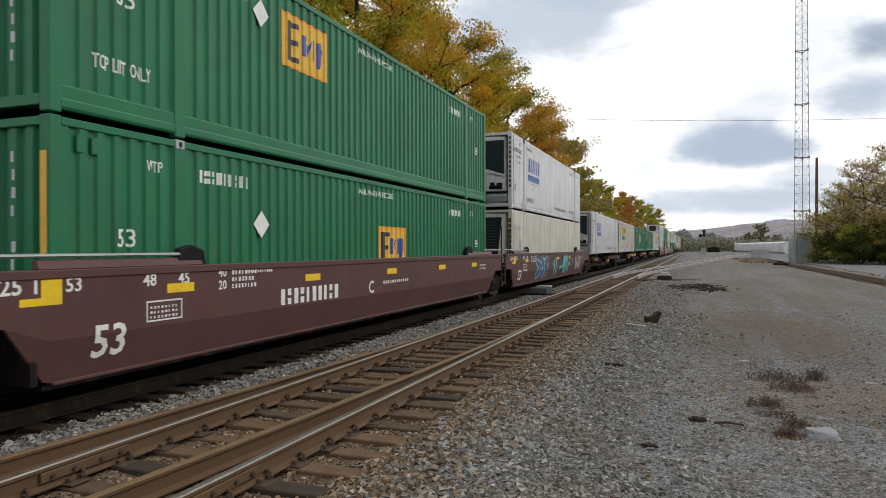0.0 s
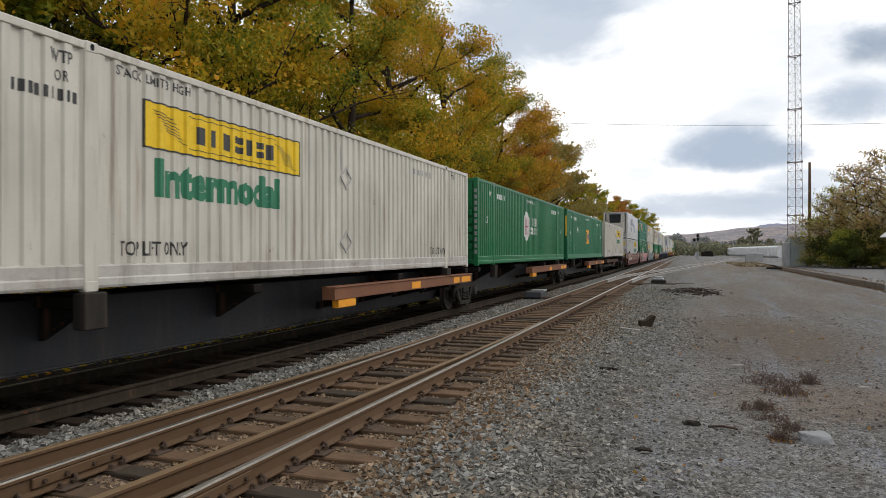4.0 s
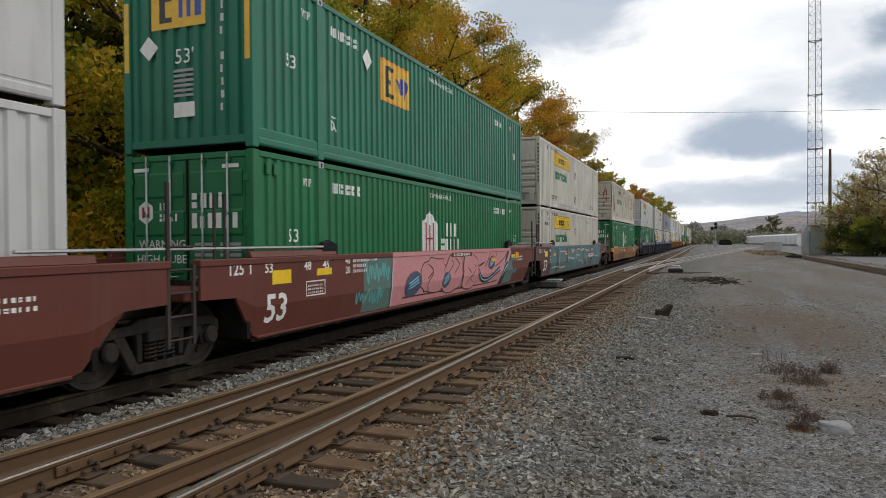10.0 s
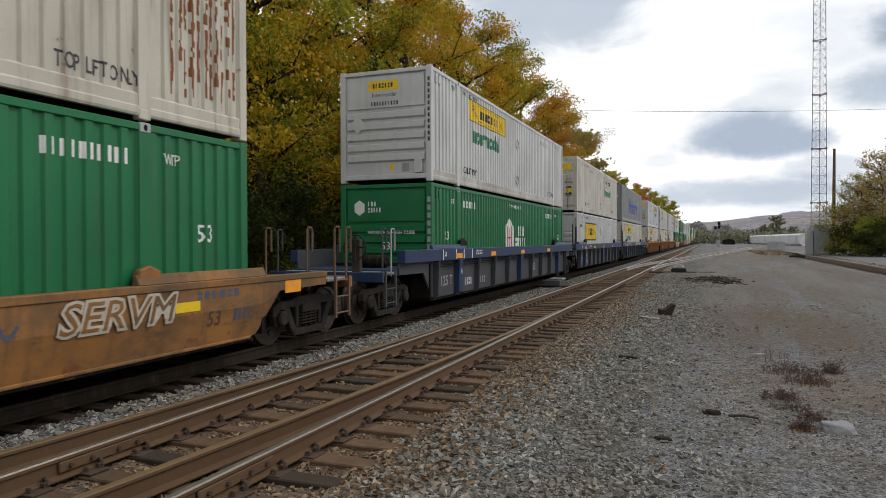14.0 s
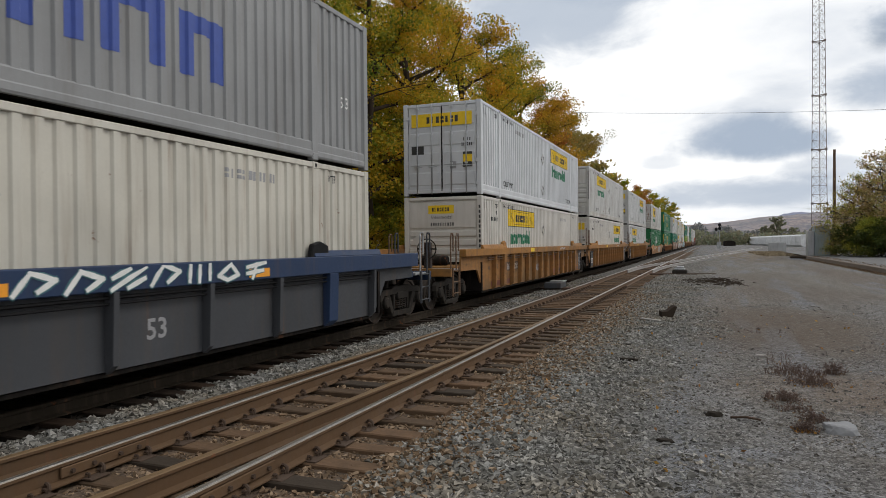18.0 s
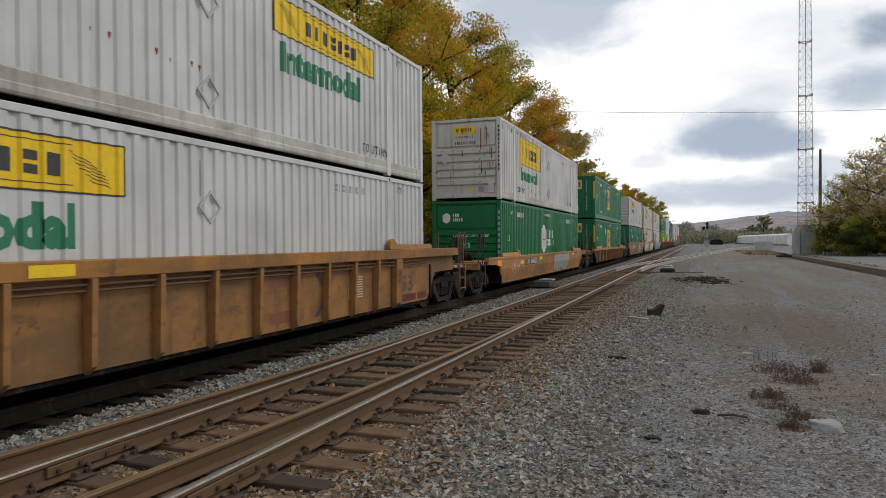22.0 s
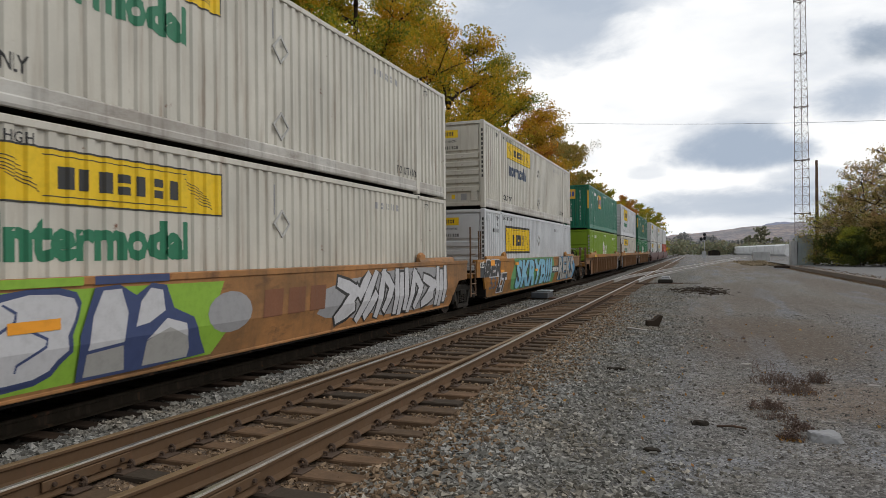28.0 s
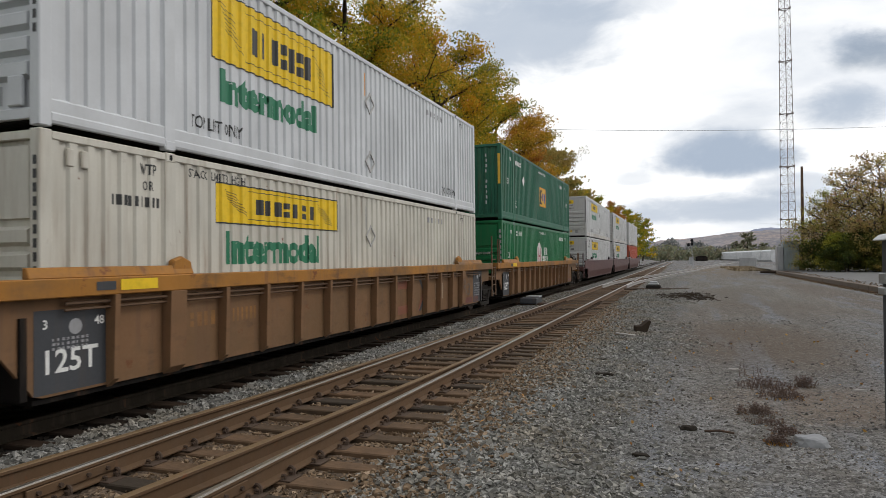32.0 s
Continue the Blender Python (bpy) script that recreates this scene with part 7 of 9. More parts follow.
# leaf tones greyed and paled to paint in the haze of distance
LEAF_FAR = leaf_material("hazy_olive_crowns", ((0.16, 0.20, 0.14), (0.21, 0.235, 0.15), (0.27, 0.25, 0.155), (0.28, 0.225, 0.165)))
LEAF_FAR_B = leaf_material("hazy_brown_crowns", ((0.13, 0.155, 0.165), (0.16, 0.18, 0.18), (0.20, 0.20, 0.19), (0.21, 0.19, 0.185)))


def leaves(points, spread, per, size, seed, squash=0.7):
    rng = np.random.default_rng(seed)
    p = np.repeat(np.array(points), per, 0)
    n = len(p)
    off = rng.normal(0, 1, (n, 3))
    off *= (np.minimum(1.0, 1.55 / np.linalg.norm(off, axis=1)) * 1.05)[:, None]
    off *= np.array((1, 1, squash)) * np.repeat(np.array(spread), per)[:, None]
    c = p + off
    s = rng.uniform(size[0], size[1], n)
    a = rng.normal(0, 1, (n, 3))
    a /= np.linalg.norm(a, axis=1)[:, None]
    b = np.cross(a, rng.normal(0, 1, (n, 3)))
    b /= np.linalg.norm(b, axis=1)[:, None]
    a, b = a * s[:, None], b * (s * 0.62)[:, None]
    v = np.stack([c - a, c - 0.1 * a + b, c + a, c - 0.1 * a - b], 1).reshape(-1, 3)
    me = bpy.data.meshes.new("crown")
    me.vertices.add(4 * n)
    me.vertices.foreach_set("co", v.reshape(-1))
    me.loops.add(4 * n)
    me.loops.foreach_set("vertex_index", np.arange(4 * n, dtype=np.int32))
    me.polygons.add(n)
    me.polygons.foreach_set("loop_start", np.arange(0, 4 * n, 4, dtype=np.int32))
    me.update()
    me.materials.append(None)
    return me


def grow(seed, high, spread, trunk_r, clear=0.3, limbs=9, twigs=5, tips=4):
    """Trunk and limbs as tapered tubes; the ends of the twigs carry the leaves."""
    r = random.Random(seed)
    wood, ends = Form(), []
    lean = Vector((r.uniform(-0.05, 0.05), r.uniform(-0.05, 0.05), 1))
    trunk = [Vector((0, 0, -0.3))]
    for i in range(1, 8):
        q = high * 0.86 * i / 7
        trunk.append(Vector((lean.x * q + r.uniform(-0.16, 0.16), lean.y * q + r.uniform(-0.16, 0.16), q)))
    wood.tube(trunk, [trunk_r * (1 - 0.12 * i) for i in range(8)], 8)
    for i in range(limbs):
        q = clear + (0.97 - clear) * (i + r.uniform(0, 0.8)) / limbs
        k = min(6, int(q * 7))
        base = trunk[k].lerp(trunk[k + 1], q * 7 - k)
        az = i * 2.4 + r.uniform(-0.4, 0.4)
        ln = spread * (1.0 - 0.55 * max(0.0, q - 0.45) / 0.5) * r.uniform(0.75, 1.1)
        rise = r.uniform(0.10, 0.55) + 0.45 * q
        d = Vector((math.cos(az), math.sin(az), rise)).normalized()
        path = [base + d * ln * t + Vector((r.uniform(-0.2, 0.2), r.uniform(-0.2, 0.2), -0.10 * ln * t * t)) * (1 if t else 0) for t in (0, 0.33, 0.66, 1)]
        wood.tube(path, [trunk_r * 0.42, trunk_r * 0.3, trunk_r * 0.18, 0.03], 6)
        for j in range(twigs):
            t = 0.3 + 0.7 * (j + r.uniform(0, 0.9)) / twigs
            kk = min(2, int(t * 3))
            b2 = path[kk].lerp(path[kk + 1], min(1, t * 3 - kk))
            d2 = (d + Vector((r.uniform(-1, 1), r.uniform(-1, 1), r.uniform(-0.45, 0.8)))).normalized()
            l2 = ln * r.uniform(0.25, 0.45)
            e2 = b2 + d2 * l2
            wood.tube([b2, b2.lerp(e2, 0.5) + Vector((0, 0, 0.06)), e2], [0.034, 0.022, 0.008], 4)
            for _ in range(tips):
                e3 = b2.lerp(e2, r.uniform(0.4, 1.0)) + Vector((r.uniform(-1, 1), r.uniform(-1, 1), r.uniform(-0.5, 0.7))) * l2 * 0.5
                wood.tube([b2.lerp(e2, 0.45), b2.lerp(e2, 0.45).lerp(e3, 0.8)], [0.014, 0.004], 3, cap=False)
                ends.append(tuple(e3))
    return wood, ends


TREE_KINDS = []
for k, (h, sp, tr, cl, lim) in enumerate(((16.0, 5.2, 0.30, 0.12, 17), (18.5, 5.6, 0.36, 0.14, 19), (14.5, 4.8, 0.26, 0.08, 17), (17.0, 4.8, 0.28, 0.12, 18), (20.0, 6.0, 0.40, 0.14, 20))):
    wood, ends = grow(40 + k, h, sp, tr, cl, lim, 6, 3)
    rr = random.Random(k)
    # sprays of leaves: full ones outside, thin ones between
    wide = [rr.uniform(0.30, 0.62) for _ in ends]
    TREE_KINDS.append((wood.mesh("trunk", smooth=True), leaves(ends, wide, 20, (0.14, 0.26), 60 + k, 0.6), leaves(ends, wide, 135, (0.045, 0.092), 70 + k, 0.6)))


def tree(k, x, y, z, turn, scale, leaf, label, fine=False):
    t = thing("tree", label, "tree", "trees behind the tracks", m=pose(x, y, z, 0, 0, turn) @ Matrix.Scale(scale, 4))
    part("trunk", TREE_KINDS[k][0], BARK, t)
    part("crown", TREE_KINDS[k][2 if fine else 1], leaf, t)
    return t


def make_trees():
    r = random.Random(11)
    # x, y, kind, leaf, scale: the row along the track, then the trees behind it
    front = (
        (-16.0, 9, 0, LEAF_OLIVE, 1.0), (-15.2, 16, 2, LEAF_GOLD, 1.1), (-16.4, 22, 1, LEAF_OLIVE, 1.0), (-15.4, 29, 3, LEAF_GOLD, 1.08),
        (-16.4, 36, 4, LEAF_GOLD, 0.96), (-15.8, 43, 0, LEAF_GOLD, 1.14), (-16.2, 50, 1, LEAF_OLIVE, 1.0), (-15.6, 58, 2, LEAF_AMBER, 1.22),
        (-16.0, 66, 3, LEAF_RUST, 0.98), (-15.6, 75, 0, LEAF_PALE, 1.02), (-15.8, 84, 2, LEAF_PALE, 1.1), (-15.5, 94, 1, LEAF_OLIVE, 0.72), (-15.5, 108, 2, LEAF_PALE, 0.9),
        (-15.5, 124, 0, LEAF_OLIVE, 0.82), (-15.0, 142, 3, LEAF_RUST, 0.8), (-15.5, 165, 1, LEAF_RUST, 0.8), (-15, 190, 0, LEAF_OLIVE, 0.95),
        (-15, 220, 2, LEAF_OLIVE, 1.1), (-14, 255, 3, LEAF_OLIVE, 0.95),
        (-14.4, 53, 3, LEAF_RUST, 0.62), (-14.2, 33, 2, LEAF_OLIVE, 0.66),
    )
    deep = (
        (-23, 12, 4, LEAF_OLIVE, 0.9), (-24, 22, 3, LEAF_DARK, 1.0), (-23.5, 33, 0, LEAF_OLIVE, 1.1),
        (-24, 45, 1, LEAF_GOLD, 1.0), (-24, 57, 4, LEAF_OLIVE, 0.85), (-24, 70, 0, LEAF_OLIVE, 0.95), (-24, 88, 2, LEAF_GOLD, 1.05), (-24, 110, 1, LEAF_OLIVE, 0.85),
        (-33, 10, 0, LEAF_DARK, 1.1), (-33, 28, 1, LEAF_DARK, 1.0), (-33, 46, 3, LEAF_DARK, 1.0), (-33, 66, 4, LEAF_OLIVE, 0.8),
    )
    words = {id(LEAF_GOLD): "tall tree with golden yellow autumn leaves", id(LEAF_OLIVE): "tall tree with olive green turning leaves", id(LEAF_AMBER): "tall tree with amber orange autumn leaves", id(LEAF_RUST): "tree with rust orange autumn leaves",
             id(LEAF_PALE): "tree with pale thinning autumn leaves", id(LEAF_DARK): "green leafy tree painted dark for the wood's inner shade"}
    for x, y, k, leaf, s in front + deep:
        tree(k, x, y, 0.55, r.uniform(0, 360), s, leaf, words[id(leaf)], x > -17 and y < 80)
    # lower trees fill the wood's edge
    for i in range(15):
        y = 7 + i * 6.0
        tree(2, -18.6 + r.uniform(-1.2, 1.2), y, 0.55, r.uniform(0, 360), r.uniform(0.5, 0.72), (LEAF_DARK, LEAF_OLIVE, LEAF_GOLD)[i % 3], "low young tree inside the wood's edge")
    # back trees in darkened leaves, so gaps look deep in shade
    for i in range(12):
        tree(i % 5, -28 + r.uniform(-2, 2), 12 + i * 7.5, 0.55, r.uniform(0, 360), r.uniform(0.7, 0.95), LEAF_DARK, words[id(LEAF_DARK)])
    # undergrowth along the wood's edge
    kinds = []
    for k in range(3):
        wood, ends = grow(80 + k, 3.6, 1.9, 0.05, 0.05, 12, 5, 3)
        kinds.append((wood.mesh("stem"), leaves(ends, [0.3] * len(ends), 34, (0.045, 0.085), 90 + k)))
    # inner shrubs wear the same shade-darkened leaves
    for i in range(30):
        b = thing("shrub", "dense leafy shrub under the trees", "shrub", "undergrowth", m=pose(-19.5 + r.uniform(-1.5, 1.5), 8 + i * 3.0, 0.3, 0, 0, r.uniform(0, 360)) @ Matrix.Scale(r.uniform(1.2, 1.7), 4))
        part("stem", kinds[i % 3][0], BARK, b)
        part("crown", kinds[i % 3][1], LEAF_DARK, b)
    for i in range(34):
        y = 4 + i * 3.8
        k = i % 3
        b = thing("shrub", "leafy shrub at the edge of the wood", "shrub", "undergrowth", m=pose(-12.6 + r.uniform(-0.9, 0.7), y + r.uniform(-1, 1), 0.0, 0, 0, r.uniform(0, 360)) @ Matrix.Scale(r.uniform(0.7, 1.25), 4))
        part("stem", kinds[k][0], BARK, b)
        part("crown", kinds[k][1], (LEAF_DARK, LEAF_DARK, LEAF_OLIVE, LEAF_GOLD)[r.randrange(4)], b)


make_trees()


def litter():
    rng = np.random.default_rng(77)
    x, y = rng.uniform(-15, -9.9, 9000), -2 + 62 * rng.uniform(0, 1, 9000) ** 1.2
    pts = [(float(a), float(b), ground_z(float(a), float(b)) + 0.02) for a, b in zip(x, y)]
    tagged(part("leaf_litter", leaves(pts, [0.01] * len(pts), 1, (0.04, 0.09), 78, 0.6), LEAF_GOLD), "golden fallen leaves under the trees", "leaves", kind="stuff")


litter()


# ---------------------------------------------------------------- the road's side
CONCRETE = paint("old_concrete", (0.30, 0.285, 0.265), 0.9, 0.4, 0.0)
KERB = paint("soiled_kerb_concrete", (0.165, 0.128, 0.100), 0.9, 0.7, 0.1)
ASPHALT = paint("grey_asphalt", (0.16, 0.158, 0.158), 0.9, 0.3, 0.0)
SHED = paint("grey_green_shed_paint", (0.27, 0.315, 0.325), 0.6, 0.3, 0.05)
WOODPOLE = paint("weathered_pole_wood", (0.12, 0.075, 0.05), 0.9, 0.3, 0.0)


def make_roadside():
    lot = part("pavement", sheet_grid(9.4, 60, 20, 110, 12, 24, lambda x, y: GROUND_Z + 0.29).mesh("pavement"), ASPHALT)
    tagged(lot, "raised asphalt lot behind a kerb", "pavement", kind="structure")
    k = thing("kerb", "long worn concrete kerb", "kerb", kind="structure")
    for i in range(30):
        y = 20 + i * 2.1
        part("kerb_stone", cached("kerb", lambda: Form().box(-0.16, 0.14, 0.01, 2.09, -0.3, 0.295).mesh("kerb_stone", 0.03)), KERB, k, m=pose(9.25 + 0.012 * math.sin(i), y, GROUND_Z + 0.004 * (i % 3)))
    mast = thing("radio_mast", "tall lattice steel radio mast", "mast", m=pose(11.25, 86, GROUND_Z))
    legs = [(0.92 * math.cos(a), 0.92 * math.sin(a)) for a in (radians(200), radians(320), radians(80))]
    top = 52.0
    for x, y in legs:
        part("mast_leg", Form().tube([(x, y, 0), (x * 0.5, y * 0.5, top)], 0.036, 8).mesh("mast_leg"), MASTPAINT, mast)
    brace = Form()
    for i in range(3):
        a, b = legs[i], legs[(i + 1) % 3]
        brace.tube([(*a, 0), (*b, 1.0)], 0.014, 4).tube([(*b, 0), (*a, 1.0)], 0.014, 4).tube([(*a, 1.0), (*b, 1.0)], 0.016, 4)
    bme = brace.mesh("lattice_bay")
    for i in range(int(top)):
        part("lattice_bay", bme, MASTPAINT, mast, m=pose(0, 0, i) @ Matrix.Diagonal((1 - 0.5 * (i + 0.5) / top, 1 - 0.5 * (i + 0.5) / top, 1, 1)))
    ring = Form()
    for i in range(3):
        ring.tube([(*legs[i], 0), (*legs[(i + 1) % 3], 0)], 0.05, 6)
    for x, y in legs:
        ring.box(x - 0.1, x + 0.1, y - 0.1, y + 0.1, -0.12, 0.12)
    rme = ring.mesh("flange")
    for z in range(6, 52, 6):
        part("flange", rme, MASTPAINT, mast, m=pose(0, 0, z) @ Matrix.Diagonal((1 - 0.5 * z / top, 1 - 0.5 * z / top, 1, 1)))
    shed = thing("equipment_shed", "grey-green metal equipment shed", "shed", m=pose(10.7, 82.5, GROUND_Z + 0.29))
    part("wall_panel", Form().box(-0.52, 0.90, -1.2, 1.2, 0, 3.1).mesh("wall_panel", 0.02), SHED, shed)
    part("roof", Form().box(-0.58, 0.96, -1.3, 1.3, 3.1, 3.18).mesh("roof", 0.02), GALV, shed)
    part("door", Form().box(-0.45, 0.45, -1.24, -1.2, 0.05, 2.15).mesh("door", 0.01), SHED, shed)
    part("side_cabinet", Form().box(-1.15, -0.56, -0.9, 0.9, 0, 2.6).mesh("side_cabinet", 0.02), GALV, shed)
    part("side_screen", Form().box(0.92, 1.25, -0.8, 0.9, 0, 2.7).mesh("side_screen", 0.02), SLATE, shed)
    pole = thing("wooden_pole", "weathered wooden utility pole", "utility pole", m=pose(12.4, 84, GROUND_Z))
    part("shaft", Form().tube([(0, 0, 0), (0, 0, 7), (0.02, 0, 11.7)], [0.2, 0.17, 0.13], 10).mesh("shaft"), WOODPOLE, pole)
    box = thing("utility_cabinet", "grey metal utility cabinet on the gravel", "cabinet", m=pose(10.0, 124, GROUND_Z))
    part("body", Form().box(-1.3, 1.3, -0.7, 0.7, 0, 1.6).mesh("body", 0.03), GALV, box)
    part("plinth", Form().box(-1.4, 1.4, -0.8, 0.8, 0, 0.15).mesh("plinth", 0.02), CONCRETE, box)
    # signal
    sig = thing("railway_signal", "railway signal mast with dark round heads", "signal", m=pose(2.0, 190, GROUND_Z) @ Matrix.Scale(0.92, 4))
    part("mast", Form().tube([(0, 0, 0), (0, 0, 6.6)], 0.09, 8).mesh("mast"), GALV, sig)
    for x, z in ((0.0, 6.6), (0.0, 5.6), (-0.9, 5.4)):
        part("signal_head", Form().prism([(0.42 * math.cos(a), z + 0.5 * math.sin(a)) for a in np.linspace(0, 6.28, 15)[:-1]], -0.25, 0.0, 1).mesh("signal_head"), BLACK, sig, m=pose(x, 0, 0))
    part("arm", Form().box(-0.95, 0.1, -0.05, 0.05, 5.2, 5.3).mesh("arm"), GALV, sig)
    part("relay_case", Form().box(-0.6, 0.6, -0.4, 0.4, 0, 1.9).mesh("relay_case", 0.03), GALV, sig, m=pose(-0.2, 0.5, 0))


make_roadside()


def shrubs_right():
    r = random.Random(3)
    kinds = []
    for k in range(3):
        wood, ends = grow(120 + k, 11.6, 4.4, 0.11, 0.03, 26, 7, 4)
        low = [q for q in ends if q[2] < 6.5] + [q for i, q in enumerate(ends) if q[2] >= 6.5 and i % 2]
        kinds.append((wood.mesh("stem"), leaves(low, [0.34] * len(low), 13, (0.06, 0.12), 130 + k)))
    wood, ends = grow(150, 3.6, 2.6, 0.05, 0.02, 14, 6, 4)
    low_kind = (wood.mesh("stem"), leaves(ends, [0.3] * len(ends), 34, (0.06, 0.11), 151))
    for x, y, leaf, s in ((13.2, 77, LEAF_DARK, 0.9), (15.0, 75.5, LEAF_LOT, 1.0), (17.2, 74.5, LEAF_DARK, 1.1), (19.6, 74, LEAF_PALE, 0.9), (22.0, 74.5, LEAF_DARK, 1.1), (24.6, 75, LEAF_LOT, 1.0), (27, 76, LEAF_DARK, 1.1)):
        b = thing("shrub", "leafy shrub along the edge of the lot", "shrub", "shrubs by the lot", m=pose(x, y, 0, 0, 0, r.uniform(0, 360)) @ Matrix.Scale(s, 4))
        part("stem", low_kind[0], BARK, b)
        part("crown", low_kind[1], leaf, b)
    # darkened leaves paint the shadow at the foot of these trees
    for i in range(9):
        b = thing("shrub", "leafy shrub painted dark for shade under the lot's trees", "shrub", "shrubs by the lot", m=pose(14.4 + i * 1.7, 73.2 + r.uniform(-0.8, 0.8), 0, 0, 0, r.uniform(0, 360)) @ Matrix.Scale(r.uniform(0.75, 1.0), 4))
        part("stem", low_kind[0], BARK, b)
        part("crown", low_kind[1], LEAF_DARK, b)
    for x, y, k, leaf, s in ((15.6, 78, 0, LEAF_BROWN, 1.0), (18.2, 76, 1, LEAF_BROWN, 1.08), (21.0, 77, 2, LEAF_BROWN, 1.1), (14.2, 80, 1, LEAF_LOT, 0.78), (24.0, 76, 0, LEAF_BROWN, 1.15), (27.5, 80, 1, LEAF_LOT, 1.1), (17.0, 84, 2, LEAF_LOT, 0.9), (13.4, 79, 0, LEAF_BROWN, 0.66), (19.5, 72, 2, LEAF_PALE, 0.6), (16.8, 73, 1, LEAF_PALE, 0.5)):
        b = thing("tree", "bushy half-bare tree with brown and olive leaves", "tree", "trees by the lot", m=pose(x, y, 0, 0, 0, r.uniform(0, 360)) @ Matrix.Scale(s, 4))
        part("stem", kinds[k][0], BARK, b)
        part("crown", kinds[k][1], leaf, b)


shrubs_right()


def hills():
    def woods(nt, b):
        # brown autumn woods, with distance haze mixed into the colours
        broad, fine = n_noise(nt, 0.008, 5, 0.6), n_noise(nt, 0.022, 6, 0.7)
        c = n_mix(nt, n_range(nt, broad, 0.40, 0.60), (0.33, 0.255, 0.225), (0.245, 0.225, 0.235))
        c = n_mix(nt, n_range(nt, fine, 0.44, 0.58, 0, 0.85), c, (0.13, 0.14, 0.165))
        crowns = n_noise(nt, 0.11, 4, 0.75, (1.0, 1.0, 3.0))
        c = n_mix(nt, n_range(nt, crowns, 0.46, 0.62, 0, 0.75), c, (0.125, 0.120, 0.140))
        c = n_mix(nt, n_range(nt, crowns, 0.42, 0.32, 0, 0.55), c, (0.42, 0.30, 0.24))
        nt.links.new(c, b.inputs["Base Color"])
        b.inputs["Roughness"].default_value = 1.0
    FOREST = shader("haze_toned_hill_woods", woods)
    # flat blue stands for the haze over the farther ridge
    BLUEHILL = plain("haze_blue_ridge", (0.19, 0.215, 0.30), 1.0)
    def ridge(name, y, top, mat, label):
        xs = np.linspace(-1500, 1900, 220)
        f = Form()
        for x in xs:
            h = top(float(x))
            f.v += [(float(x), y, -2), (float(x), y + 160, h * 0.72), (float(x), y + 330, h), (float(x), y + 900, h * 0.5)]
        for i in range(len(xs) - 1):
            for j in range(3):
                f.f.append((4 * i + j, 4 * i + 4 + j, 4 * i + 5 + j, 4 * i + 1 + j))
        tagged(part(name, f.mesh(name, smooth=True), mat), label, "hill", kind="structure")
    def nz(x, s, a):
        return a * noise.noise((x / s, 3.3, 0))
    ridge("wooded_hill", 1500, lambda x: 42 + 0.085 * (x + 60) + nz(x, 160, 6) + nz(x, 30, 3) + nz(x, 16, 3) if x < 420 else 83 + nz(x, 160, 6) + nz(x, 30, 3) + nz(x, 16, 3), FOREST, "long wooded hill in brown autumn colour with painted haze")
    ridge("blue_ridge", 2700, lambda x: 62 + 50 * math.exp(-((x - 345) / 190) ** 2) + nz(x, 120, 5) + nz(x, 40, 6) + nz(x, 22, 5), BLUEHILL, "distant wooded ridge painted blue for haze")
    # far tree belt: one low ragged mass of crowns
    rng = np.random.default_rng(8)
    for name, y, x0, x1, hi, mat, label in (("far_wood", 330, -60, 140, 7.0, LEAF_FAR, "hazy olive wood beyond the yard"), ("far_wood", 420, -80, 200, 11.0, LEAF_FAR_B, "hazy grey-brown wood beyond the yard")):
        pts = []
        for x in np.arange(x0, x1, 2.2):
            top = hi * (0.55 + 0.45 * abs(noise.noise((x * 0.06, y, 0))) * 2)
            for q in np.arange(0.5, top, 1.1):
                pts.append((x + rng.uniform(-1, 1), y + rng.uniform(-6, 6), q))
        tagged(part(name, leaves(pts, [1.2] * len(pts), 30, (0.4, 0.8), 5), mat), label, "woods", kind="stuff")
    # these crowns take the haze-paled leaf colour as well
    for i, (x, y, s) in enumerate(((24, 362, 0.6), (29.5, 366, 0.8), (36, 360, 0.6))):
        t = thing("tree", "olive tree paled by painted haze behind parked railcars", "tree", "far trees", m=pose(x, y, 0, 0, 0, 40 * i) @ Matrix.Scale(s, 4))
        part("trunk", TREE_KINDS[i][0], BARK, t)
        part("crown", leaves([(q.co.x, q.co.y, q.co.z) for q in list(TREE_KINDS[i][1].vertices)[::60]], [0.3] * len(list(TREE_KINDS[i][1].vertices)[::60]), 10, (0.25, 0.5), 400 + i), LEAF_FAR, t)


hills()


def far_cars():
    WH = paint("white_hopper_paint", (0.62, 0.63, 0.64), 0.5, 0.3, 0.05)
    base = thing("hopper_car", "white covered hopper railcar parked in the yard", "railcar", "parked railcars", m=pose(25.2, 218, GROUND_Z - 1.0, 0, 0, 4.1))
    part("body", Form().prism([(-1.5, 1.6), (-1.55, 4.2), (-1.1, 4.6), (1.1, 4.6), (1.55, 4.2), (1.5, 1.6), (0.6, 0.7), (-0.6, 0.7)], 0, 15.5, 1).mesh("body", 0.03), WH, base)
    for i in range(12):
        part("rib", cached("hop_rib", lambda: Form().box(-1.62, 1.62, -0.05, 0.05, 1.6, 4.2).mesh("rib")), WH, base, m=pose(0, 0.8 + i * 1.27, 0))
    for y in (1.8, 13.7):
        part("truck", cached("hop_truck", lambda: Form().box(-1.1, 1.1, -1.1, 1.1, 0.1, 0.8).mesh("truck", 0.05)), STEEL_D, base, m=pose(0, y, 0))
    for i in range(1, 7):
        copy_thing(base, pose(25.2 - 1.19 * i, 218 + 16.9 * i, GROUND_Z - 1.0, 0, 0, 4.1))
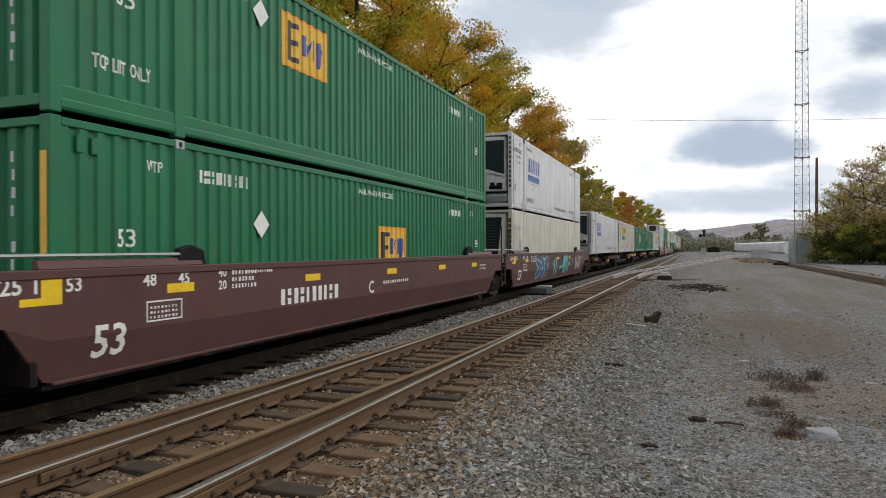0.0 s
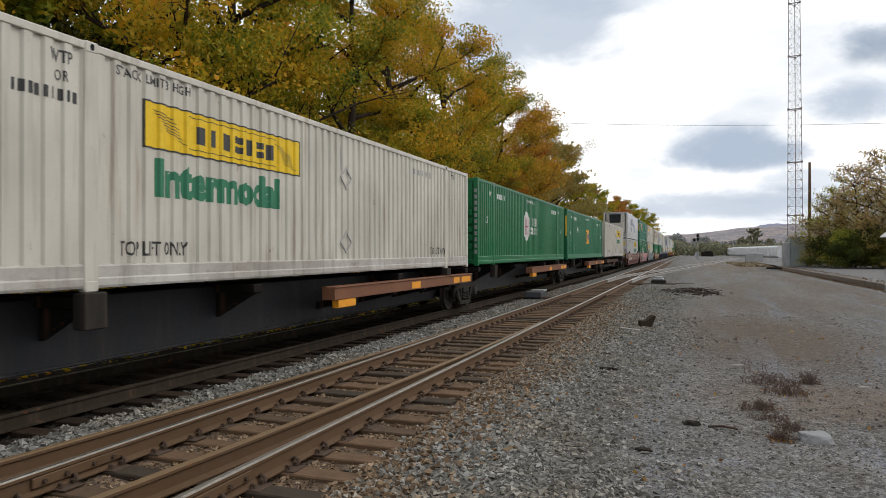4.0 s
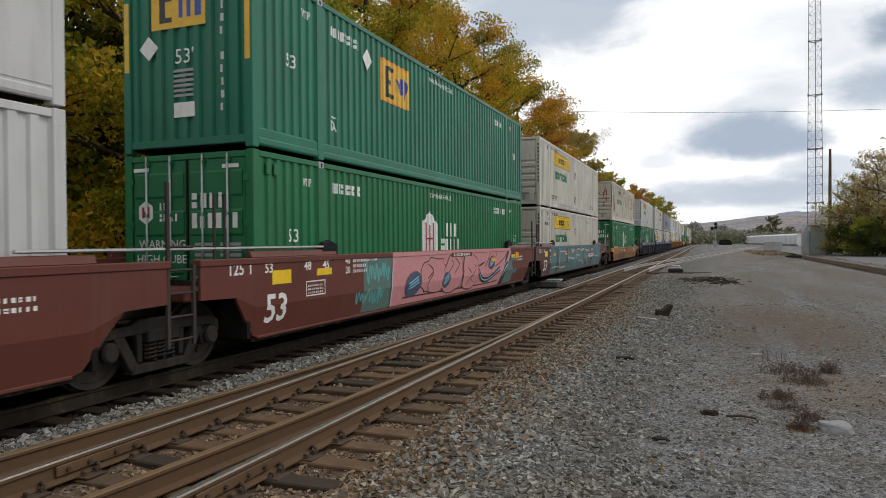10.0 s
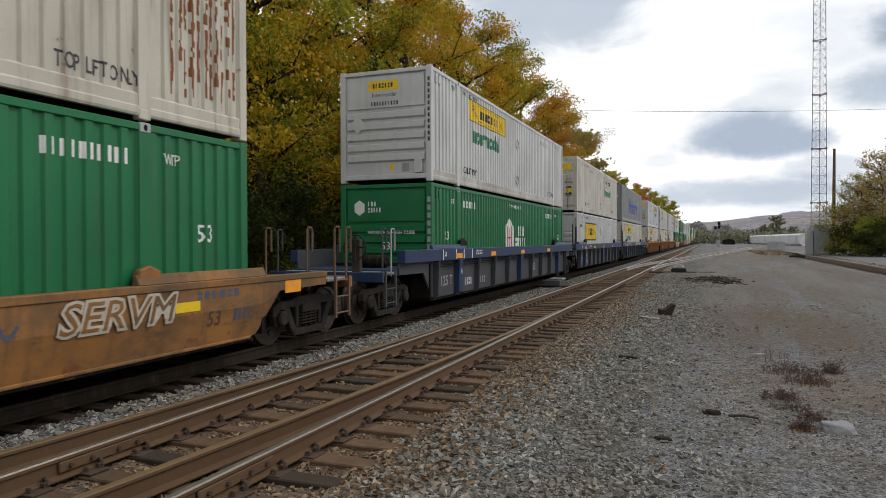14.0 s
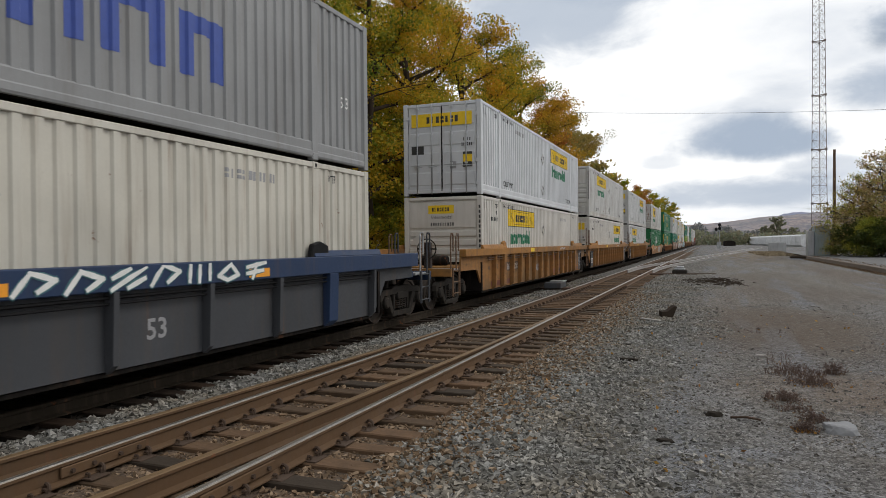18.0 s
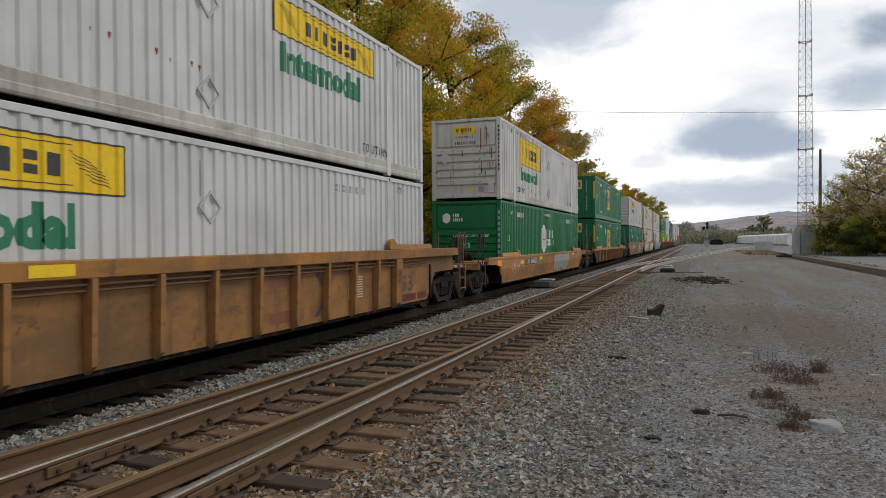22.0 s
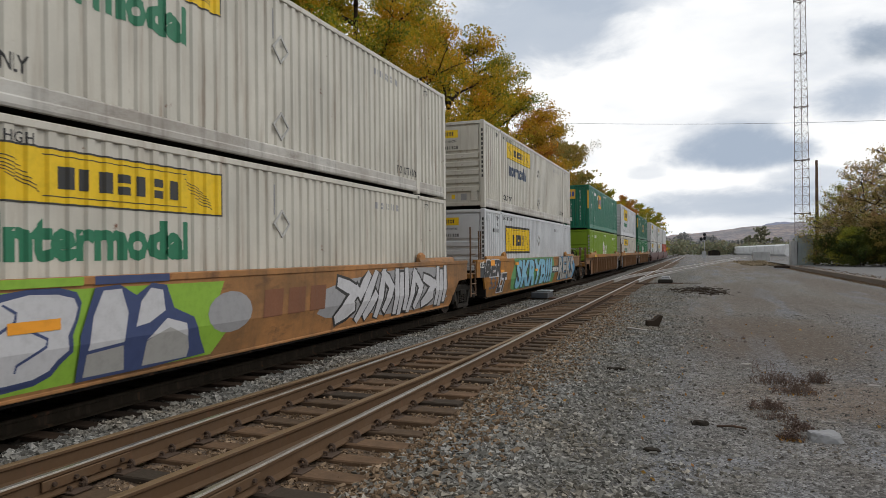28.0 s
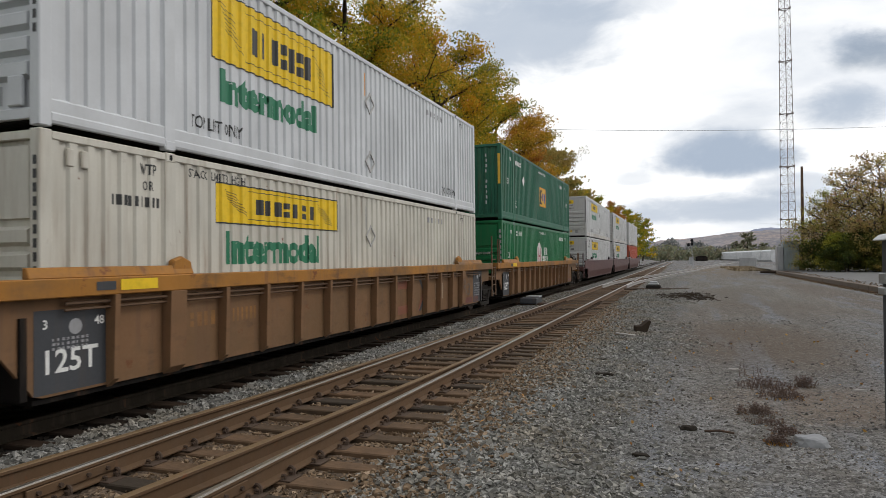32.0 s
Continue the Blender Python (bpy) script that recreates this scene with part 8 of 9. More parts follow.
    dark = thing("gondola_car", "black open railcar far down the yard", "railcar", "parked railcars", m=pose(6.6, 282, GROUND_Z - 1.9))
    part("body", Form().prism([(-2.3, 1.0), (2.0, 1.0), (2.0, 3.3), (1.2, 3.9), (-0.6, 4.0), (-2.3, 3.6)], 0, 14, 1).mesh("body", 0.05), SPINE, dark)
    part("end_sill", Form().box(-1.5, 1.5, -0.3, 0, 0.9, 1.6).mesh("end_sill", 0.05), STEEL_D, dark)
    for y in (2, 12):
        part("truck", CACHE["hop_truck"], STEEL_D, dark, m=pose(0, y, 0))


far_cars()


def wire():
    w = thing("overhead_wire", "thin overhead cable strung across the yard", "cable")
    pts = []
    for i in range(41):
        t = i / 40
        pts.append((-20 + 75 * t, 84 + 4 * t, 18.2 - 2.4 * t - 4 * 1.2 * t * (1 - t)))
    part("cable", Form().tube(pts, 0.02, 5).mesh("cable"), SLATE, w)


wire()


# ---------------------------------------------------------------- loose things on the yard
SLAB = paint("pale_broken_concrete", (0.27, 0.275, 0.285), 0.9, 0.2, 0.0)


def yard_things():
    r = random.Random(2)
    def lump(name, label, cat, x, y, size, mat, seed, turn=0):
        bm = bmesh.new()
        bmesh.ops.create_icosphere(bm, subdivisions=3, radius=1)
        for v in bm.verts:
            k = 1 + 0.28 * noise.noise(v.co * 1.4 + Vector((seed, 0, 0))) + 0.07 * noise.noise(v.co * 5 + Vector((0, seed, 0)))
            v.co = Vector((v.co.x * size[0] * k, v.co.y * size[1] * k, min(0.62, max(-0.4, v.co.z)) * size[2] * k))
        me = bpy.data.meshes.new(name)
        bm.to_mesh(me)
        bm.free()
        tagged(part(name, me, mat, m=pose(x, y, GROUND_Z + size[2] * 0.3, 0, 0, turn)), label, cat)
    lump("concrete_slab", "pale flat broken concrete slab", "rubble", 1.19, 7.75, (0.165, 0.12, 0.10), SLAB, 3)
    lump("rock", "small dark rock on the gravel", "rock", 0.02, 8.05, (0.085, 0.06, 0.05), DARKSTONE, 5)
    lump("rock", "low dark rock on the ballast", "rock", -1.25, 11.35, (0.16, 0.06, 0.045), DARKSTONE, 6)
    lump("rock", "low dark rock on the gravel", "rock", -0.42, 6.85, (0.08, 0.05, 0.03), DARKSTONE, 7)
    lump("pebble", "small pale stone on the gravel", "rock", 0.75, 12.4, (0.1, 0.06, 0.04), CONCRETE, 8)
    lump("pebble", "small pale stone on the gravel", "rock", 2.3, 11.0, (0.09, 0.05, 0.03), CONCRETE, 9)
    chunk = thing("timber_scrap", "short weathered piece of squared timber", "timber", m=pose(-1.07, 18.4, GROUND_Z - 0.01, 0, 0, 14) @ Matrix.Scale(0.85, 4))
    part("timber", Form().prism([(-0.22, 0.0), (0.10, 0.0), (0.24, 0.33), (0.16, 0.35), (-0.04, 0.19), (-0.22, 0.18)], -0.32, 0.10, 1).mesh("timber", 0.012), BARK, chunk)
    board = thing("plank_scrap", "pale splintered board on the ballast", "timber", m=pose(-1.38, 17.15, GROUND_Z + 0.02, 2, -4, 60))
    part("board", Form().box(-0.05, 0.05, -0.27, 0.27, 0, 0.035).mesh("board", 0.01), CONCRETE, board)
    rod = thing("scrap_rod", "dark thin rod lying on the gravel", "scrap", m=pose(0.33, 7.93, GROUND_Z + 0.02, 0, 2, 80))
    part("rod", Form().tube([(0, -0.15, 0.01), (0.01, 0.0, 0.02), (0, 0.15, 0)], 0.014, 6).mesh("rod"), IRON, rod)
    log = thing("log", "dark fallen log by the shed", "log", m=pose(8.5, 79.5, GROUND_Z + 0.14, 0, 0, 60) @ Matrix.Scale(0.62, 4))
    part("trunk_piece", Form().tube([(0, -1.5, 0), (0.05, 0, 0.03), (0, 1.5, 0)], [0.2, 0.22, 0.17], 10).mesh("trunk_piece"), BARK, log)
    # dry weeds
    DRY = varied("dry_weed_stalk", (0.085, 0.055, 0.045), (0.125, 0.080, 0.064), (0.18, 0.12, 0.085), 0.9, 6, 0.2)
    BROWNLEAF = varied("brown_leaf_litter", (0.10, 0.065, 0.04), (0.17, 0.11, 0.065), (0.25, 0.165, 0.09), 0.9, 6, 0.2)
    FALLEN = varied("fallen_leaf", (0.25, 0.11, 0.03), (0.38, 0.19, 0.04), (0.45, 0.27, 0.05), 0.8, 6, 0.2)
    for k, (x, y, n, hh, sp) in enumerate(((1.10, 10.9, 130, 0.24, 0.34), (1.22, 10.2, 120, 0.20, 0.26), (1.62, 11.1, 70, 0.30, 0.13), (0.80, 9.1, 100, 0.19, 0.20), (1.00, 8.15, 60, 0.15, 0.13), (0.87, 7.68, 60, 0.17, 0.09), (0.86, 8.6, 50, 0.10, 0.18), (0.87, 15.6, 14, 0.18, 0.4), (2.2, 9.4, 12, 0.12, 0.4), (1.0, 11.8, 12, 0.42, 0.2))):
        w = thing("weed", "dry reddish-brown weed clump in the gravel", "weed", "weeds on the yard", m=pose(x, y, GROUND_Z))
        f, seeds = Form(), []
        for i in range(n):
            a, q = r.uniform(0, 6.28), sp * r.uniform(0, 1) ** 0.7
            bx, by = q * math.cos(a) * 1.2, q * math.sin(a)
            h1 = hh * 0.75 * r.uniform(0.25, 1.0) * (1.1 - 0.5 * q / sp)
            lx, ly = r.uniform(-0.5, 0.5) * h1, r.uniform(-0.5, 0.5) * h1
            f.tube([(bx, by, -0.01), (bx + lx * 0.4, by + ly * 0.4, h1 * 0.55), (bx + lx, by + ly, h1)], [0.0030, 0.0022, 0.0009], 4)
            for u in (0.4, 0.55, 0.75):
                e = (bx + lx * u + r.uniform(-0.05, 0.05), by + ly * u + r.uniform(-0.05, 0.05), h1 * (u + 0.25))
                f.tube([(bx + lx * 0.7 * u, by + ly * 0.7 * u, h1 * u), e], [0.0016, 0.0008], 3)
                seeds.append(e)
        part("stalk_clump", f.mesh("stalk_clump"), DRY, w)["kind"] = "stuff"
        part("dry_leaf_clump", leaves(seeds, [0.012] * len(seeds), 2, (0.005, 0.012), 330 + k, 0.8), DRY, w)["kind"] = "stuff"
        pts = [(sp * r.uniform(-1.1, 1.1), sp * r.uniform(-1, 1), 0.015) for _ in range(n if k == 5 else n // 2)]
        part("leaf_litter", leaves(pts, [0.02] * len(pts), 1, (0.010, 0.024), 300 + k, 0.3), FALLEN if k in (1, 5) else BROWNLEAF, w)["kind"] = "stuff"
    pts = [(r.uniform(-2.6, 6), 3 + 18 * r.random() ** 1.4, GROUND_Z + 0.02) for _ in range(170)]
    tagged(part("fallen_leaves", leaves(pts, [0.01] * len(pts), 1, (0.02, 0.04), 310, 0.4), FALLEN), "scattered yellow fallen leaves on gravel", "leaves", kind="stuff")
    pts = [(9.0 - 0.5 * r.random() ** 2, 20 + 58 * r.random(), GROUND_Z + 0.02) for _ in range(2600)] + [(9.3 + r.uniform(0, 0.9), 20 + 58 * r.random(), GROUND_Z + 0.305) for _ in range(500)]
    tagged(part("kerb_leaves", leaves(pts, [0.03] * len(pts), 3, (0.025, 0.05), 315, 0.3), BROWNLEAF), "brown leaf litter along the kerb", "leaves", kind="stuff")
    # brush heap by the switch stand
    pile = thing("brush_pile", "low dark heap of sticks and scrap", "debris", m=pose(-0.1, 34.0, GROUND_Z))
    f = Form()
    for i in range(190):
        x, y = r.gauss(0.25, 0.6), r.gauss(0, 1.5)
        a, ln = r.uniform(0, 6.28), r.uniform(0.12, 0.55)
        z = r.uniform(0.0, 0.14) * max(0.2, 1 - abs(x - 0.25))
        f.tube([(x, y, z), (x + 0.5 * ln * math.cos(a), y + 0.5 * ln * math.sin(a), z + r.uniform(0.0, 0.08)), (x + ln * math.cos(a + 0.3), y + ln * math.sin(a + 0.3), z + r.uniform(-0.04, 0.06))], r.uniform(0.006, 0.018), 4)
    part("debris_mound", f.mesh("debris_mound"), BARK, pile)["kind"] = "stuff"
    # dry grass near the cabinet
    pts = [(7.2 + r.uniform(-1.5, 3.2), 105 + r.uniform(-14, 16), GROUND_Z + 0.1) for _ in range(700)]
    STRAW = varied("straw_grass", (0.24, 0.185, 0.115), (0.30, 0.24, 0.16), (0.34, 0.265, 0.17), 0.9, 4, 0.2)
    tagged(part("dry_grass", leaves(pts, [0.1] * len(pts), 6, (0.08, 0.22), 320, 0.5), STRAW), "tan dry grass along the yard's edge", "grass", kind="stuff")
    # meter post at the road's edge
    post = thing("meter_post", "dark post with white cap and grey boxes", "post", m=pose(2.17, 8.75, GROUND_Z, 0, 0, 12))
    part("post_shaft", Form().box(-0.07, 0.09, -0.08, 0.08, 0, 2.08).mesh("post_shaft", 0.01), SLATE, post)
    part("cap", Form().prism([(-0.15, 2.08), (0.2, 2.08), (0.2, 2.14), (0.05, 2.17), (-0.08, 2.14)], -0.14, 0.14, 1).mesh("cap", 0.012), WHITE, post, "white sloped cap")
    part("meter_box", Form().box(-0.12, -0.04, -0.1, 0.06, 1.60, 1.72).mesh("meter_box", 0.01), GALV, post)
    part("meter_box", Form().box(-0.13, -0.05, -0.1, 0.06, 1.48, 1.56).mesh("meter_box", 0.01), GALV, post)


yard_things()


def switch_things():
    m = thing("switch_machine", "grey electric switch machine between the tracks", "switch machine", m=pose(-6.05, 28.0, -0.22))
    part("case", Form().box(-0.35, 0.35, -0.55, 0.55, 0.10, 0.34).mesh("case", 0.03), SLATE, m)
    part("lid", Form().box(-0.20, 0.37, -0.10, 0.57, 0.34, 0.40).mesh("lid", 0.02), GALV, m)
    part("base", Form().box(-0.6, 0.9, -0.3, 0.3, 0.0, 0.12).mesh("base", 0.02), IRON, m)
    h = thing("switch_stand", "low hand-thrown switch stand on long ties", "switch stand", m=pose(-1.75, 42.5, -0.16))
    part("case", Form().box(-0.42, 0.42, -0.3, 0.3, 0.02, 0.24).mesh("case", 0.05), STEEL_D, h)
    part("cap", Form().box(-0.3, 0.3, -0.25, 0.25, 0.24, 0.34).box(-0.2, 0.24, -0.2, 0.2, 0.34, 0.44).mesh("cap", 0.03), GALV, h)
    part("tie", Form().box(-2.4, 1.0, -0.5, -0.27, -0.10, 0.03).mesh("tie", 0.02), IRON, h)
    part("tie", Form().box(-2.4, 2.0, 0.2, 0.43, -0.10, 0.03).mesh("tie", 0.02), IRON, h)


switch_things()


# ---------------------------------------------------------------- the train
def far_end_stencils(c, faded=True, panel=True):
    """What the tan wells carry towards their far end."""
    c.word("53", 14.62, 0.62, 0.52, FADED_INK, wide=0.70)
    c.word("20", 14.14, 1.02, 0.20, FADED_INK).location.x = 0.162
    c.word("40", 14.14, 0.84, 0.20, FADED_INK).location.x = 0.162
    c.word("45", 15.05, 1.14, 0.17, FADED_INK)
    if panel:
        c.mark("farpanel", rects([(0, 1.0, 0, 1.0)]), 15.62, 0.36, SLATE, "stencil_panel", "dark stencil panel")
        c.word("3", 15.72, 1.16, 0.13, D_SILVER).location.x = 0.004
        c.word("53", 16.32, 1.16, 0.13, D_SILVER).location.x = 0.004
        c.mark("farseal", polys([[(0.08 * math.cos(q), 0.08 * math.sin(q)) for q in np.linspace(0, 6.28, 13)[:-1]]]), 16.10, 1.18, D_GREY, "marking", "", 0.008)
        for k in range(6):
            c.bars(8 + k % 3, 15.76, 0.94 - 0.075 * k, 0.66 - 0.06 * (k % 3), 0.04, D_GREY, 90 + k).location.x = 0.004
    c.mark("farmaroon", rects([(0, 1.0, 0, 0.17), (1.1, 1.68, 0, 0.17)]), 14.5, 0.38, MAROON_B, "stencil_panel", "dull red painted band")
    if faded:
        c.mark("fadedbar", rects([(0, 1.0, 0.60, 0.80), (0, 1.0, 0.0, 0.20)]), 9.5, 0.44, FADED_RED, "logo_shape", "faded red logo shape", 0.005)
        c.mark("fadedleg", polys([[(0, 0), (0.24, 0), (0.95, 0.8), (0.7, 0.8)]]), 10.75, 0.44, FADED_RED, "logo_shape", "", 0.005)
        c.mark("fadedarrow", polys([[(0, 0.8), (0.14, 0.8), (0.55, 0.4), (0.14, 0), (0, 0), (0.40, 0.4)]]), 10.85, 0.44, SLATE, "logo_shape", "", 0.007)
        for k in range(9):
            c.mark("grid", rects([(0, 0.62, 0, 0.022)]), 12.1, 0.66 + 0.05 * k, FADED_PRINT, "marking", "", 0.005)


FADED_RED = decal_paint("faded_red_logo_paint", (0.20, 0.075, 0.045))
FADED_PRINT = decal_paint("faded_print", (0.50, 0.42, 0.31))


def make_train():
    W, J, C = container, "joint", "coupler"
    # double stack on maroon wells
    c = well(5.36, "smooth", J, J, MAROON, MAROON, "dark maroon well car with white stencils")
    stencils(c, big="53")
    c.bars(10, 4.12, 0.84, 1.95, 0.26, D_WHITE, 61)
    c.word("C", 7.29, 0.84, 0.36, D_WHITE)
    c.bars(12, 8.0, 1.0, 1.4, 0.06, D_WHITE, 62)
    loaded(5.36, W("gold", "folded", 2, logo=(8.1, 1.0)), W("gold", "folded", 1, logo=(4.4, 1.62)))
    c = well(24.9, "smooth", J, C, MAROON, MAROON, "dark maroon well car with blue and teal sprayed shapes")
    stencils(c, big="53")
    c.tag(3, 3.5, 5.9, 0.42, 1.38, D_SLATE, D_SKY, 3, D_SLATE)
    c.bars(10, 4.12, 0.84, 1.95, 0.26, D_WHITE, 61)
    c.tag(4, 7.1, 8.2, 0.45, 1.35, D_TEAL, MAROON, 2)
    c.stroke("tail", [(8.6, 0.78), (9.2, 0.80), (9.7, 0.90)], 0.09, D_TEAL, 0.012)
    c.stroke("tail_b", [(11.0, 0.84), (11.4, 0.95), (11.7, 0.90)], 0.08, D_TEAL, 0.012)
    c.sprayed("NITO", 9.55, 11.15, 0.47, 1.36, D_TEAL, D_LILAC, 0.05, 0.09, 0.03)
    c.scribble(51, 11.75, 12.7, 1.02, 1.26, D_LILAC, 6, 0.014)
    c.sprayed("EALS", 13.28, 14.98, 0.58, 1.26, D_CONCRETE, D_BLACK, 0.05, 0.09, 0.012)
    c.mark("redpatch", rects([(0, 0.55, 0, 0.36)]), 13.75, 1.0, MAROON_B, "stencil_panel", "dull red stencil patch", 0.031)
    c.bars(8, 13.8, 1.2, 0.45, 0.04, D_GREY, 52).location.x = 0.031
    c.bars(7, 13.8, 1.12, 0.40, 0.04, D_GREY, 53).location.x = 0.031
    loaded(24.9, W("bare_reefer", "reefer", 3), W("blue_stripe", "reefer", 4))
    # skeleton cars with single containers
    for s, near, far, box in ((45.82, C, J, W("blue_stripe", "reefer", 6)), (63.18, J, J, W("yellow", "ribbed", 7, CREAM, (2.8, 1.8))), (80.38, J, J, W("hexagon", "ribbed", 8)), (97.67, J, J, W("gold", "folded", 9, logo=(7.35, 1.0))), (115.93, J, C, W("yellow", "doors", 10, CREAM, (9.42, 1.86)))):
        o = spine_car(s, near, far, DARKBEAM if s in (45.82, 115.93) else RUSTBEAM)
        MOVERS.append((o, s, 0.0))
        loaded(s, box, floor=1.31)
    # three-unit red-brown well
    c = well(136.92, "smooth", C, J, MAROON_B, MAROON_B, "red-brown well car with white scrawls")
    stencils(c, big="53", size=0.62)
    c.bars(4, 2.4, 0.86, 0.85, 0.25, D_WHITE, 60)
    c.bars(6, 3.4, 0.86, 1.0, 0.25, D_WHITE, 62)
    c.word("B", 6.55, 0.92, 0.34, D_WHITE)
    c.scribble(5, 0.5, 1.55, 0.72, 1.22, D_SILVER, 4, 0.012)
    for i, line in enumerate(([(7.95, 1.22), (8.35, 1.36), (8.75, 1.15), (8.55, 0.85), (8.72, 0.45), (9.0, 0.38)], [(8.7, 1.42), (9.1, 1.18), (9.7, 1.36), (10.2, 1.12), (11.3, 1.16)],
                              [(9.0, 0.38), (9.3, 0.72), (9.9, 0.52), (10.5, 0.50), (10.7, 0.95)], [(9.4, 1.1), (9.2, 0.9), (9.6, 0.85), (9.8, 1.05)], [(8.0, 1.05), (8.5, 1.0), (9.4, 1.22)])):
        c.stroke(("dogline", i), line, 0.013, D_SILVER, 0.006 + 0.0005 * i)
    loaded(136.92, W("yellow", "doors", 11, WHITE), W("discs", "reefer", 12))
    c = well(156.33, "smooth", J, J, MAROON_B, MAROON_B, "red-brown well car under large pink sprayed shapes")
    stencils(c, big="53", size=0.62)
    c.scribble(8, 3.45, 4.5, 0.95, 1.38, D_TEAL, 5, 0.026)
    c.scribble(11, 3.0, 4.2, 0.5, 0.85, D_TEAL, 6, 0.020)
    c.mark("pinkfield", polys([[(4.62, 0.37), (12.95, 0.37), (13.6, 0.85), (14.2, 1.445), (4.60, 1.445)]]), 0, 0, D_PINK, "spray_paint", "flat pink sprayed field", 0.005)
    c.over_chord("pink", 4.6, 14.0, D_PINK)
    c.mark("greenleft", rects([(3.3, 4.6, 0.37, 1.44)]), 0, 0, D_GREENTEAL, "spray_paint", "dark green sprayed patch", 0.003)
    c.stroke("pinkrim", [(4.62, 0.38), (4.56, 0.9), (4.66, 1.43)], 0.022, D_SILVER, 0.024)
    c.over_chord("pinkdark", 14.0, 14.25, D_BLACK)
    c.mark("darkedge", polys([[(12.75, 0.37), (13.12, 0.37), (13.5, 0.85), (13.78, 1.05), (13.62, 1.12), (13.88, 1.445), (13.62, 1.445), (13.3, 0.95)]]), 0, 0, D_BLACK, "spray_paint", "black sprayed edge", 0.010)
    c.mark("greenedge", polys([[(13.16, 0.37), (14.25, 0.40), (14.4, 0.75), (14.2, 1.12), (13.8, 1.08), (13.5, 0.80)]]), 0, 0, D_GREENTEAL, "spray_paint", "dark green sprayed patch", 0.008)
    c.bubbles(8, 6.3, 10.5, 0.44, 1.42, 3, D_PINK, D_BLACK, D_PINK)
    for i, (p, q, w) in enumerate(((5.74, 0.80, 0.47), (7.87, 0.78, 0.28), (11.86, 1.12, 0.34))):
        c.mark(("eye", i), polys([[(w * math.cos(k), (0.29 if i == 0 else 0.21) * math.sin(k) + 0.12 * w * math.cos(k)) for k in np.linspace(0, 6.28, 17)[:-1]]]), p, q, D_SLATE, "spray_paint", "dark sprayed oval", 0.022)
        for j in (-1, 0, 1):
            c.stroke(("eyel", i, j), [(p - 0.6 * w, q - 0.04 + 0.06 * j), (p, q + 0.02 + 0.07 * j), (p + 0.6 * w, q + 0.10 + 0.07 * j)], 0.018, D_SKY, 0.026 + 0.001 * j)
    jaw = [(10.45, 1.03), (10.62, 0.82), (10.95, 0.63), (11.5, 0.60), (12.0, 0.70), (12.35, 0.80), (12.75, 0.90)]
    c.stroke("jaw", jaw, 0.075, D_BLACK, 0.016)
    c.stroke("jaw_light", jaw, 0.022, D_SKY, 0.020)
    c.mark("brow", polys([[(10.4, 1.02), (10.8, 1.13), (11.2, 1.17), (10.85, 1.06)]]), 0, 0, D_BLACK, "spray_paint", "", 0.017)
    for i, line in enumerate(([(11.18, 1.0), (11.35, 1.12), (11.75, 1.42)], [(12.05, 1.18), (12.3, 1.30), (12.45, 1.42)], [(12.2, 0.98), (12.9, 1.12), (13.7, 1.40)], [(5.2, 0.52), (8.0, 0.50), (11.4, 0.48), (12.6, 0.52)], [(9.7, 1.2), (10.0, 0.9), (10.3, 0.6)])):
        c.stroke(("pinkline", i), line, 0.016, D_BLACK, 0.012 + 0.0005 * i)
    for i, line in enumerate(([(13.1, 0.62), (13.35, 0.85), (13.75, 1.02)], [(13.3, 0.98), (13.55, 1.12), (13.8, 1.3)])):
        c.stroke(("skyline", i), line, 0.03, D_SKY, 0.014 + 0.001 * i)
    c.mark("st5", rects([(0, 0.5, 0, 0.11)]), 11.75, 1.15, D_ORANGE, "reflector", "orange reflective stripe", 0.03)
    c.mark("st6", rects([(0, 0.42, 0, 0.2)]), 14.65, 1.18, D_ORANGE, "reflector", "orange reflective panel", 0.03)
    c.mark("nameplate", rects([(0, 1.7, 0, 0.12)]), 8.2, 1.36, MAROON_B, "stencil_panel", "", 0.024)
    c.bars(12, 8.4, 1.385, 1.3, 0.07, D_WHITE, 75).location.x = 0.024
    c.scribble(9, 14.15, 15.2, 1.05, 1.3, D_TEAL, 4, 0.016)
    c.scribble(10, 14.0, 14.9, 0.62, 0.85, D_TEAL, 5, 0.014)
    loaded(156.33, W("hexagon", "doors", 13), W("gold", "folded", 15, GREEN_D, (4.5, 1.58)))
    c = well(175.5, "smooth", J, C, MAROON, MAROON, "maroon well car sprayed with teal blue bands")
    stencils(c, big="53", size=0.62)
    c.mark("bluefield", rects([(0, 14.4, 0, 1.07)]), 1.4, 0.37, D_TEALBLUE, "spray_paint", "flat teal blue sprayed field", 0.005)
    c.over_chord("teal", 1.4, 15.2, D_TEALBLUE)
    for i, (p, q, w, h) in enumerate(((2.6, 0.38, 0.4, 1.05), (4.9, 0.7, 0.3, 0.73), (9.5, 0.62, 0.24, 0.82), (12.02, 0.66, 0.2, 0.78), (12.3, 0.38, 0.5, 0.42), (10.3, 0.38, 0.5, 0.3), (7.18, 1.24, 0.2, 0.2))):
        c.mark(("mband", i), rects([(0, w, 0, h)]), p, q, MAROON, "spray_paint", "bare maroon band", 0.007 + 0.0002 * i)
    for i, (p, q, w, h) in enumerate(((7.5, 0.95, 0.55, 0.36), (10.25, 0.62, 1.7, 0.6), (3.1, 0.5, 1.6, 0.5))):
        c.mark(("tealpatch", i), rects([(0, w, 0, h)]), p, q, D_GREENTEAL, "spray_paint", "grey-green sprayed patch", 0.0062 + 0.0002 * i)
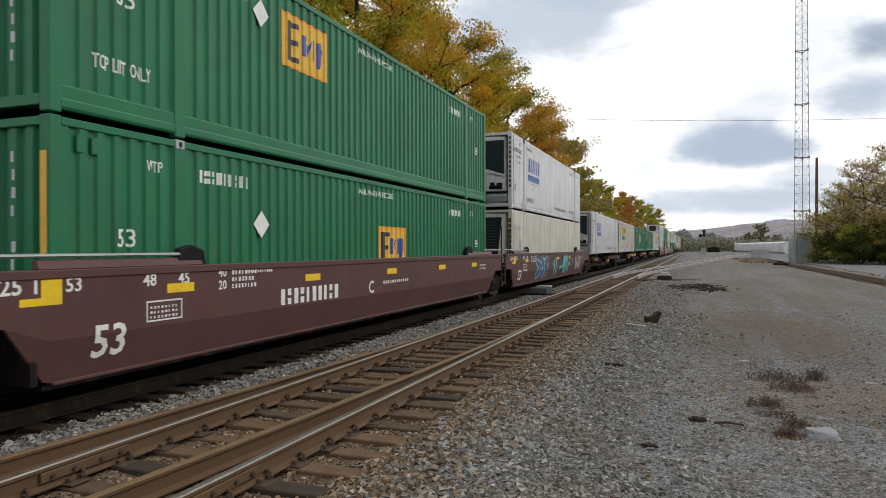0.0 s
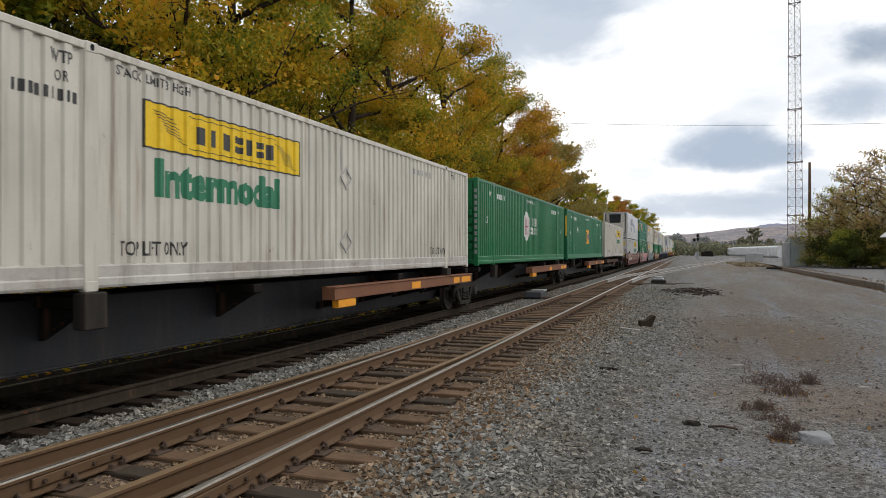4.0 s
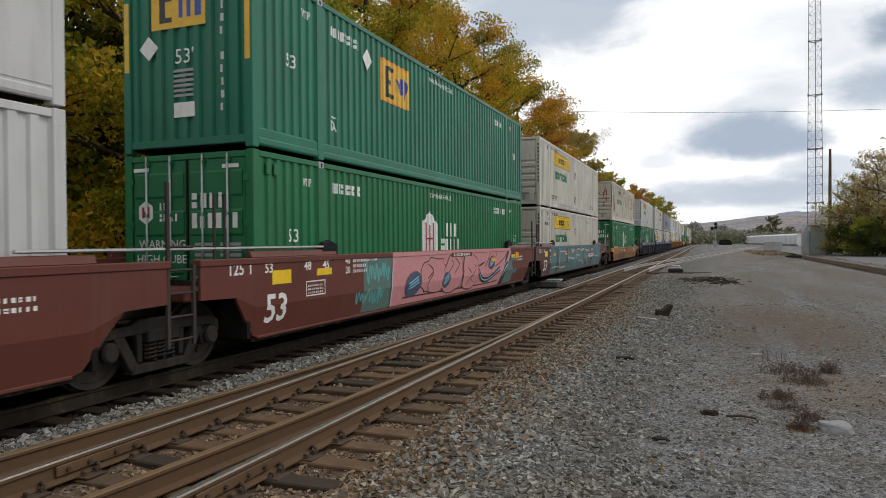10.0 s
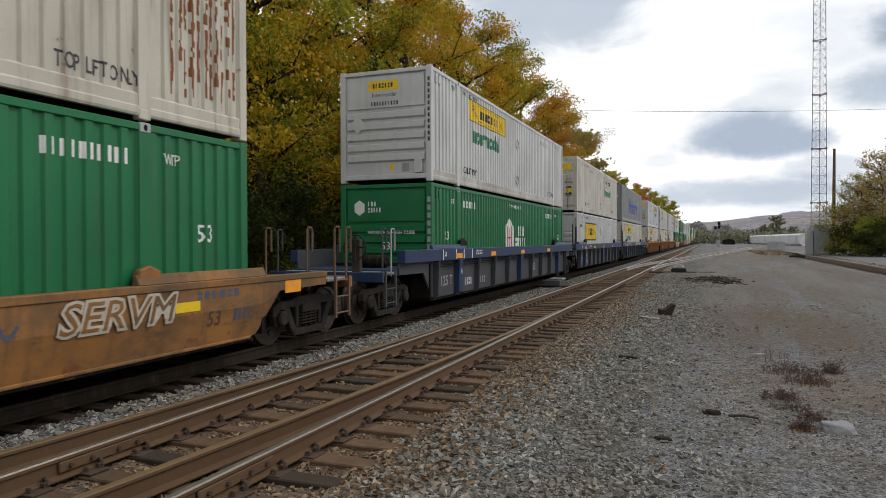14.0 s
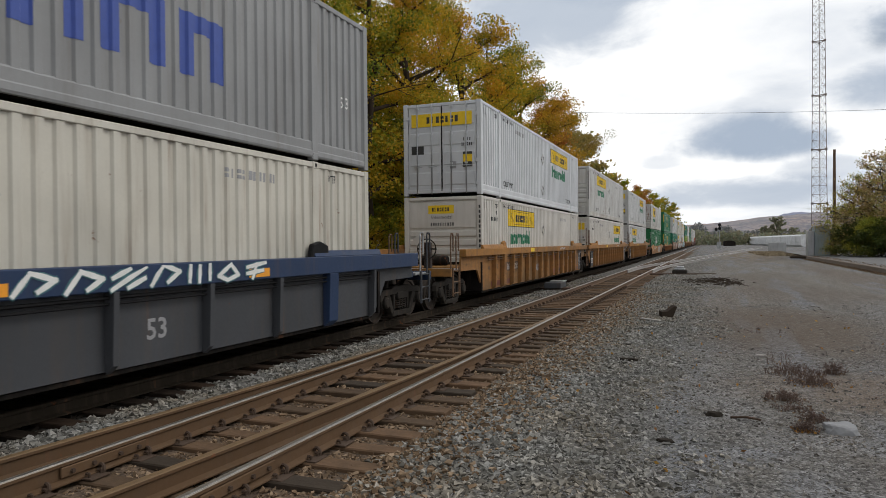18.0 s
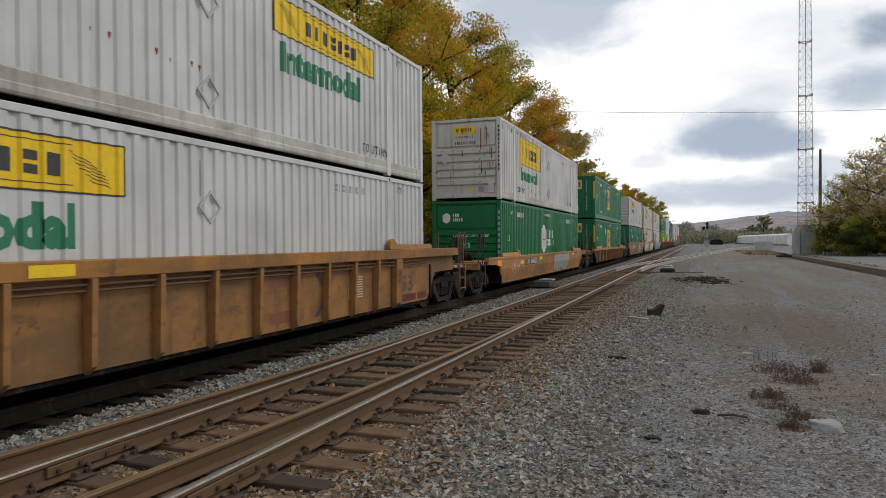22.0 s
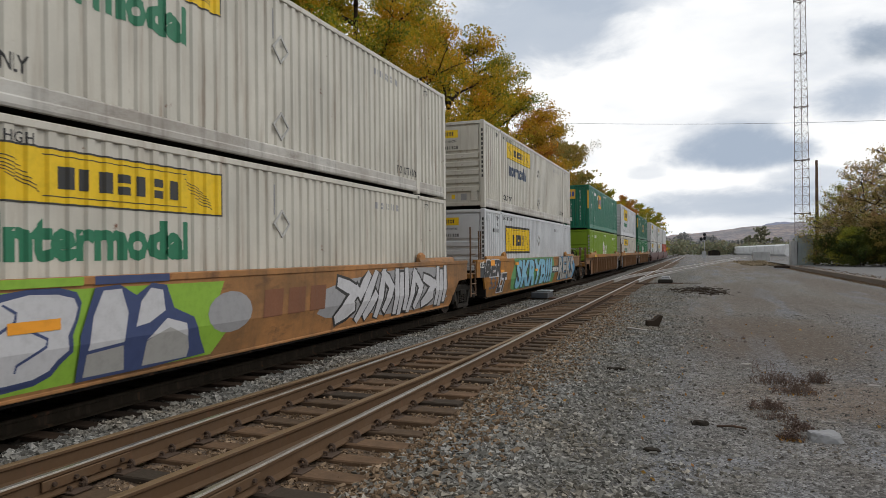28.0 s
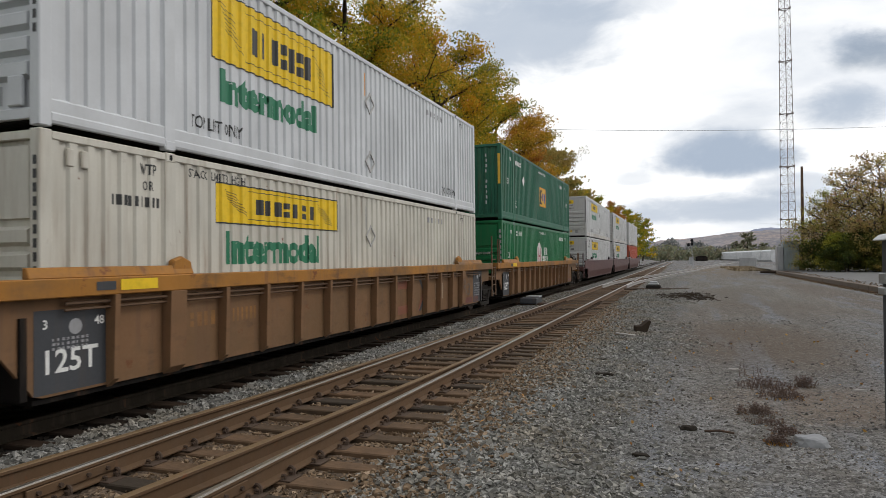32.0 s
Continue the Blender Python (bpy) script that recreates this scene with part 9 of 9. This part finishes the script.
    for i, (p, q, w) in enumerate(((6.5, 0.80, 0.9), (2.0, 1.15, 1.1), (12.3, 1.2, 0.9))):
        c.mark(("bluepatch", i), rects([(0, w, 0, 0.14)]), p, q, D_SKYDEEP, "spray_paint", "", 0.0066 + 0.0002 * i)
    lines = ([(6.1, 1.33), (7.2, 1.30)], [(7.2, 1.28), (7.2, 1.44)], [(7.52, 1.33), (7.45, 0.9), (7.34, 0.39)], [(8.1, 1.30), (9.45, 1.27)], [(8.1, 1.30), (8.08, 1.08)], [(8.04, 0.74), (9.4, 0.70), (9.72, 0.5)], [(8.04, 0.72), (7.98, 0.48)],
             [(10.28, 1.28), (11.4, 1.22), (11.4, 1.1)], [(10.3, 0.98), (10.7, 0.75), (11.0, 0.48)], [(13.9, 0.88), (14.8, 0.88)], [(13.9, 0.88), (13.8, 0.42)], [(6.1, 0.92), (6.8, 0.88), (6.75, 0.68)], [(12.75, 0.8), (12.68, 0.42)],
             [(1.7, 0.6), (3.0, 0.62)], [(3.4, 1.3), (4.9, 1.26)], [(3.4, 1.3), (3.3, 0.6), (4.8, 0.56)], [(5.3, 1.3), (5.25, 0.5)], [(5.3, 0.95), (6.1, 0.94)])
    for i, line in enumerate(lines):
        c.stroke(("cream", i), line, 0.04, D_CREAMSPRAY, 0.010 + 0.0002 * i)
    for i, (p, q) in enumerate(((1.9, 1.12), (4.6, 1.1), (6.25, 1.16), (9.35, 1.26), (12.45, 1.22))):
        c.mark("st2", rects([(0, 0.46, 0, 0.11)]), p, q, D_ORANGE, "reflector", "orange reflective stripe", 0.015)
    c.mark("np3", rects([(0, 1.15, 0, 0.18)]), 7.5, 1.25, MAROON, "stencil_panel", "", 0.0155)
    c.bars(10, 7.6, 1.29, 0.9, 0.09, D_WHITE, 78).location.x = 0.0155
    c.bars(8, 7.55, 0.98, 1.2, 0.1, D_SILVER, 79).location.x = 0.009
    c.mark("np2", rects([(0, 2.7, 0, 0.34)]), 11.08, 0.80, MAROON, "stencil_panel", "", 0.016)
    c.bars(10, 11.2, 0.86, 2.3, 0.21, D_WHITE, 76).location.x = 0.016
    loaded(175.5, W("yellow", "ribbed", 15, CREAM), W("yellow", "ribbed", 16, CREAM))
    # single yellow well
    c = well(198.69, "low", C, C, ORANGE_C, ORANGE_C, "rust-stained orange-yellow well car with faded stencils")
    c.mark("fp", rects([(0, 1.9, 0, 0.22)]), 3.45, 0.92, SLATE, "stencil_panel", "dark faded stencil panel")
    c.bars(9, 3.55, 0.95, 1.7, 0.16, D_GREY, 63).location.x = 0.003
    c.stripe(-0.95, 0.93, w=0.55, h=0.22)
    c.stripe(6.0, 0.92, D_YELLOW, w=0.5)
    c.tag(7, 0.5, 1.5, 0.5, 0.85, DUSTPINK, ORANGE_C, 2)
    c.tag(11, 2.6, 6.2, 0.4, 0.85, DUSTPINK, ORANGE_C, 6)
    c.sprayed("SERVM", 12.85, 14.45, 0.76, 1.10, ORANGE_C, D_CREAMSPRAY, 0.3, 0.0, 0.06)
    c.scribble(25, 11.2, 12.4, 0.75, 1.0, D_SLATE, 4, 0.02)
    c.stripe(14.5, 0.84, D_YELLOW, w=0.45)
    c.word("53", 15.1, 0.60, 0.30, FADED_INK)
    c.bars(4, 15.65, 0.62, 0.45, 0.18, D_SLATE, 91)
    c.bars(6, 14.9, 0.98, 0.9, 0.11, D_SLATE, 92)
    c.stripe(16.9, 0.93, w=0.45, h=0.2)
    loaded(198.69, W("hexagon", "doors", 17), W("yellow", "ribbed", 18, RUSTY, "faded"))
    # blue ribbed wells
    for s, near, far in ((222.09, C, J), (242.0, J, J), (261.6, J, C)):
        c = well(s, "ribbed_b", near, far, BLUE, SLATE, "blue and slate ribbed well car")
        c.word("53", 0.35, 1.36, 0.16, D_WHITE).location.x = 0.158
        for q in (0.25, 1.2, 1.8, 2.5):
            c.mark("tick", rects([(0, 0.05, 0, 0.26)]), q, 1.27, D_WHITE, "reflector", "", 0.160)
        for a in (1.2, 4.3, 7.84, 12.0):
            c.stripe(a, 1.29, w=0.5)
        c.bars(8, 2.85, 1.44, 0.6, 0.05, D_WHITE, 65).location.x = 0.158
        c.bars(7, 2.85, 1.36, 0.6, 0.05, D_WHITE, 66).location.x = 0.158
        c.word("A", 1.55, 0.86, 0.24, D_SILVER).location.x = 0.158
        c.bars(4, 2.31, 0.51, 0.64, 0.21, D_SILVER, 64)
        c.bars(4, 3.53, 0.50, 0.67, 0.20, D_GREY, 67)
        c.word("53", 10.2, 0.62, 0.36, D_GREY)
        c.word("125 T", 0.52, 0.60, 0.36, D_GREY, wide=0.8)
    c.tag(22, 8.3, 12.4, 1.27, 1.53, D_WHITE, D_TEALBLUE, 7, up=0.158)
    loaded(222.09, W("hexagon", "ribbed", 19), W("yellow", "ribbed", 20, WHITE))
    loaded(242.0, W("yellow", "ribbed", 21, WHITE, "big"), W("yellow", "doors", 22, CREAM, "faded"))
    loaded(261.6, W("yellow", "ribbed", 23, CREAM), W("block_letters", "doors", 24))
    # tan ribbed wells
    for i, (s, near, far) in enumerate(((285.08, C, J), (304.8, J, J), (324.7, J, C))):
        c = well(s, "ribbed", near, far, RUST_TAN, RUST_TAN_D, "rust-tan ribbed well car with faded dark stencils")
        c.mark("darkpanel", rects([(0, 0.80, 0, 0.3)]), 2.12, 0.82, SOOT, "stencil_panel", "dark stencil panel")
        c.mark("darkpanel3", rects([(0, 0.86, 0, 0.3)]), 3.06, 0.82, SOOT, "stencil_panel", "dark stencil panel")
        c.bars(4, 2.28, 0.86, 0.58, 0.2, D_SILVER, 66 + i).location.x = 0.003
        c.bars(6, 3.22, 0.86, 0.64, 0.2, D_SILVER, 69 + i).location.x = 0.003
        c.word("48", 0.42, 0.92, 0.2, FADED_INK)
        c.word("45", 1.28, 0.95, 0.2, FADED_INK)
        c.word("20", 1.80, 1.02, 0.18, FADED_INK).location.x = 0.162
        c.word("40", 1.80, 0.86, 0.18, FADED_INK).location.x = 0.162
        c.mark("maroonpatch", rects([(0.1, 1.6, 0, 0.16), (1.75, 2.5, 0, 0.16)]), 0.6, 0.4, MAROON_B, "stencil_panel", "")
        c.stripe(5.2, 1.43, D_YELLOW)
        far_end_stencils(c, panel=far == J)
        if i:
            c.mark("blk125", rects([(0, 1.02, 0, 0.9)]), -0.12, 0.36, SLATE, "stencil_panel", "dark stencil panel")
            c.word("125T", -0.05, 0.58, 0.36, D_WHITE).location.x = 0.004
            c.word("3", -0.02, 1.06, 0.14, D_WHITE).location.x = 0.004
            c.word("48", 0.66, 1.06, 0.14, D_WHITE).location.x = 0.004
        if i < 2:
            c.scribble(20 + i, 6.0, 7.1, 0.5, 1.1, D_GREY, 4)
            c.scribble(24 + i, 13.15, 14.0, 0.75, 1.12, D_CONCRETE, 5)
            c.scribble(28 + i, 14.3, 14.85, 0.85, 1.10, D_SLATE, 3, 0.016)
            c.scribble(34 + i, 10.5, 11.6, 1.45, 1.55, D_SILVER, 6, 0.012, 0.160)
    loaded(285.08, W("yellow", "ribbed", 25, WHITE_WARM), W("yellow", "doors", 26, WHITE_COOL))
    loaded(304.8, W("yellow", "doors", 27, WHITE_WARM, (10.36, 2.0)), W("yellow", "ribbed", 28, WHITE_RUST))
    loaded(324.7, W("yellow", "ribbed", 29, WHITE), W("yellow", "doors", 30, WHITE))
    # orange single wells
    c = well(348.02, "low", C, C, ORANGE_B, ORANGE_B, "orange well car with white and grey sprayed shapes")
    c.mark("darkpanel2", rects([(0, 2.3, 0, 0.24)]), 2.9, 0.84, SLATE, "stencil_panel", "dark stencil panel")
    c.bars(4, 3.0, 0.88, 0.8, 0.17, D_GREY, 70).location.x = 0.003
    c.bars(6, 4.0, 0.88, 1.1, 0.17, D_WHITE, 71).location.x = 0.003
    c.scribble(31, 0.9, 2.1, 0.6, 1.0, D_SILVER, 4, 0.014)
    c.stripe(-0.95, 0.93, w=0.55, h=0.22)
    c.stripe(2.2, 0.9, D_YELLOW)
    c.stripe(5.5, 0.98, D_YELLOW)
    c.bubbles(12, 8.9, 12.35, 0.42, 1.36, 4, D_CONCRETE, D_SLATE, D_SILVER)
    c.stripe(13.5, 1.02, D_YELLOW, w=0.5)
    c.word("53", 15.3, 0.95, 0.24, D_SILVER)
    loaded(348.02, W("hexagon", "ribbed", 31), W("yellow", "ribbed", 32, WHITE_RUST, "tall"))
    c = well(371.33, "low_ribbed", C, C, ORANGE_B, RUST_D, "rusty orange low ribbed well car")
    c.mark("np5", rects([(0, 0.92, 0, 0.26)]), 3.03, 0.50, DARKBEAM, "stencil_panel", "dark stencil panel")
    c.mark("np6", rects([(0, 1.2, 0, 0.26)]), 4.08, 0.50, DARKBEAM, "stencil_panel", "dark stencil panel")
    c.bars(4, 3.13, 0.53, 0.72, 0.19, D_CONCRETE, 71).location.x = 0.003
    c.bars(6, 4.2, 0.53, 0.98, 0.19, D_CONCRETE, 72).location.x = 0.003
    c.scribble(32, 11.4, 12.6, 0.6, 0.95, D_CONCRETE, 3, 0.014)
    c.bars(5, 14.6, 0.72, 0.5, 0.26, D_SLATE, 74)
    loaded(371.33, W("gold", "folded", 33, logo=(6.5, 0.66, 1.78, 1.6)), W("gold", "folded", 36, logo=(6.36, 0.85, 1.68, 1.54)))
    # orange three-unit well, heavily sprayed
    c = well(394.71, "smooth", C, J, DUSTPINK, DUSTPINK, "dusty pinkish-brown well car with pale sprayed tags")
    c.scribble(14, 0.9, 2.8, 0.55, 1.35, D_CONCRETE, 3, 0.02)
    c.bars(4, 3.2, 1.0, 0.8, 0.22, D_WHITE, 72)
    c.bars(6, 4.2, 1.0, 1.2, 0.22, D_WHITE, 73)
    c.tag(15, 9.5, 12.0, 0.5, 1.35, D_GREY, DUSTPINK, 3, D_GREY)
    c.word("53", 14.9, 1.25, 0.24, D_WHITE)
    c.stripe(14.2, 1.1, w=0.6, h=0.24)
    c.scribble(33, 13.0, 15.4, 1.38, 1.5, D_WHITE, 8, 0.015, 0.026)
    loaded(394.71, W("gold", "doors", 35, GREEN_D, (9.4, 0.85, 1.4, 1.0)), W("yellow", "ribbed", 34, WHITE))
    c = well(414.18, "smooth", J, J, ORANGE_B, ORANGE_B, "orange well car covered in white, green and navy graffiti")
    c.mark("limefield", polys([[(-0.2, 0.38), (6.3, 0.38), (6.6, 0.7), (6.35, 1.1), (6.5, 1.4), (0.0, 1.44), (-0.3, 0.9)]]), 0, 0, D_LIME, "spray_paint", "lime sprayed background", 0.0025)
    c.bubbles(16, 0.0, 4.0, 0.46, 1.38, 3, D_SILVER, D_NAVYSPRAY, D_NAVYSPRAY)
    c.over_chord("lime", -0.1, 4.1, D_LIME)
    c.over_chord("limenavy", 4.25, 5.4, D_NAVYSPRAY)
    c.mark("bigrim", polys([[(4.05, 0.38), (4.05, 0.9), (4.25, 1.42), (4.6, 1.44), (4.85, 1.30), (5.1, 1.44), (5.35, 1.40), (5.48, 1.1), (5.85, 0.95), (6.0, 0.65), (6.15, 0.42), (5.2, 0.38)]]), 0, 0, D_NAVYSPRAY, "spray_paint", "navy sprayed outline", 0.024)
    for i, (pts, mat) in enumerate((([(4.16, 0.72), (4.22, 1.10), (4.36, 1.38), (4.62, 1.39), (4.72, 1.10), (4.66, 0.76)], D_SILVER), ([(4.84, 0.92), (4.92, 1.22), (5.08, 1.38), (5.28, 1.34), (5.32, 1.08), (5.05, 0.95)], D_SILVER), ([(4.14, 0.42), (4.15, 0.68), (4.66, 0.72), (4.72, 0.42)], D_CONCRETE), ([(5.0, 0.42), (5.02, 0.72), (5.4, 0.92), (5.68, 0.85), (5.8, 0.55), (5.78, 0.42)], D_CONCRETE), ([(5.02, 0.74), (5.35, 0.98), (5.70, 0.88), (5.75, 0.70), (5.4, 0.86)], D_SILVER))):
        c.mark(("bigfill", i), polys([pts]), 0, 0, mat, "spray_paint", "", 0.027 + 0.0004 * i)
    c.mark("st3", rects([(0, 0.6, 0, 0.12)]), 1.1, 1.22, D_ORANGE, "reflector", "orange reflective stripe", 0.03)
    c.mark("st4", rects([(0, 0.6, 0, 0.12)]), 3.2, 1.0, D_ORANGE, "reflector", "orange reflective stripe", 0.03)
    c.mark("head", polys([[(0.5 * math.cos(q), 0.3 * math.sin(q)) for q in np.linspace(0, 6.28, 17)[:-1]]]), 6.65, 0.95, D_GREY, "spray_paint", "grey sprayed oval", 0.006)
    for i in range(3):
        c.mark(("tt", i), polys([[(0, 0), (0.52, 0), (0.58, 0.44), (0.06, 0.44)]]), 7.42 + 0.68 * i, 0.78, RUSTBEAM, "logo_shape", "brown logo bar", 0.006)
    c.tag(17, 9.7, 15.7, 0.42, 1.42, D_SILVER, D_BLACK, 7, D_GREY)
    c.mark("end_dark", rects([(0, 1.25, 0, 0.5)]), -1.32, 1.03, SLATE, "stencil_panel", "dark stencil panel")
    c.word("125T", -0.85, 1.3, 0.25, D_WHITE).location.x = 0.004
    loaded(414.18, W("yellow", "ribbed", 37, CREAM), W("yellow", "ribbed", 38, CREAM))
    c = well(434.0, "smooth", J, C, ORANGE, ORANGE, "orange well car covered in light blue and silver graffiti")
    c.mark("darkend", rects([(0, 1.35, 0, 0.55)]), -1.0, 0.98, SLATE, "stencil_panel", "dark grimy stencil panel", 0.002)
    c.word("53", 0.07, 0.56, 0.56, D_SLATE, wide=0.76)
    c.word("125", -1.07, 1.30, 0.27, D_WHITE, wide=0.42).location.x = 0.024
    c.sprayed("BER", -0.5, 1.45, 0.98, 1.52, D_BLACK, D_SILVER, 0.5, 0.05, 0.09)
    c.sprayed("LT", 1.0, 2.0, 0.42, 1.04, D_BLACK, D_SILVER, 0.3, 0.05, 0.09)
    c.scribble(41, -0.1, 0.75, 1.0, 1.14, D_SLATE, 5, 0.012)
    c.mark("greenfield", polys([[(2.9, 0.45), (3.3, 0.37), (10.7, 0.37), (11.0, 0.9), (10.6, 1.44), (3.4, 1.44), (2.75, 0.85)]]), 0, 0, D_GREENSPRAY, "spray_paint", "sprayed green background", 0.003)
    c.over_chord("green", 3.2, 10.5, D_GREENSPRAY)
    c.sprayed("SKRYB!!!", 3.45, 10.1, 0.40, 1.50, D_SKY, D_BLACK, 0.25, 0.045, 0.055)
    c.mark("st7", rects([(0, 0.46, 0, 0.18)]), 0.08, 1.34, D_ORANGE, "reflector", "orange reflective patch", 0.032)
    c.mark("st8", rects([(0, 0.42, 0, 0.09)]), 1.32, 1.08, D_ORANGE, "reflector", "orange reflective patch", 0.032)
    c.mark("st9", rects([(0, 0.5, 0, 0.10)]), 3.3, 1.30, D_ORANGE, "reflector", "orange reflective patch", 0.032)
    c.mark("st10", rects([(0, 0.5, 0, 0.10)]), 6.6, 0.98, D_ORANGE, "reflector", "orange reflective patch", 0.032)
    c.mark("np9", rects([(0, 1.85, 0, 0.32)]), 10.25, 0.80, SLATE, "stencil_panel", "dark stencil panel", 0.007)
    c.bars(10, 10.36, 0.87, 1.6, 0.18, D_WHITE, 77).location.x = 0.007
    c.mark("splash", polys([[(0.5 * math.cos(q), 0.25 * math.sin(q)) for q in np.linspace(0, 6.28, 13)[:-1]]]), 15.1, 1.15, D_GOLD, "spray_paint", "gold sprayed patch", 0.0035)
    c.mark("azure", polys([[(11.55, 0.38), (16.1, 0.38), (16.45, 0.75), (16.5, 1.12), (16.0, 1.42), (12.2, 1.44), (12.45, 0.9)]]), 0, 0, D_AZURE, "spray_paint", "azure sprayed background", 0.006)
    c.over_chord("azure", 12.4, 15.8, D_AZURE)
    c.sprayed("REKS", 11.75, 15.95, 0.41, 1.53, D_CONCRETE, D_BLACK, 0.25, 0.035, 0.045)
    c.stripe(15.6, 1.2, w=0.6, h=0.2)
    loaded(434.0, W("yellow", "ribbed", 39, WHITE_COOL, "big"), W("yellow", "ribbed", 40, CREAM, "dark"))
    # tan ribbed wells
    for i, (s, near, far) in enumerate(((457.4, C, J), (477.13, J, J), (496.74, J, C))):
        c = well(s, "ribbed", near, far, ORANGE, TAN_C, "rusty brown ribbed well car with orange chord")
        c.bars(4, 2.28, 0.86, 0.58, 0.2, RUST_TAN_D, 76 + i)
        c.bars(6, 3.22, 0.86, 0.64, 0.2, RUST_TAN_D, 79 + i)
        if i:
            c.mark("blk125", rects([(0, 1.02, 0, 0.9)]), -0.12, 0.36, SLATE, "stencil_panel", "dark stencil panel")
            c.word("125T", -0.05, 0.58, 0.36, D_WHITE).location.x = 0.004
            c.word("3", -0.02, 1.06, 0.14, D_WHITE).location.x = 0.004
            c.word("48", 0.66, 1.06, 0.14, D_WHITE).location.x = 0.004
            c.mark("seal", polys([[(0.09 * math.cos(q), 0.09 * math.sin(q)) for q in np.linspace(0, 6.28, 13)[:-1]]]), 0.4, 1.06, D_GREY, "marking", "", 0.008)
            for k in range(3):
                c.bars(8, 0.1, 0.92 - 0.05 * k, 0.5, 0.03, D_GREY, k).location.x = 0.004
        c.mark("vents", rects([(0, 0.28, 0, 0.1)]), 0.55, 1.45, SLATE, "stencil_panel", "", 0.160)
        c.stripe(0.9, 1.44, D_YELLOW, w=0.6)
        far_end_stencils(c, panel=far == J)
    loaded(457.4, W("hexagon", "ribbed", 41, LIME), W("gold", "folded", 42, GREEN_D, (4.37, 1.6)))
    loaded(477.13, W("yellow", "ribbed", 43, CREAM), W("yellow", "ribbed", 44, WHITE_COOL, "tall"))
    loaded(496.74, W("hexagon", "ribbed", 45), W("gold", "folded", 46, GREEN_F))
    # the last wells
    for i, (s, near, far) in enumerate(((520.7, C, J), (540.3, J, J), (560.0, J, C))):
        well(s, "smooth", near, far, MAROON, MAROON, "dark maroon well car near the train's end")
    loaded(520.7, W("yellow", "ribbed", 47, WHITE), W("yellow", "ribbed", 48, WHITE))
    loaded(540.3, W("yellow", "ribbed", 49, WHITE), W("yellow", "ribbed", 50, WHITE))
    loaded(560.0, W("plain", "ribbed", 51, RED), W("plain", "ribbed", 52, WHITE))


make_train()

# ---------------------------------------------------------------- pieces of the track bed, last
track_ties()
def shoulder(x, y, g):
    edge = 0.28 + 0.35 * np.sin(y * 0.45) + 0.2 * np.sin(y * 1.3)
    clear = off_ties(x, y) & ((x > -2.0) | (g.uniform(0, 1, len(x)) < 0.45))
    return clear & (g.uniform(0, 1, len(x)) < np.clip((edge - x) / 2.3, 0, 1) ** 1.2) & (g.uniform(0, 1, len(x)) < np.clip((46 - y) / 16, 0, 1))


def tie_ends(x, y, g):
    return off_ties(x, y) & (g.uniform(0, 1, len(x)) < np.clip((-1.5 - x) / 1.1, 0, 1))


def thinning(x, y, g):
    soil = ((x - 1.5) / 1.5) ** 2 + ((y - 17.5) / 4.2) ** 2 < 1
    return (~soil | (g.uniform(0, 1, len(x)) < 0.14)) & (g.uniform(0, 1, len(x)) < np.clip((26 - y) / 13, 0, 1)) & (g.uniform(0, 1, len(x)) < np.clip((8 - x) / 3, 0, 1))


def top(x, y):
    return max(bed_z(x, y), ground_z(x, y))


stones("ballast_stones", "loose grey crushed ballast stones", 110000, (-2.95, 0.9), (1.6, 44), (0.012, 0.042), top, STONE, 1, shoulder, 1.6)
stones("ballast_stones", "loose grey crushed ballast stones between tracks", 30000, (-6.75, -5.15), (1.5, 40), (0.018, 0.050), bed_z, STONE, 2, None, 1.3)
stones("ballast_stones", "brown stained stones between the siding ties", 40000, (-5.6, -2.45), (1.5, 30), (0.016, 0.036), bed_z, STONE_B, 3, in_ballast, 1.35)
stones("ballast_stones", "brown rust-dusted stones beside the tie ends", 16000, (-2.95, -1.3), (1.6, 26), (0.014, 0.046), top, STONE_B, 8, tie_ends, 1.5)
# stones whose colour already holds the shade under the cars
stones("ballast_stones", "stones painted dark for the shade under the train", 8000, (-9.4, -6.6), (1.5, 30), (0.018, 0.04), bed_z, DARKSTONE, 5, None, 1.25)
stones("yard_stones", "scattered larger grey stones on the yard", 7000, (-0.6, 8), (3.0, 40), (0.012, 0.034), ground_z, PEBBLE, 6, thinning, 1.4)
stones("yard_pebbles", "fine grey pebbles on the yard", 52000, (-1.4, 8), (2.6, 26), (0.006, 0.017), ground_z, PEBBLE, 4, thinning, 1.9)


def run(t):
    return float(np.interp(t, [q[0] for q in RUN], [q[1] for q in RUN]))


def motions():
    for ob, s, z in MOVERS:
        walk(ob, [(t, pose(TRAIN_X, s - d, z)) for t, d in RUN])
    for w, dy, s in SPINS:
        # turning is keyed while the wheels roll past the camera
        t0, t1 = max(0.0, (s - 34) / 14.75), min(32.0, (s + 1) / 14.75)
        if t1 <= 0.0 or t0 >= 32.0:
            continue
        k0, k1 = round(t0 * FPS), round(t1 * FPS)
        rows = [(k / FPS, pose(0, dy, 0.46) @ Matrix.Rotation(run(k / FPS) / 0.46, 4, "X")) for k in range(k0, k1 + 1)]
        if k0 > 0:
            rows.insert(0, (0.0, rows[0][1]))
        if k1 < 32 * FPS:
            rows.append((32.0, rows[-1][1]))
        walk(w, rows)


motions()
